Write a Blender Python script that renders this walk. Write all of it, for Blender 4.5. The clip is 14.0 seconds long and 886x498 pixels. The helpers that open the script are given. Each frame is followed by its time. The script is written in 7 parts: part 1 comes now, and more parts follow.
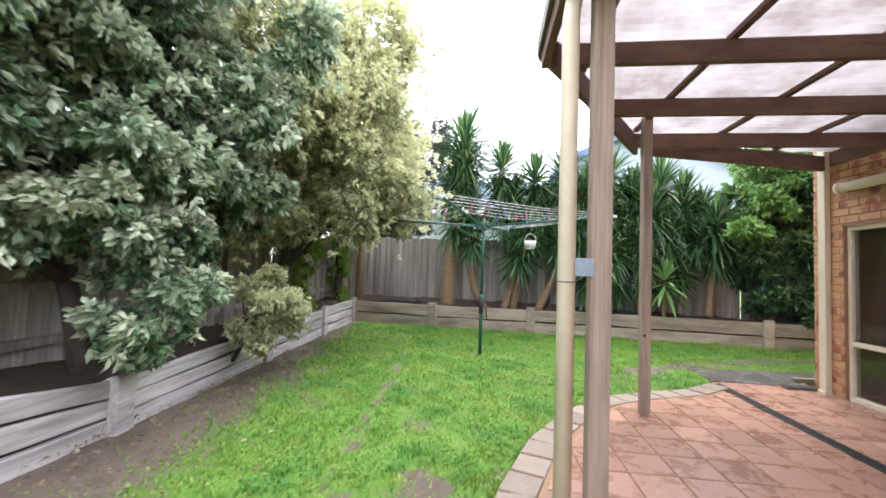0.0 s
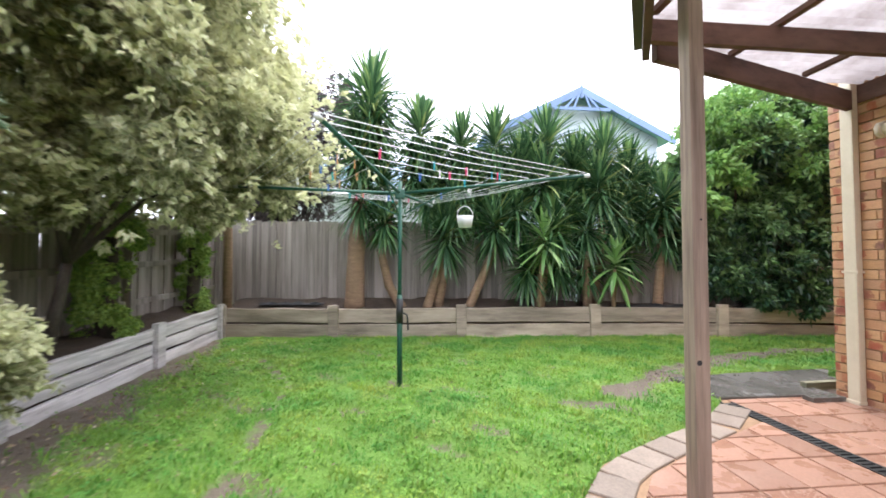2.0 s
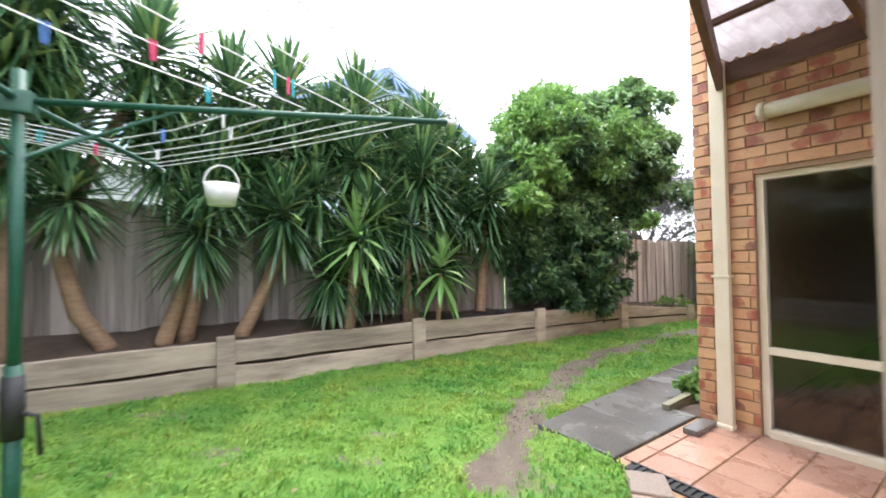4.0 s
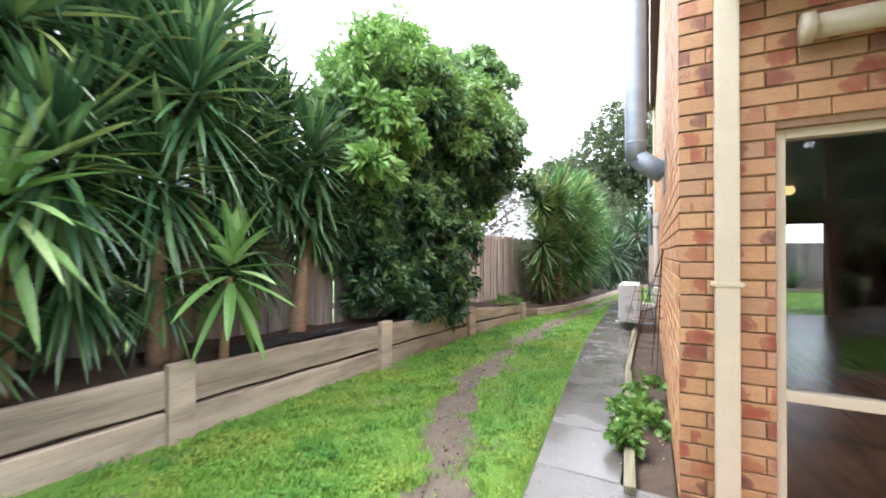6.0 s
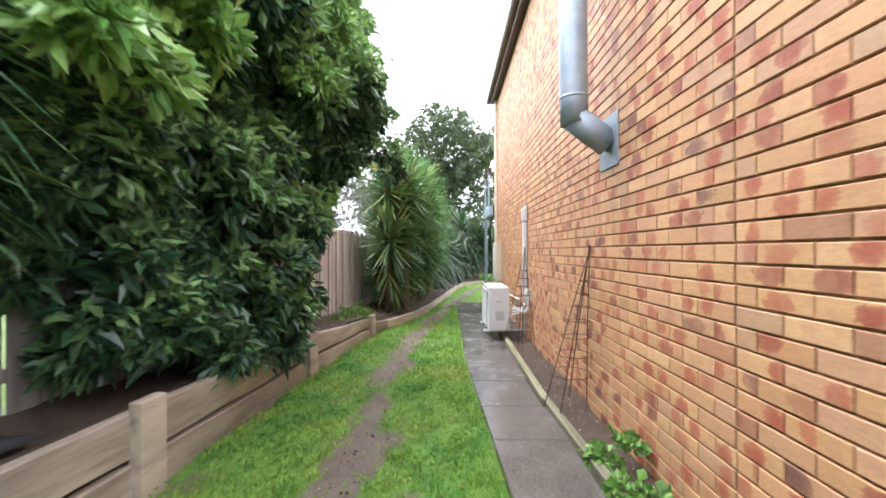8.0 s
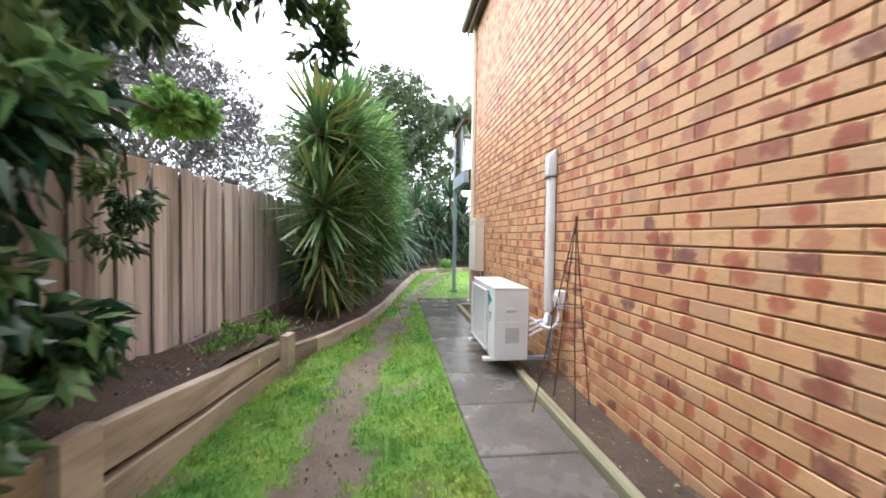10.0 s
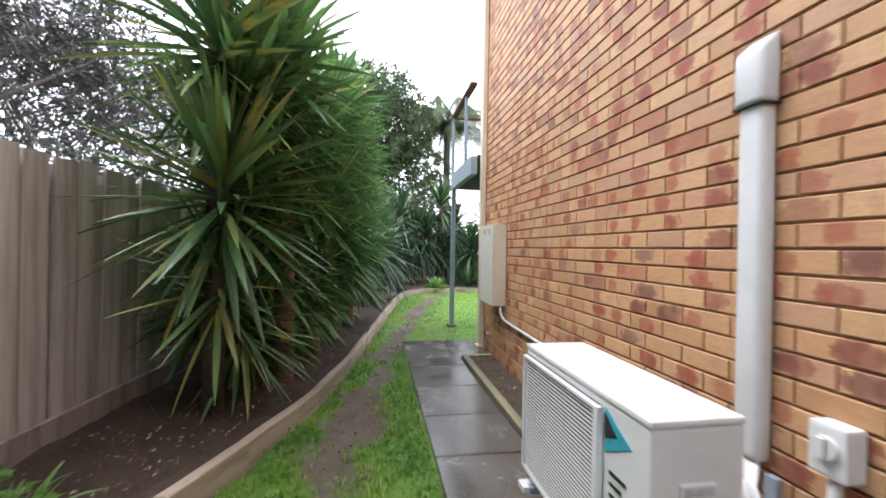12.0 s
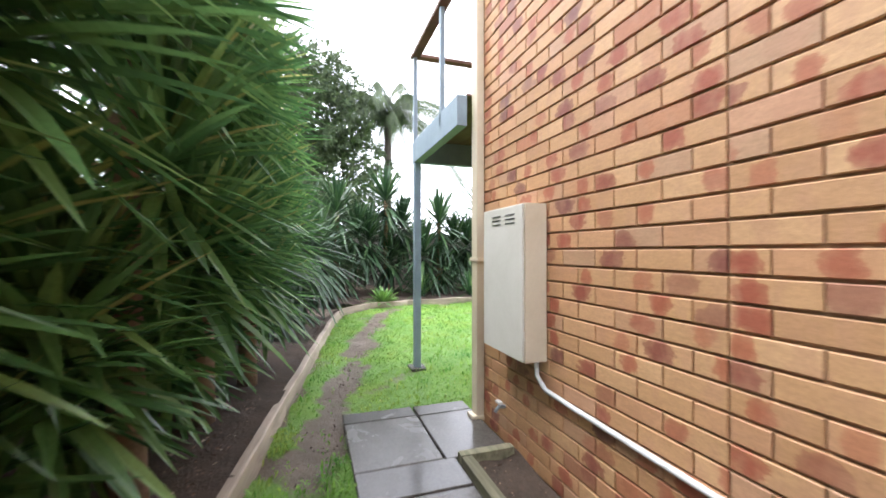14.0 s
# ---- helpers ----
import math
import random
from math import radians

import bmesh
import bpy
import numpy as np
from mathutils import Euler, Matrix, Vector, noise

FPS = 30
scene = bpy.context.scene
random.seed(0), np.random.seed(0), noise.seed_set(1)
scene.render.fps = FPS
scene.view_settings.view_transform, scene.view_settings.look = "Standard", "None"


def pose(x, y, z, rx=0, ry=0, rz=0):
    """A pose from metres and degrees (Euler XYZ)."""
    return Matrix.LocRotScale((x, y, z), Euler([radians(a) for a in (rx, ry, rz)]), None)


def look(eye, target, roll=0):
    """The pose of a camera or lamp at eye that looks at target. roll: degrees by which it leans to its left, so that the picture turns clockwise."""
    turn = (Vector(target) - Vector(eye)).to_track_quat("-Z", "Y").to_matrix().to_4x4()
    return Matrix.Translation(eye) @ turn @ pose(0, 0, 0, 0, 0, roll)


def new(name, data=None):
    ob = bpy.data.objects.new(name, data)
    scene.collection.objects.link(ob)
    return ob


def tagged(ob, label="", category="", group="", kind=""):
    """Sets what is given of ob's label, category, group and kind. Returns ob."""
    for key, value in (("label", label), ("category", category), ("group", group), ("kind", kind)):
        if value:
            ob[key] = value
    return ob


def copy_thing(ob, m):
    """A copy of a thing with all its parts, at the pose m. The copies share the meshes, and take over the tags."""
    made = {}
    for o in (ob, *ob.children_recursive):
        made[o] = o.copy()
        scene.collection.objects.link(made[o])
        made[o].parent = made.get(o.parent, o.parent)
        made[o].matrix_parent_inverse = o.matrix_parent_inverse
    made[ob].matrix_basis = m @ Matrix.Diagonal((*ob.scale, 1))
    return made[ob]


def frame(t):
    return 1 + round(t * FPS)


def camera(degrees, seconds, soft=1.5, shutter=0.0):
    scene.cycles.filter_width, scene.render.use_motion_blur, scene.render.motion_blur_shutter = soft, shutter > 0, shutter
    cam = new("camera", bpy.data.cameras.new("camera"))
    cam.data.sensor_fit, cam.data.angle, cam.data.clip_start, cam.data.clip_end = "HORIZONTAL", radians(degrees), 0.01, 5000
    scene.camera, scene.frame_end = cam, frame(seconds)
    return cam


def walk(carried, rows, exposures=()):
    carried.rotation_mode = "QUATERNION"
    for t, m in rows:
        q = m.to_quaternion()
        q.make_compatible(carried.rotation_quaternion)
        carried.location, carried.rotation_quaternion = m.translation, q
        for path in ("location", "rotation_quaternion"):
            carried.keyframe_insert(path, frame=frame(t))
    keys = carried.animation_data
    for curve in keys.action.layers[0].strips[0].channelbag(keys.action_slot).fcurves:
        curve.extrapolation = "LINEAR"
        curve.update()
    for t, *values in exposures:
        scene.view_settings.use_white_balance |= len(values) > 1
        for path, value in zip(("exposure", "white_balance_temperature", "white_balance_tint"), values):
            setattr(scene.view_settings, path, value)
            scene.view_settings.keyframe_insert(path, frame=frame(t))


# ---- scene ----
cam = camera(96.4, 14.0, 1.7, 0.4)
METRES, EYE, TILT, LEAN, TURN = 14.6, 1.275, 0.0, 0.0, 7.0
ROWS = [
    (0.0, 0.0, 0.0, 0.0, -0.1, 2.75, -2.02),
    (0.5, 0.0039, 0.0315, 0.0013, -1.66, 2.91, -1.96),
    (1.0, 0.0067, 0.0656, 0.0006, -5.3, 2.62, -1.59),
    (1.5, 0.0101, 0.0997, -0.0014, -8.95, 2.67, -0.6),
    (2.0, 0.0115, 0.1343, -0.0026, -12.4, 1.76, 0.03),
    (2.5, 0.0178, 0.1638, -0.0007, -19.5, 1.73, -0.28),
    (3.0, 0.0275, 0.1945, 0.0011, -27.32, 1.63, -0.15),
    (5.5, 0.1194, 0.3345, 0.0003, -62.37, 0.88, 0.52),
    (6.0, 0.1444, 0.3559, 0.0008, -69.43, 0.62, -0.24),
    (6.5, 0.1707, 0.3744, 0.0029, -76.02, 1.51, -0.03),
    (7.0, 0.1972, 0.3914, 0.0041, -86.85, 1.3, 1.45),
    (7.5, 0.227, 0.4045, 0.0029, -90.75, 0.95, 0.6),
    (8.0, 0.2594, 0.4132, 0.0017, -96.12, 0.32, 0.11),
    (10.5, 0.474, 0.4056, -0.0058, -104.14, -1.97, -0.84),
    (11.0, 0.5107, 0.3981, -0.0037, -103.77, -1.6, -1.69),
    (11.5, 0.5477, 0.3928, -0.0036, -105.89, -0.14, -1.25),
    (12.0, 0.5853, 0.3846, -0.0033, -106.46, -0.04, -1.0),
    (12.5, 0.621, 0.3788, -0.0042, -107.35, 1.88, -1.13),
    (13.0, 0.6575, 0.3718, -0.0056, -110.05, 1.91, -0.27),
    (13.5, 0.6927, 0.3661, -0.0034, -112.5, 1.01, 0.03),
    (14.0, 0.7282, 0.3582, -0.0029, -115.32, 0.41, -0.0),
]
walk(cam, [(t, pose(0, 0, EYE, TILT, LEAN, TURN) @ pose(METRES * x, METRES * y, METRES * z, 90 + pitch, roll, yaw)) for t, x, y, z, yaw, pitch, roll in ROWS],
     [(0.0, 2.05), (2.0, 2.17), (3.0, 2.2), (5.5, 2.48), (8.0, 2.36), (10.5, 2.1), (12.2, 1.76), (13.2, 2.05), (14.0, 2.12)])
# ---- world and light: bright overcast sky, soft high sun ----
world = bpy.data.worlds.new("overcast")
scene.world = world
world.use_nodes = True
wn, wl = world.node_tree.nodes, world.node_tree.links
bg = wn["Background"]
sky = wn.new("ShaderNodeTexSky")
sky.sky_type, sky.sun_disc = "NISHITA", False
sky.sun_elevation, sky.sun_rotation = radians(55), radians(200)
haze = wn.new("ShaderNodeMix")
haze.data_type = "RGBA"
haze.inputs["Factor"].default_value = 0.93
wl.new(sky.outputs[0], haze.inputs["A"])
haze.inputs["B"].default_value = (10.4, 10.7, 12.1, 1)
wl.new(haze.outputs["Result"], bg.inputs["Color"])
bg.inputs["Strength"].default_value = 0.11
sun = new("sun", bpy.data.lights.new("sun", "SUN"))
sun.data.energy, sun.data.angle, sun.data.color = 0.75, radians(25), (1.0, 0.97, 0.92)
sun.matrix_world = look((0, 0, 20), (-4, -8, 2))

# ---- mesh helpers ----
RNG = np.random.default_rng(7)


def fast_mesh(name, verts, faces, mat, parent=None, smooth=False, attr=None):
    """A mesh object from arrays: verts n x 3, faces a list of arrays m x k."""
    verts = np.asarray(verts, dtype=np.float32)
    me = bpy.data.meshes.new(name)
    groups = [np.asarray(f, dtype=np.int32) for f in faces if len(f)]
    loops = np.concatenate([g.ravel() for g in groups])
    sizes = np.concatenate([np.full(len(g), g.shape[1], dtype=np.int32) for g in groups])
    starts = np.concatenate([[0], np.cumsum(sizes)[:-1]]).astype(np.int32)
    me.vertices.add(len(verts))
    me.vertices.foreach_set("co", verts.ravel())
    me.loops.add(len(loops))
    me.loops.foreach_set("vertex_index", loops)
    me.polygons.add(len(sizes))
    me.polygons.foreach_set("loop_start", starts)
    me.polygons.foreach_set("loop_total", sizes)
    me.polygons.foreach_set("use_smooth", np.full(len(sizes), smooth, dtype=bool))
    for key, vals in (attr or {}).items():
        a = me.attributes.new(key, "FLOAT", "POINT")
        a.data.foreach_set("value", np.asarray(vals, dtype=np.float32))
    me.update()
    me.validate()
    me.materials.append(mat)
    ob = new(name, me)
    if parent:
        ob.parent = parent
    return ob


def thing(name, label, category, x=0.0, y=0.0, z=0.0, rz=0.0, group="", kind=""):
    ob = new(name)
    ob.matrix_world = pose(x, y, z, 0, 0, rz)
    return tagged(ob, label, category, group, kind)


def part(name, bm, material, parent=None, label="", smooth=False):
    me = bpy.data.meshes.new(name)
    bmesh.ops.recalc_face_normals(bm, faces=bm.faces)
    if smooth:
        for f in bm.faces:
            f.smooth = True
    bm.to_mesh(me)
    bm.free()
    me.materials.append(material)
    ob = new(name, me)
    if parent:
        ob.parent = parent
    if label:
        tagged(ob, label)
    return ob


def share(name, me, m, parent=None):
    """Another object on a mesh that exists."""
    ob = new(name, me)
    if parent:
        ob.parent = parent
    ob.matrix_basis = m
    return ob


def add_box(bm, x0, y0, z0, x1, y1, z1, bevel=0.0, m=None):
    mat4 = Matrix.LocRotScale(((x0 + x1) / 2, (y0 + y1) / 2, (z0 + z1) / 2), None, (abs(x1 - x0), abs(y1 - y0), abs(z1 - z0)))
    made = bmesh.ops.create_cube(bm, size=1, matrix=(m @ mat4) if m else mat4)
    if bevel:
        edges = {e for v in made["verts"] for e in v.link_edges}
        bmesh.ops.bevel(bm, geom=list(edges), offset=bevel, segments=2, affect="EDGES", profile=0.7)
    return bm


def box(x0, y0, z0, x1, y1, z1, bevel=0.0, m=None):
    return add_box(bmesh.new(), x0, y0, z0, x1, y1, z1, bevel, m)


def add_tube(bm, pts, radii, sides=10, caps=True):
    """A tube along points; radii one number or one for each point."""
    pts = [Vector(p) for p in pts]
    if not hasattr(radii, "__len__"):
        radii = [radii] * len(pts)
    rings = []
    ref = Vector((0.13, 0.21, 0.97))
    for i, p in enumerate(pts):
        d = (pts[min(i + 1, len(pts) - 1)] - pts[max(i - 1, 0)]).normalized()
        u = d.cross(ref)
        if u.length < 0.1:
            u = d.cross(Vector((1, 0.2, 0)))
        u.normalize()
        w = d.cross(u).normalized()
        ref = u.cross(d)
        rings.append([bm.verts.new(p + radii[i] * (math.cos(a) * u + math.sin(a) * w)) for a in [2 * math.pi * k / sides for k in range(sides)]])
    for r0, r1 in zip(rings, rings[1:]):
        for k in range(sides):
            bm.faces.new((r0[k], r0[(k + 1) % sides], r1[(k + 1) % sides], r1[k]))
    if caps:
        bm.faces.new(rings[0][::-1])
        bm.faces.new(rings[-1])
    return bm


def tube(pts, radii, sides=10):
    return add_tube(bmesh.new(), pts, radii, sides)


def board(p, q, width, height, bevel=0.004, up=(0, 0, 1)):
    """A straight board from p to q; height along up."""
    p, q = Vector(p), Vector(q)
    d = (q - p).normalized()
    side = Vector(up).cross(d).normalized()
    top = d.cross(side)
    m = Matrix((d, side, top)).transposed().to_4x4()
    m.translation = (p + q) / 2
    h = (q - p).length / 2
    return box(-h, -width / 2, -height / 2, h, width / 2, height / 2, bevel, m)


# ---- materials ----
def mat_base(name):
    m = bpy.data.materials.new(name)
    m.use_nodes = True
    nt = m.node_tree
    return m, nt.nodes, nt.links, nt.nodes["Principled BSDF"]


def mixed(n, l, fac, a, b, blend="MIX"):
    x = n.new("ShaderNodeMix")
    x.data_type, x.blend_type = "RGBA", blend
    for key, v in (("Factor", fac), ("A", a), ("B", b)):
        if hasattr(v, "is_linked"):
            l.new(v, x.inputs[key])
        elif key == "Factor":
            x.inputs[key].default_value = v
        else:
            x.inputs[key].default_value = (*v, 1)
    return x.outputs["Result"]


def noisy(n, l, scale, detail=4, rough=0.6, vec=None, dist=0.0):
    t = n.new("ShaderNodeTexNoise")
    t.inputs["Scale"].default_value, t.inputs["Detail"].default_value = scale, detail
    t.inputs["Roughness"].default_value, t.inputs["Distortion"].default_value = rough, dist
    if vec:
        l.new(vec, t.inputs["Vector"])
    return t.outputs["Fac"]


def ramp(n, l, fac, stops):
    r = n.new("ShaderNodeValToRGB")
    e = r.color_ramp.elements
    while len(e) < len(stops):
        e.new(0.5)
    for k, (pos, c) in enumerate(stops):
        e[k].position = pos
        e[k].color = (*c, 1) if hasattr(c, "__len__") else (c, c, c, 1)
    l.new(fac, r.inputs[0])
    return r.outputs[0]


def coords(n, l, stretch=(1, 1, 1), which="Object"):
    c = n.new("ShaderNodeTexCoord")
    mp = n.new("ShaderNodeMapping")
    mp.inputs["Scale"].default_value = stretch
    l.new(c.outputs[which], mp.inputs["Vector"])
    return mp.outputs[0]


def place(n, l, stretch=(1, 1, 1)):
    g = n.new("ShaderNodeNewGeometry")
    mp = n.new("ShaderNodeMapping")
    mp.inputs["Scale"].default_value = stretch
    l.new(g.outputs["Position"], mp.inputs["Vector"])
    return mp.outputs[0]


def bump(n, l, fac, strength, dist, p):
    b = n.new("ShaderNodeBump")
    b.inputs["Strength"].default_value, b.inputs["Distance"].default_value = strength, dist
    l.new(fac, b.inputs["Height"])
    l.new(b.outputs[0], p.inputs["Normal"])


def chance(n, each):
    """A random value for each object or for each loose piece of a mesh."""
    if each == "object":
        return n.new("ShaderNodeObjectInfo").outputs["Random"]
    return n.new("ShaderNodeNewGeometry").outputs["Random Per Island"]


def shifted(n, l, vec, rnd):
    """Coordinates moved by a random value, so that no two pieces share a pattern."""
    m = n.new("ShaderNodeMath")
    m.operation = "MULTIPLY"
    m.inputs[1].default_value = 53.0
    l.new(rnd, m.inputs[0])
    a = n.new("ShaderNodeVectorMath")
    a.operation = "ADD"
    l.new(vec, a.inputs[0])
    l.new(m.outputs[0], a.inputs[1])
    return a.outputs[0]


def surface(name, dark, light, scale=6, stretch=(1, 1, 1), rough=(0.5, 0.8), bumps=0.3, dist=0.004, each="object", vary=0.2, metal=0.0, fine=60, specular=0.4, grit=0.35):
    """A general surface: two colours by noise at two scales, with relief and a change from piece to piece."""
    m, n, l, p = mat_base(name)
    rnd = chance(n, each)
    v = shifted(n, l, place(n, l, stretch), rnd)
    big, small = noisy(n, l, scale, 5, 0.65, v, 0.4), noisy(n, l, fine, 4, 0.7, v)
    c = mixed(n, l, ramp(n, l, big, [(0.3, 0.0), (0.7, 1.0)]), dark, light)
    c = mixed(n, l, grit, c, ramp(n, l, small, [(0.25, tuple(x * 0.45 for x in dark)), (0.7, tuple(min(1, x * 1.25) for x in light))]))
    tone = ramp(n, l, rnd, [(0.0, 1 - vary), (1.0, 1.0)])
    c = mixed(n, l, 1.0, c, tone, "MULTIPLY")
    l.new(c, p.inputs["Base Color"])
    l.new(ramp(n, l, big, [(0.3, rough[0]), (0.7, rough[1])]), p.inputs["Roughness"])
    p.inputs["Metallic"].default_value = metal
    p.inputs["Specular IOR Level"].default_value = specular
    bump(n, l, small, bumps, dist, p)
    return m


def maths(n, l, op, a, b=None, c=None):
    m = n.new("ShaderNodeMath")
    m.operation = op
    for k, v in enumerate((a, b, c)):
        if v is None:
            continue
        if hasattr(v, "is_linked"):
            l.new(v, m.inputs[k])
        else:
            m.inputs[k].default_value = v
    return m.outputs[0]


def brick_material(name, each):
    """Cream and tan clay with a fired red patch on most bricks; each brick carries its own two coordinates."""
    m, n, l, p = mat_base(name)
    rnd = chance(n, each)
    v = shifted(n, l, place(n, l), rnd)
    body = ramp(n, l, rnd, [(0.0, (0.60, 0.355, 0.18)), (0.25, (0.51, 0.285, 0.142)), (0.5, (0.63, 0.385, 0.205)), (0.75, (0.56, 0.30, 0.158)), (0.9, (0.47, 0.29, 0.175)), (1.0, (0.58, 0.32, 0.19))])
    dice = [maths(n, l, "FRACT", maths(n, l, "MULTIPLY", rnd, k)) for k in (17.3, 71.9, 233.7, 411.1)]
    flat, high = n.new("ShaderNodeAttribute"), n.new("ShaderNodeAttribute")
    flat.attribute_name, high.attribute_name = "brick_u", "brick_v"
    wob = noisy(n, l, 26, 3, 0.6, v)
    du = maths(n, l, "SUBTRACT", flat.outputs["Fac"], maths(n, l, "MULTIPLY_ADD", dice[0], 0.19, -0.095))
    du = maths(n, l, "DIVIDE", du, maths(n, l, "MULTIPLY_ADD", dice[1], 0.045, 0.038))
    dv = maths(n, l, "DIVIDE", maths(n, l, "SUBTRACT", high.outputs["Fac"], maths(n, l, "MULTIPLY_ADD", dice[2], 0.03, -0.015)), 0.047)
    far = maths(n, l, "SQRT", maths(n, l, "ADD", maths(n, l, "MULTIPLY", du, du), maths(n, l, "MULTIPLY", dv, dv)))
    far = maths(n, l, "ADD", far, maths(n, l, "MULTIPLY_ADD", wob, 1.5, -0.75))
    spot = ramp(n, l, far, [(0.5, 1.0), (0.9, 0.72), (1.2, 0.0)])
    some = ramp(n, l, dice[3], [(0.0, 0.0), (0.24, 0.0), (0.30, 0.6), (0.6, 1.0), (1.0, 0.92)])
    whole = maths(n, l, "MULTIPLY", ramp(n, l, dice[2], [(0.955, 0.0), (0.965, 1.0)]), 0.62)
    flash = ramp(n, l, dice[1], [(0.0, (0.43, 0.145, 0.075)), (0.55, (0.36, 0.095, 0.055)), (0.82, (0.27, 0.082, 0.056)), (1.0, (0.19, 0.085, 0.068))])
    c = mixed(n, l, maths(n, l, "MAXIMUM", maths(n, l, "MULTIPLY", spot, some), whole), body, flash)
    blush = ramp(n, l, noisy(n, l, 15, 2, 0.5, shifted(n, l, place(n, l, (1, 1, 0.5)), rnd)), [(0.50, 0.0), (0.64, 0.35)])
    c = mixed(n, l, blush, c, (0.50, 0.27, 0.165))
    streak = noisy(n, l, 1.0, 4, 0.7, shifted(n, l, place(n, l, (14, 14, 70)), rnd))
    c = mixed(n, l, 0.35, c, ramp(n, l, streak, [(0.3, (0.62, 0.58, 0.52)), (0.65, (1.08, 1.06, 1.04))]), "MULTIPLY")
    grain = noisy(n, l, 110, 5, 0.75, v)
    c = mixed(n, l, 0.5, c, ramp(n, l, grain, [(0.28, (0.58, 0.52, 0.47)), (0.6, (1, 1, 1))]), "MULTIPLY")
    l.new(c, p.inputs["Base Color"])
    p.inputs["Roughness"].default_value = 0.6
    bump(n, l, grain, 0.4, 0.003, p)
    return m


def wood_material(name, dark, light, along=(2, 30, 30), rough=0.75, each="object", vary=0.25):
    """Weathered timber, grain along one axis of its own coordinates."""
    m, n, l, p = mat_base(name)
    rnd = chance(n, each)
    v = shifted(n, l, coords(n, l, along), rnd)
    g, s = noisy(n, l, 1.0, 6, 0.7, v, 0.3), noisy(n, l, 1.0, 4, 0.65, shifted(n, l, coords(n, l, tuple(max(0.7, k * 0.25) for k in along)), rnd))
    c = ramp(n, l, g, [(0.25, dark), (0.55, light), (0.8, tuple(min(1, x * 1.15) for x in light))])
    c = mixed(n, l, 0.6, c, ramp(n, l, s, [(0.33, (0.36, 0.34, 0.33)), (0.58, (1.0, 1.0, 1.0))]), "MULTIPLY")
    c = mixed(n, l, 1.0, c, ramp(n, l, rnd, [(0, 1 - vary), (1, 1.0)]), "MULTIPLY")
    l.new(c, p.inputs["Base Color"])
    p.inputs["Roughness"].default_value = rough
    bump(n, l, g, 0.4, 0.006, p)
    return m


def leaf_material(name, stops, rough=0.4, edge=None, glow=0.22, spec=0.5, cut=(0.45, 0.75), patch=None, deep=None, fresh_lit=None):
    """Leaves: colour by leaf, some light passing through; edge: a pale margin."""
    m, n, l, p = mat_base(name)
    rnd = chance(n, "island")
    c = ramp(n, l, rnd, stops)
    if edge:
        a = n.new("ShaderNodeAttribute")
        a.attribute_name = "rim"
        rim = ramp(n, l, a.outputs["Fac"], [(cut[0], 0.0), (cut[1], 1.0)])
        rim = mixed(n, l, 1.0, rim, ramp(n, l, rnd, [(0.1, 0.25), (0.6, 1.0)]), "MULTIPLY")
        c = mixed(n, l, rim, c, edge)
    if patch:
        c = mixed(n, l, ramp(n, l, noisy(n, l, 1.6, 4, 0.65, place(n, l)), [(0.46, 0.0), (0.72, 0.75)]), c, patch)
    if deep:
        c = mixed(n, l, ramp(n, l, noisy(n, l, 1.5, 5, 0.7, place(n, l), 0.6), [(0.47, 0.0), (0.60, 0.85)]), c, deep)
    # young growth, and light on outer and top leaves put into their colour
    if fresh_lit:
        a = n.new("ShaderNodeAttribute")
        a.attribute_name = "fresh_lit"
        c = mixed(n, l, ramp(n, l, a.outputs["Fac"], [(0.45, 0.0), (1.0, 0.9)]), c, fresh_lit)
    c = mixed(n, l, 0.4, c, ramp(n, l, noisy(n, l, 40, 3, 0.6, place(n, l)), [(0.3, (0.5, 0.5, 0.5)), (0.7, (1, 1, 1))]), "MULTIPLY")
    l.new(c, p.inputs["Base Color"])
    p.inputs["Roughness"].default_value = rough
    p.inputs["Specular IOR Level"].default_value = spec
    t = n.new("ShaderNodeBsdfTranslucent")
    l.new(c, t.inputs["Color"])
    x = n.new("ShaderNodeMixShader")
    x.inputs[0].default_value = glow
    l.new(p.outputs[0], x.inputs[1])
    l.new(t.outputs[0], x.inputs[2])
    l.new(x.outputs[0], n["Material Output"].inputs["Surface"])
    return m


BRICK_OBJ = brick_material("brick_piece", "object")
BRICK_ISL = brick_material("brick_many", "island")
MORTAR = surface("mortar", (0.28, 0.165, 0.095), (0.44, 0.285, 0.175), 9, rough=(0.85, 0.95), bumps=0.5)
SLEEPER = wood_material("sleeper_wood", (0.36, 0.33, 0.325), (0.76, 0.72, 0.715), (1.2, 20, 20))
SLEEPER_SIDE = wood_material("sleeper_wood_tan", (0.17, 0.135, 0.105), (0.50, 0.41, 0.325), (0.9, 8, 8))
PALING = wood_material("paling_wood", (0.15, 0.13, 0.115), (0.41, 0.36, 0.325), (18, 18, 0.9), vary=0.38)
PALING_PALE = wood_material("paling_wood_pale", (0.30, 0.265, 0.245), (0.72, 0.665, 0.625), (14, 14, 0.8), vary=0.32)
POST_WOOD = wood_material("post_wood", (0.21, 0.15, 0.115), (0.44, 0.33, 0.26), (26, 26, 1.0))
BEAM_WOOD = wood_material("beam_wood", (0.085, 0.045, 0.032), (0.20, 0.105, 0.075), (3, 3, 9))
CREAM = surface("cream_paint", (0.62, 0.53, 0.39), (0.72, 0.63, 0.48), 3, rough=(0.35, 0.5), bumps=0.02, vary=0.03, grit=0.06)
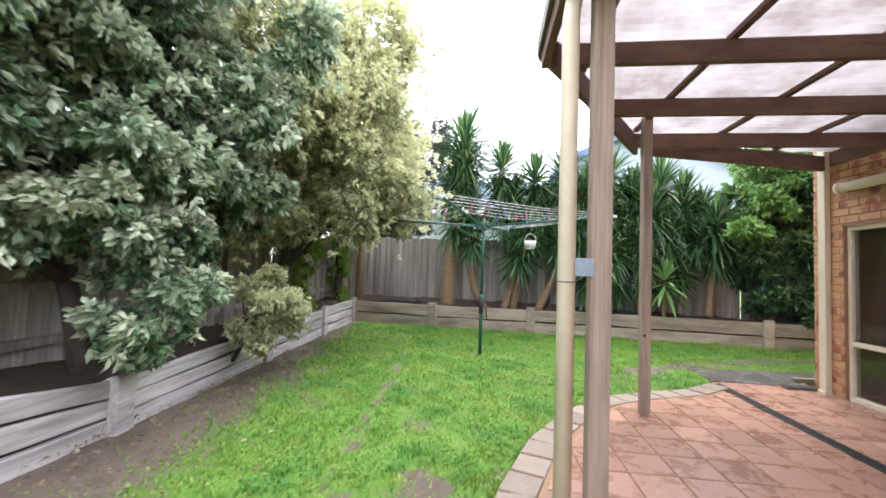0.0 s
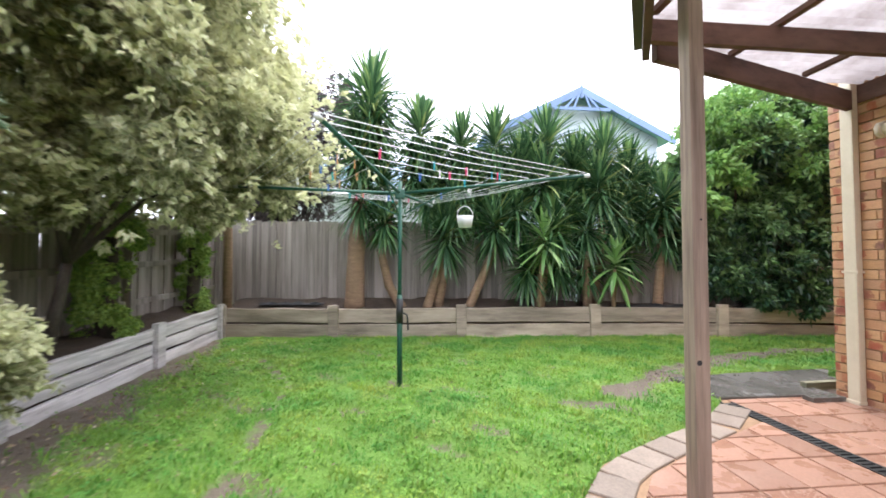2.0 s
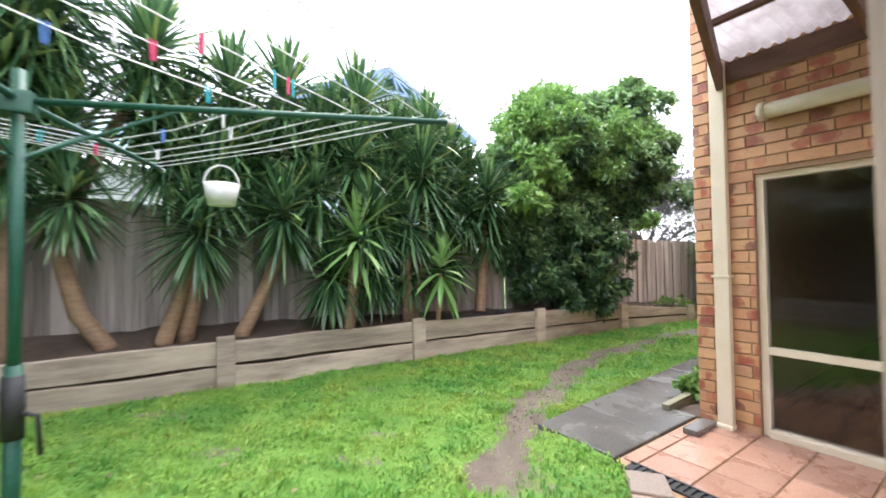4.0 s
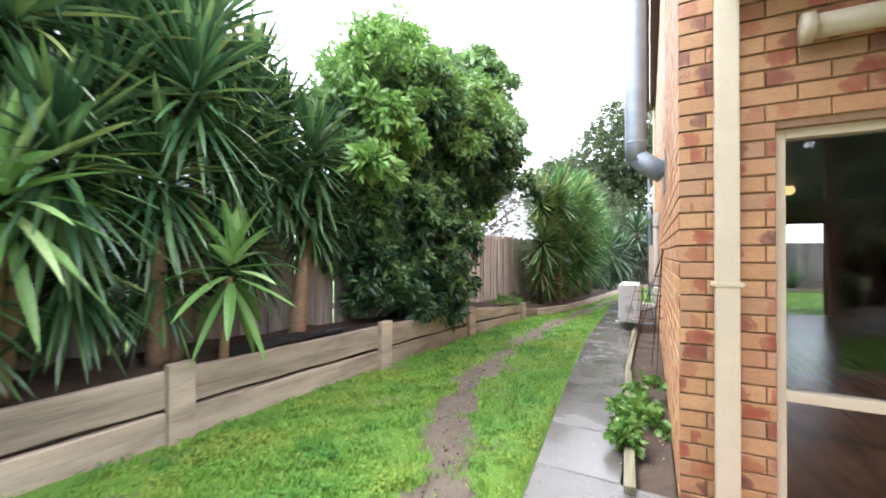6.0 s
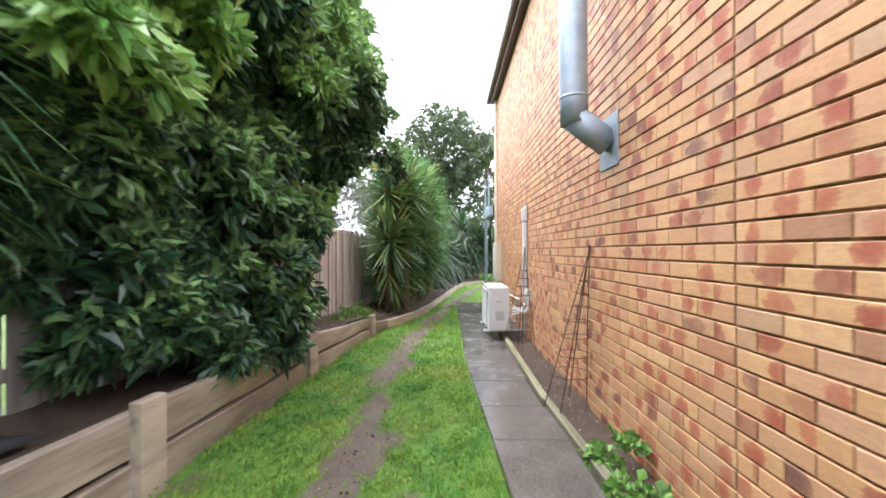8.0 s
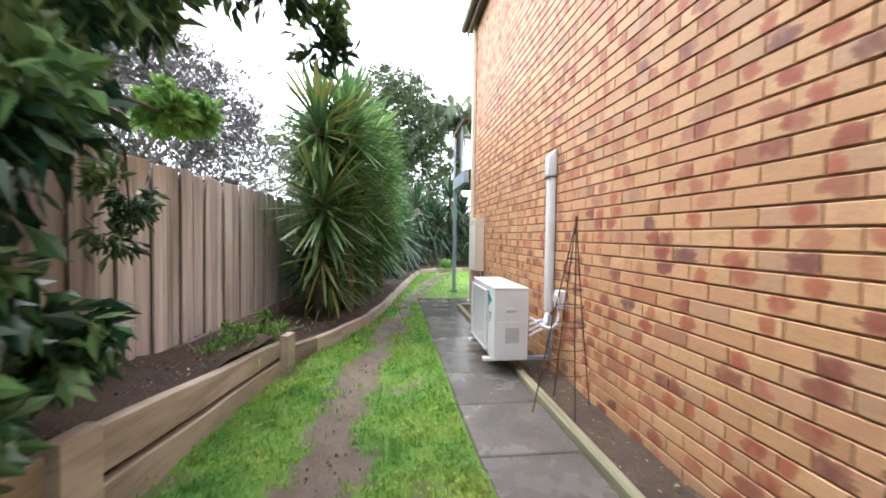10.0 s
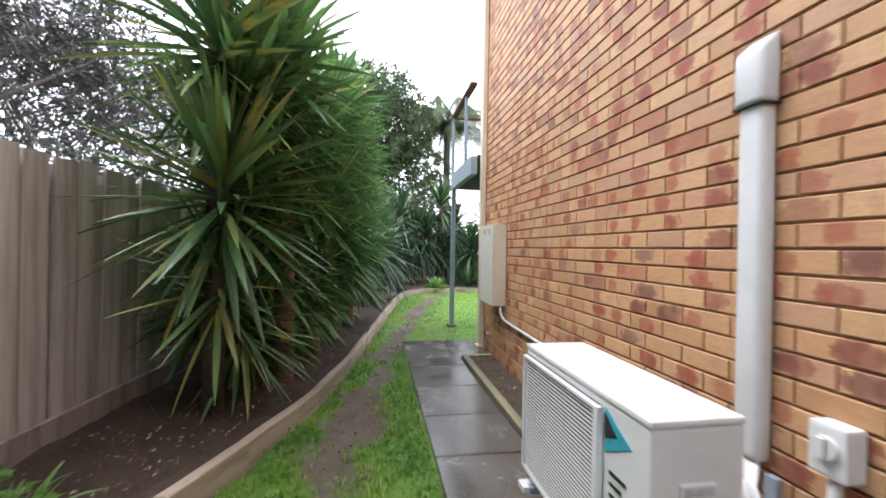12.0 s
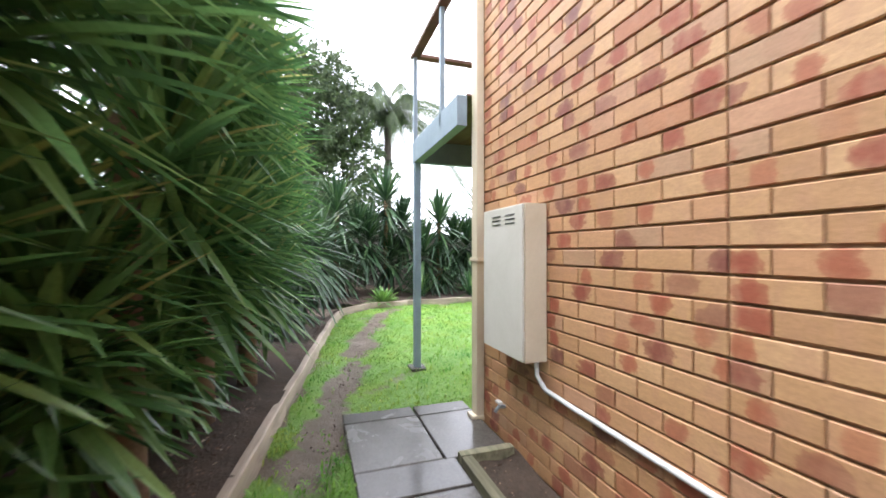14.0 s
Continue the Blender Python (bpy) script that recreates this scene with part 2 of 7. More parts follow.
PALE_BOX = surface("off_white_paint", (0.66, 0.63, 0.56), (0.76, 0.73, 0.67), 3, rough=(0.4, 0.55), bumps=0.02, vary=0.03, grit=0.06)
WHITE = surface("white_paint", (0.58, 0.585, 0.585), (0.66, 0.665, 0.665), 4, rough=(0.35, 0.5), bumps=0.02, vary=0.02, grit=0.05)
GALV = surface("galvanised_steel", (0.24, 0.29, 0.34), (0.36, 0.41, 0.46), 7, rough=(0.45, 0.65), bumps=0.05, metal=0.35, vary=0.05, grit=0.12)
BLUE_STEEL = surface("blue_grey_paint", (0.22, 0.29, 0.35), (0.31, 0.39, 0.45), 5, rough=(0.45, 0.6), bumps=0.04, vary=0.05, grit=0.12)
BROWN_METAL = surface("brown_fascia", (0.10, 0.075, 0.062), (0.16, 0.12, 0.10), 5, rough=(0.4, 0.6), bumps=0.06)
GREEN_STEEL = surface("green_enamel", (0.012, 0.075, 0.048), (0.02, 0.11, 0.07), 9, rough=(0.35, 0.55), bumps=0.08)
DARK_STEEL = surface("dark_wire", (0.03, 0.02, 0.016), (0.085, 0.045, 0.03), 20, rough=(0.6, 0.8), bumps=0.1)
BLACK = surface("black_plastic", (0.012, 0.012, 0.013), (0.03, 0.03, 0.032), 12, rough=(0.45, 0.7), bumps=0.1)
WIRE = surface("line_wire", (0.6, 0.62, 0.62), (0.75, 0.76, 0.76), 20, rough=(0.3, 0.5), bumps=0.0)
TILE = surface("terracotta_tile", (0.34, 0.17, 0.115), (0.50, 0.29, 0.21), 5, rough=(0.16, 0.48), bumps=0.12, vary=0.3)
BORDER = surface("border_paver", (0.23, 0.175, 0.14), (0.40, 0.315, 0.255), 8, rough=(0.35, 0.65), bumps=0.25, vary=0.3)
CONCRETE = surface("wet_concrete", (0.055, 0.049, 0.043), (0.175, 0.165, 0.152), 1.9, rough=(0.05, 0.36), bumps=0.12, vary=0.22)
SOIL = surface("garden_soil", (0.035, 0.024, 0.018), (0.12, 0.085, 0.062), 5, rough=(0.8, 0.95), bumps=0.9, dist=0.02, fine=45)
TRUNK = surface("yucca_bark", (0.17, 0.105, 0.065), (0.40, 0.265, 0.17), 7, (1, 1, 4), rough=(0.8, 0.95), bumps=0.7, dist=0.01)
TWIG = surface("grey_twig", (0.075, 0.07, 0.07), (0.17, 0.16, 0.16), 8, rough=(0.85, 0.95), bumps=0.1)
BARK = surface("dark_bark", (0.04, 0.032, 0.028), (0.13, 0.105, 0.09), 8, (1, 1, 0.4), rough=(0.85, 0.95), bumps=0.7, dist=0.01)
YUCCA_LEAF = leaf_material("yucca_leaf", [(0.0, (0.032, 0.085, 0.042)), (0.5, (0.08, 0.175, 0.072)), (0.85, (0.165, 0.29, 0.115)), (0.96, (0.25, 0.39, 0.12)), (1.0, (0.36, 0.29, 0.14))], 0.25, glow=0.24, spec=0.65)
YUCCA_SIDE = leaf_material("yucca_leaf_side", [(0.0, (0.06, 0.145, 0.055)), (0.5, (0.125, 0.26, 0.085)), (0.85, (0.21, 0.37, 0.12)), (0.96, (0.36, 0.42, 0.13)), (1.0, (0.45, 0.37, 0.17))], 0.27, glow=0.38, spec=0.6)
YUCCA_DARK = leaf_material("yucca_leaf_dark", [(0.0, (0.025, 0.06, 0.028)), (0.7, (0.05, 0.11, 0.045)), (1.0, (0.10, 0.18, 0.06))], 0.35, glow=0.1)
YUCCA_BRIGHT = leaf_material("yucca_leaf_young", [(0.0, (0.12, 0.26, 0.07)), (0.6, (0.22, 0.40, 0.12)), (1.0, (0.36, 0.50, 0.22))], 0.33, glow=0.2)
PITTO_LEAF = leaf_material("variegated_leaf", [(0.0, (0.04, 0.11, 0.045)), (0.5, (0.075, 0.17, 0.07)), (1.0, (0.13, 0.25, 0.10))], 0.3, edge=(0.50, 0.57, 0.40), glow=0.22, cut=(0.6, 1.0), fresh_lit=(0.66, 0.72, 0.52))
PITTO_PALE = leaf_material("pale_variegated_leaf", [(0.0, (0.16, 0.19, 0.075)), (0.5, (0.29, 0.31, 0.14)), (1.0, (0.42, 0.42, 0.23))], 0.45, edge=(0.70, 0.68, 0.46), glow=0.42, cut=(0.4, 0.9), fresh_lit=(0.76, 0.76, 0.46))
PITTO_GREEN = leaf_material("grey_green_leaf", [(0.0, (0.035, 0.095, 0.04)), (0.5, (0.07, 0.155, 0.065)), (1.0, (0.14, 0.24, 0.105))], 0.28, edge=(0.40, 0.48, 0.32), glow=0.22, cut=(0.6, 1.0), fresh_lit=(0.56, 0.64, 0.46))
BUSH_LEAF = leaf_material("glossy_leaf", [(0.0, (0.014, 0.05, 0.03)), (0.5, (0.027, 0.08, 0.042)), (0.85, (0.055, 0.135, 0.056)), (1.0, (0.11, 0.23, 0.075))], 0.32, glow=0.18, spec=0.45, fresh_lit=(0.24, 0.41, 0.15))
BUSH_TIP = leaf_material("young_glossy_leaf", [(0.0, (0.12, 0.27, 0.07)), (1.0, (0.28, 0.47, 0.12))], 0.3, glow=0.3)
CREEPER = leaf_material("creeper_leaf", [(0.0, (0.13, 0.26, 0.05)), (1.0, (0.42, 0.58, 0.13))], 0.5)
FAR_LEAF = leaf_material("far_tree_leaf", [(0.0, (0.035, 0.060, 0.026)), (1.0, (0.10, 0.14, 0.055))], 0.6)
GREY_LEAF = leaf_material("grey_tree_leaf", [(0.0, (0.05, 0.06, 0.05)), (1.0, (0.15, 0.155, 0.13))], 0.6)
PURPLE_LEAF = leaf_material("plum_leaf", [(0.0, (0.035, 0.022, 0.028)), (1.0, (0.11, 0.08, 0.088))], 0.6)
WEED_LEAF = leaf_material("weed_leaf", [(0.0, (0.09, 0.20, 0.045)), (0.6, (0.18, 0.36, 0.08)), (1.0, (0.32, 0.50, 0.15))], 0.4, glow=0.25)
GRASS = leaf_material("grass_blade", [(0.0, (0.12, 0.28, 0.042)), (0.5, (0.215, 0.43, 0.065)), (0.85, (0.32, 0.52, 0.09)), (1.0, (0.47, 0.52, 0.18))], 0.5, glow=0.45, patch=(0.50, 0.52, 0.12), deep=(0.11, 0.32, 0.06))
CLOVER = leaf_material("clover_leaf", [(0.0, (0.12, 0.30, 0.05)), (1.0, (0.25, 0.46, 0.08))], 0.55, glow=0.32, spec=0.25, patch=(0.46, 0.48, 0.11), deep=(0.09, 0.29, 0.065))
LITTER = leaf_material("dry_leaf", [(0.0, (0.09, 0.055, 0.035)), (0.5, (0.22, 0.14, 0.085)), (0.85, (0.36, 0.27, 0.18)), (1.0, (0.58, 0.52, 0.40))], 0.7, glow=0.05)


def ground_material():
    m, n, l, p = mat_base("lawn_ground")
    a = n.new("ShaderNodeAttribute")
    a.attribute_name = "bare"
    v = place(n, l)
    big, mid, fine = noisy(n, l, 1.3, 5, 0.6, v), noisy(n, l, 7, 5, 0.7, v), noisy(n, l, 70, 4, 0.7, v)
    turf = mixed(n, l, mid, (0.09, 0.20, 0.03), (0.20, 0.37, 0.06))
    turf = mixed(n, l, ramp(n, l, big, [(0.45, 0.0), (0.75, 0.6)]), turf, (0.22, 0.31, 0.06))
    mud = mixed(n, l, mid, (0.085, 0.064, 0.048), (0.27, 0.215, 0.17))
    s = n.new("ShaderNodeMath")
    s.operation = "ADD"
    l.new(a.outputs["Fac"], s.inputs[0])
    q = n.new("ShaderNodeMath")
    q.operation = "MULTIPLY_ADD"
    q.inputs[1].default_value, q.inputs[2].default_value = 0.7, -0.35
    l.new(mid, q.inputs[0])
    l.new(q.outputs[0], s.inputs[1])
    k = ramp(n, l, s.outputs[0], [(0.38, 0.0), (0.60, 1.0)])
    c = mixed(n, l, k, turf, mud)
    c = mixed(n, l, 0.5, c, ramp(n, l, fine, [(0.25, (0.45, 0.45, 0.45)), (0.65, (1, 1, 1))]), "MULTIPLY")
    l.new(c, p.inputs["Base Color"])
    wet = ramp(n, l, big, [(0.4, 0.45), (0.65, 0.9)])
    l.new(wet, p.inputs["Roughness"])
    p.inputs["Specular IOR Level"].default_value = 0.3
    bump(n, l, mixed(n, l, 0.5, fine, noisy(n, l, 18, 4, 0.6, v)), 1.0, 0.03, p)
    return m


LAWN = ground_material()


def glass_material(name, rough=0.0, tint=(0.93, 0.95, 0.95)):
    m, n, l, p = mat_base(name)
    p.inputs["Base Color"].default_value = (*tint, 1)
    p.inputs["Transmission Weight"].default_value = 1.0
    p.inputs["Roughness"].default_value = rough
    p.inputs["IOR"].default_value = 1.45
    return m


GLASS = glass_material("window_glass", tint=(0.80, 0.82, 0.82))
GLASS_DARK = glass_material("tinted_glass", tint=(0.42, 0.45, 0.46))


def sheet_material():
    m, n, l, p = mat_base("polycarbonate_sheet")
    v = place(n, l)
    d = noisy(n, l, 3.0, 5, 0.6, v)
    t = n.new("ShaderNodeBsdfTranslucent")
    c = ramp(n, l, d, [(0.3, (0.20, 0.17, 0.165)), (0.6, (0.36, 0.33, 0.33))])
    l.new(c, t.inputs["Color"])
    l.new(c, p.inputs["Base Color"])
    p.inputs["Roughness"].default_value = 0.35
    x = n.new("ShaderNodeMixShader")
    x.inputs[0].default_value = 0.72
    l.new(p.outputs[0], x.inputs[1])
    l.new(t.outputs[0], x.inputs[2])
    l.new(x.outputs[0], n["Material Output"].inputs["Surface"])
    return m


SHEET = sheet_material()

# ---- plan ----
WALL_Y, FACE_X, END_X, EAVE = 5.28, 3.86, 12.68, 4.95
BACK = [(-3.12, 8.90), (-1.24, 8.63), (0.85, 8.48), (3.06, 8.30), (5.13, 8.08), (7.13, 7.90), (9.14, 7.66)]
EDGE = [(9.17, 7.64), (9.65, 7.48), (10.15, 7.30), (10.95, 7.04), (11.87, 6.85), (13.2, 6.67), (15.0, 6.40), (16.8, 6.14), (17.8, 5.92), (18.5, 5.30), (18.8, 4.40), (18.95, 2.5), (18.95, -4.0)]
FENCE = [(-3.62, 9.75), (0.5, 9.35), (4.5, 8.82), (8.0, 8.42), (14.0, 7.95), (20.5, 7.6)]
TRACK = [(1.9, 5.62), (2.3, 5.85), (2.87, 6.22), (4.3, 6.80), (5.12, 7.04), (7.26, 7.13), (9.5, 6.95), (12.04, 6.52), (13.58, 6.22), (15.0, 5.95), (17.0, 5.45), (18.3, 4.9)]
WORN = [(-0.95, 1.0), (-0.97, 2.4), (-1.0, 3.5), (-1.15, 4.9), (-1.25, 6.2), (-1.9, 7.3)]
PATIO = [(0.05, -3.0), (0.05, 2.31), (0.34, 3.18), (0.72, 3.82), (1.13, 4.32), (1.65, 4.60), (2.2, 4.84), (2.71, 5.25), (2.73, 5.30), (3.87, 5.30), (3.87, -3.0)]


def along(line, x):
    return float(np.interp(x, [p[0] for p in line], [p[1] for p in line]))


def to_line(px, py, line):
    """Distance of points from a broken line."""
    best = np.full(px.shape, 1e9)
    for (ax, ay), (bx, by) in zip(line, line[1:]):
        dx, dy = bx - ax, by - ay
        t = np.clip(((px - ax) * dx + (py - ay) * dy) / (dx * dx + dy * dy), 0, 1)
        best = np.minimum(best, np.hypot(px - ax - t * dx, py - ay - t * dy))
    return best


def inside(px, py, poly):
    r = np.zeros(px.shape, dtype=bool)
    for (ax, ay), (bx, by) in zip(poly, poly[1:] + poly[:1]):
        hit = ((ay > py) != (by > py)) & (px < (bx - ax) * (py - ay) / (by - ay + 1e-12) + ax)
        r ^= hit
    return r


def lumps(px, py, s, seed=0.0):
    """Smooth uneven field from -1 to 1."""
    return (np.sin(px * s * 1.7 + 1.3 * np.sin(py * s * 1.1 + seed) + seed) + np.sin(py * s * 1.9 + 1.7 * np.sin(px * s * 0.8 + 2 * seed)) + np.sin((px + py) * s * 2.9 + seed * 3)) / 3


def bare_ground(px, py):
    """1 where the soil lies bare, 0 where the turf is thick."""
    e = lumps(px, py, 2.3, 1.0) * 0.12 + lumps(px, py, 6.1, 2.0) * 0.08 + lumps(px, py, 14.0, 4.0) * 0.07
    b = 1.05 - (to_line(px, py, TRACK) + e) / 0.26
    b = np.maximum(b, 0.98 - (to_line(px, py, WORN) + 1.4 * np.abs(e)) / 0.19)
    b = np.maximum(b, 1.1 - (px + 2.75 + 0.04 * py + e * 1.6) / np.clip(2.0 - 0.2 * py, 0.35, 2.4))
    b = np.maximum(b, 0.72 - (np.hypot((px - 1.6) / 2.1, (py - 5.35) / 0.8) + e * 1.5) / 0.52)
    b = np.maximum(b, 0.8 - (np.hypot((px + 0.35) / 0.9, (py - 2.3) / 1.1) + e * 1.5) / 0.6)
    b = np.maximum(b, 0.75 - (np.hypot((px + 0.15) / 1.0, (py - 6.0) / 1.0) + e) / 0.25)
    b = np.maximum(b, np.clip((lumps(px, py, 3.1, 5.0) - 0.42) * 3.0, 0, 0.5))
    edge_y = np.interp(px, [p[0] for p in EDGE[:9]], [p[1] for p in EDGE[:9]])
    b = np.where((px > 9.0) & (py > edge_y), 1.0, b)
    return np.clip(b, 0, 1)


# ---- ground: one sheet to the horizon, finer near the walk ----
def build_ground():
    xs = np.concatenate([[-900, -200, -60, -20, -8], np.arange(-4.0, 20.0, 0.09), [22, 30, 60, 200, 900]])
    ys = np.concatenate([[-900, -200, -60, -20, -8], np.arange(-3.2, 9.9, 0.09), [12, 20, 60, 200, 900]])
    gx, gy = np.meshgrid(xs, ys, indexing="ij")
    b = bare_ground(gx, gy)
    near = (np.abs(gx - 8) < 12.5) & (np.abs(gy - 3.3) < 7)
    b = np.where(near, b, 0.25)
    z = np.where(near, 0.012 * lumps(gx, gy, 1.4, 3.0) + 0.010 * lumps(gx, gy, 5.3, 4.0) - 0.035 * np.clip(b, 0, 1) - 0.004, -0.03)
    covered = inside(gx, gy, [(p[0] + 0.0, p[1]) for p in PATIO]) | ((gy < 6.1) & (gy > 5.2) & (gx > 2.8) & (gx < 13.0)) | ((gx > 3.8) & (gx < 12.8) & (gy < 5.4))
    z = np.where(covered, -0.08, z)
    nx, ny = len(xs), len(ys)
    i = (np.arange(nx - 1)[:, None] * ny + np.arange(ny - 1)[None, :]).ravel()
    faces = np.stack([i, i + ny, i + ny + 1, i + 1], 1)
    ob = fast_mesh("ground", np.stack([gx, gy, z], -1).reshape(-1, 3), [faces], LAWN, None, True, {"bare": b.ravel()})
    tagged(ob, "weedy green lawn with worn muddy tracks and bare soil", "lawn", kind="structure")


build_ground()


def soil_strip(name, front, back, label):
    """A bed of soil between two lines of (x, y, z), uneven on top."""
    m, k = 90, 9
    f = [np.interp(np.linspace(0, 1, m), np.linspace(0, 1, len(front)), [p[a] for p in front]) for a in range(3)]
    r = [np.interp(np.linspace(0, 1, m), np.linspace(0, 1, len(back)), [p[a] for p in back]) for a in range(3)]
    w = np.linspace(0, 1, k)[None, :]
    g = [f[a][:, None] * (1 - w) + r[a][:, None] * w for a in range(3)]
    g[2] = g[2] + 0.025 * lumps(g[0], g[1], 4.0, 1.0) + 0.015 * lumps(g[0], g[1], 11.0, 2.0)
    i = (np.arange(m - 1)[:, None] * k + np.arange(k - 1)[None, :]).ravel()
    ob = fast_mesh(name, np.stack(g, -1).reshape(-1, 3), [np.stack([i, i + k, i + k + 1, i + 1], 1)], SOIL, None, True)
    return tagged(ob, label, "soil", kind="structure")


soil_strip("garden_bed_back", [(p[0], p[1] + 0.05, 0.40 - 0.02 * max(0, p[0] - 5)) for p in BACK], [(p[0], along(FENCE, p[0]), 0.55 - 0.03 * max(0, p[0] - 2)) for p in BACK], "dark mulched soil in the raised back bed")
soil_strip("garden_bed_side", [(p[0], p[1] + 0.03, 0.10) for p in EDGE[:7]], [(p[0] + 0.2, along(FENCE, p[0]), 0.22) for p in EDGE[:7]], "dark mulched soil behind the low edging")
soil_strip("garden_bed_left", [(-2.78 - 0.04 * y, y, z) for y, z in ((-3, 0.54), (0, 0.54), (3, 0.30), (6, 0.39), (8.9, 0.44))], [(-3.7, y, z) for y, z in ((-3, 0.56), (0, 0.55), (3, 0.40), (6, 0.48), (9.6, 0.58))], "dark soil with dry leaves behind the sleepers")
soil_strip("garden_bed_house", [(x, y, -0.01) for x, y in ((3.8, 5.49), (6.3, 5.60), (12.2, 5.60))], [(x, 5.29, 0.01) for x in (3.9, 6.3, 12.2)], "narrow strip of dark soil against the brick wall")
soil_strip("garden_bed_far", [(18.95, y, 0.08) for y in (-4, 0, 3, 5.9)], [(21.5, y, 0.25) for y in (-4, 0, 3, 7.6)], "dark soil bed at the far end of the yard")


# ---- house: brick shell, rooms behind the glass ----
def build_house():
    t = 0.22
    long_wall = part("wall_north", box(FACE_X + t + 0.002, WALL_Y - t, -0.1, END_X - 0.011, WALL_Y - 0.011, EAVE), MORTAR)
    tagged(long_wall, "long tan brick side wall with raked joints", "wall", kind="structure")
    bm = bmesh.new()
    x0, x1 = FACE_X + 0.011, FACE_X + t
    for y0, y1, z0, z1 in ((4.88, WALL_Y - 0.011, -0.1, EAVE), (2.25, 4.88, 1.89, EAVE), (2.25, 4.88, -0.1, 0.0), (-4.0, 2.25, -0.1, EAVE)):
        add_box(bm, x0, y0, z0, x1, y1, z1)
    end_wall = part("wall_west", bm, MORTAR)
    tagged(end_wall, "tan brick end wall with a tall window", "wall", kind="structure")
    bm = bmesh.new()
    for y0, y1, z0, z1 in ((3.95, WALL_Y - t - 0.002, -0.1, EAVE), (2.1, 3.95, 2.0, EAVE), (-4.0, 2.1, -0.1, EAVE)):
        add_box(bm, END_X - t, y0, z0, END_X - 0.008, y1, z1)
    tagged(part("wall_east", bm, MORTAR), "far brick wall with a glazed opening", "wall", kind="structure")
    tagged(part("wall_south", box(FACE_X, -4.2, -0.1, END_X, -4.0, EAVE), MORTAR), "brick wall on the hidden side", "wall", kind="structure")
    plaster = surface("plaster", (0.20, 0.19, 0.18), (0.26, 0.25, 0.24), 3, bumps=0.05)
    timber = wood_material("floor_timber", (0.10, 0.05, 0.025), (0.26, 0.14, 0.07), (1.5, 14, 14), rough=0.25)
    tagged(part("floor", box(x1, -4.0, -0.1, END_X - t, WALL_Y - t, 0.015), timber), "polished brown timber floor indoors", "floor", kind="structure")
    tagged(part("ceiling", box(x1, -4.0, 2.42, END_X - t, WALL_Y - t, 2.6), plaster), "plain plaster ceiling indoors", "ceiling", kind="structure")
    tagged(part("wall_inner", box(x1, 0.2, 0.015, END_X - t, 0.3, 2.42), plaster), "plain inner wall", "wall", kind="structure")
    # roof with boxed eave and gutter
    bm = bmesh.new()
    add_box(bm, FACE_X - 0.3, -4.4, EAVE + 0.02, END_X + 0.25, WALL_Y + 0.10, EAVE + 0.10)
    add_box(bm, FACE_X - 0.3, WALL_Y + 0.10, EAVE - 0.06, END_X + 0.25, WALL_Y + 0.13, EAVE + 0.14, 0.004)
    tagged(part("roof", bm, BROWN_METAL), "brown fascia and eave of the upper storey", "roof", kind="structure")
    bm = bmesh.new()
    prof = [(0.0, 0.0), (0.0, -0.09), (0.015, -0.105), (0.075, -0.105), (0.10, -0.08), (0.10, 0.0), (0.092, 0.008), (0.085, 0.0)]
    rings = []
    for x in (FACE_X - 0.3, END_X + 0.25):
        rings.append([bm.verts.new((x, WALL_Y + 0.135 + a, EAVE + 0.12 + b)) for a, b in prof])
    for k in range(len(prof) - 1):
        bm.faces.new((rings[0][k], rings[1][k], rings[1][k + 1], rings[0][k + 1]))
    tagged(part("gutter", bm, BROWN_METAL), "brown metal gutter along the eave", "gutter")


build_house()


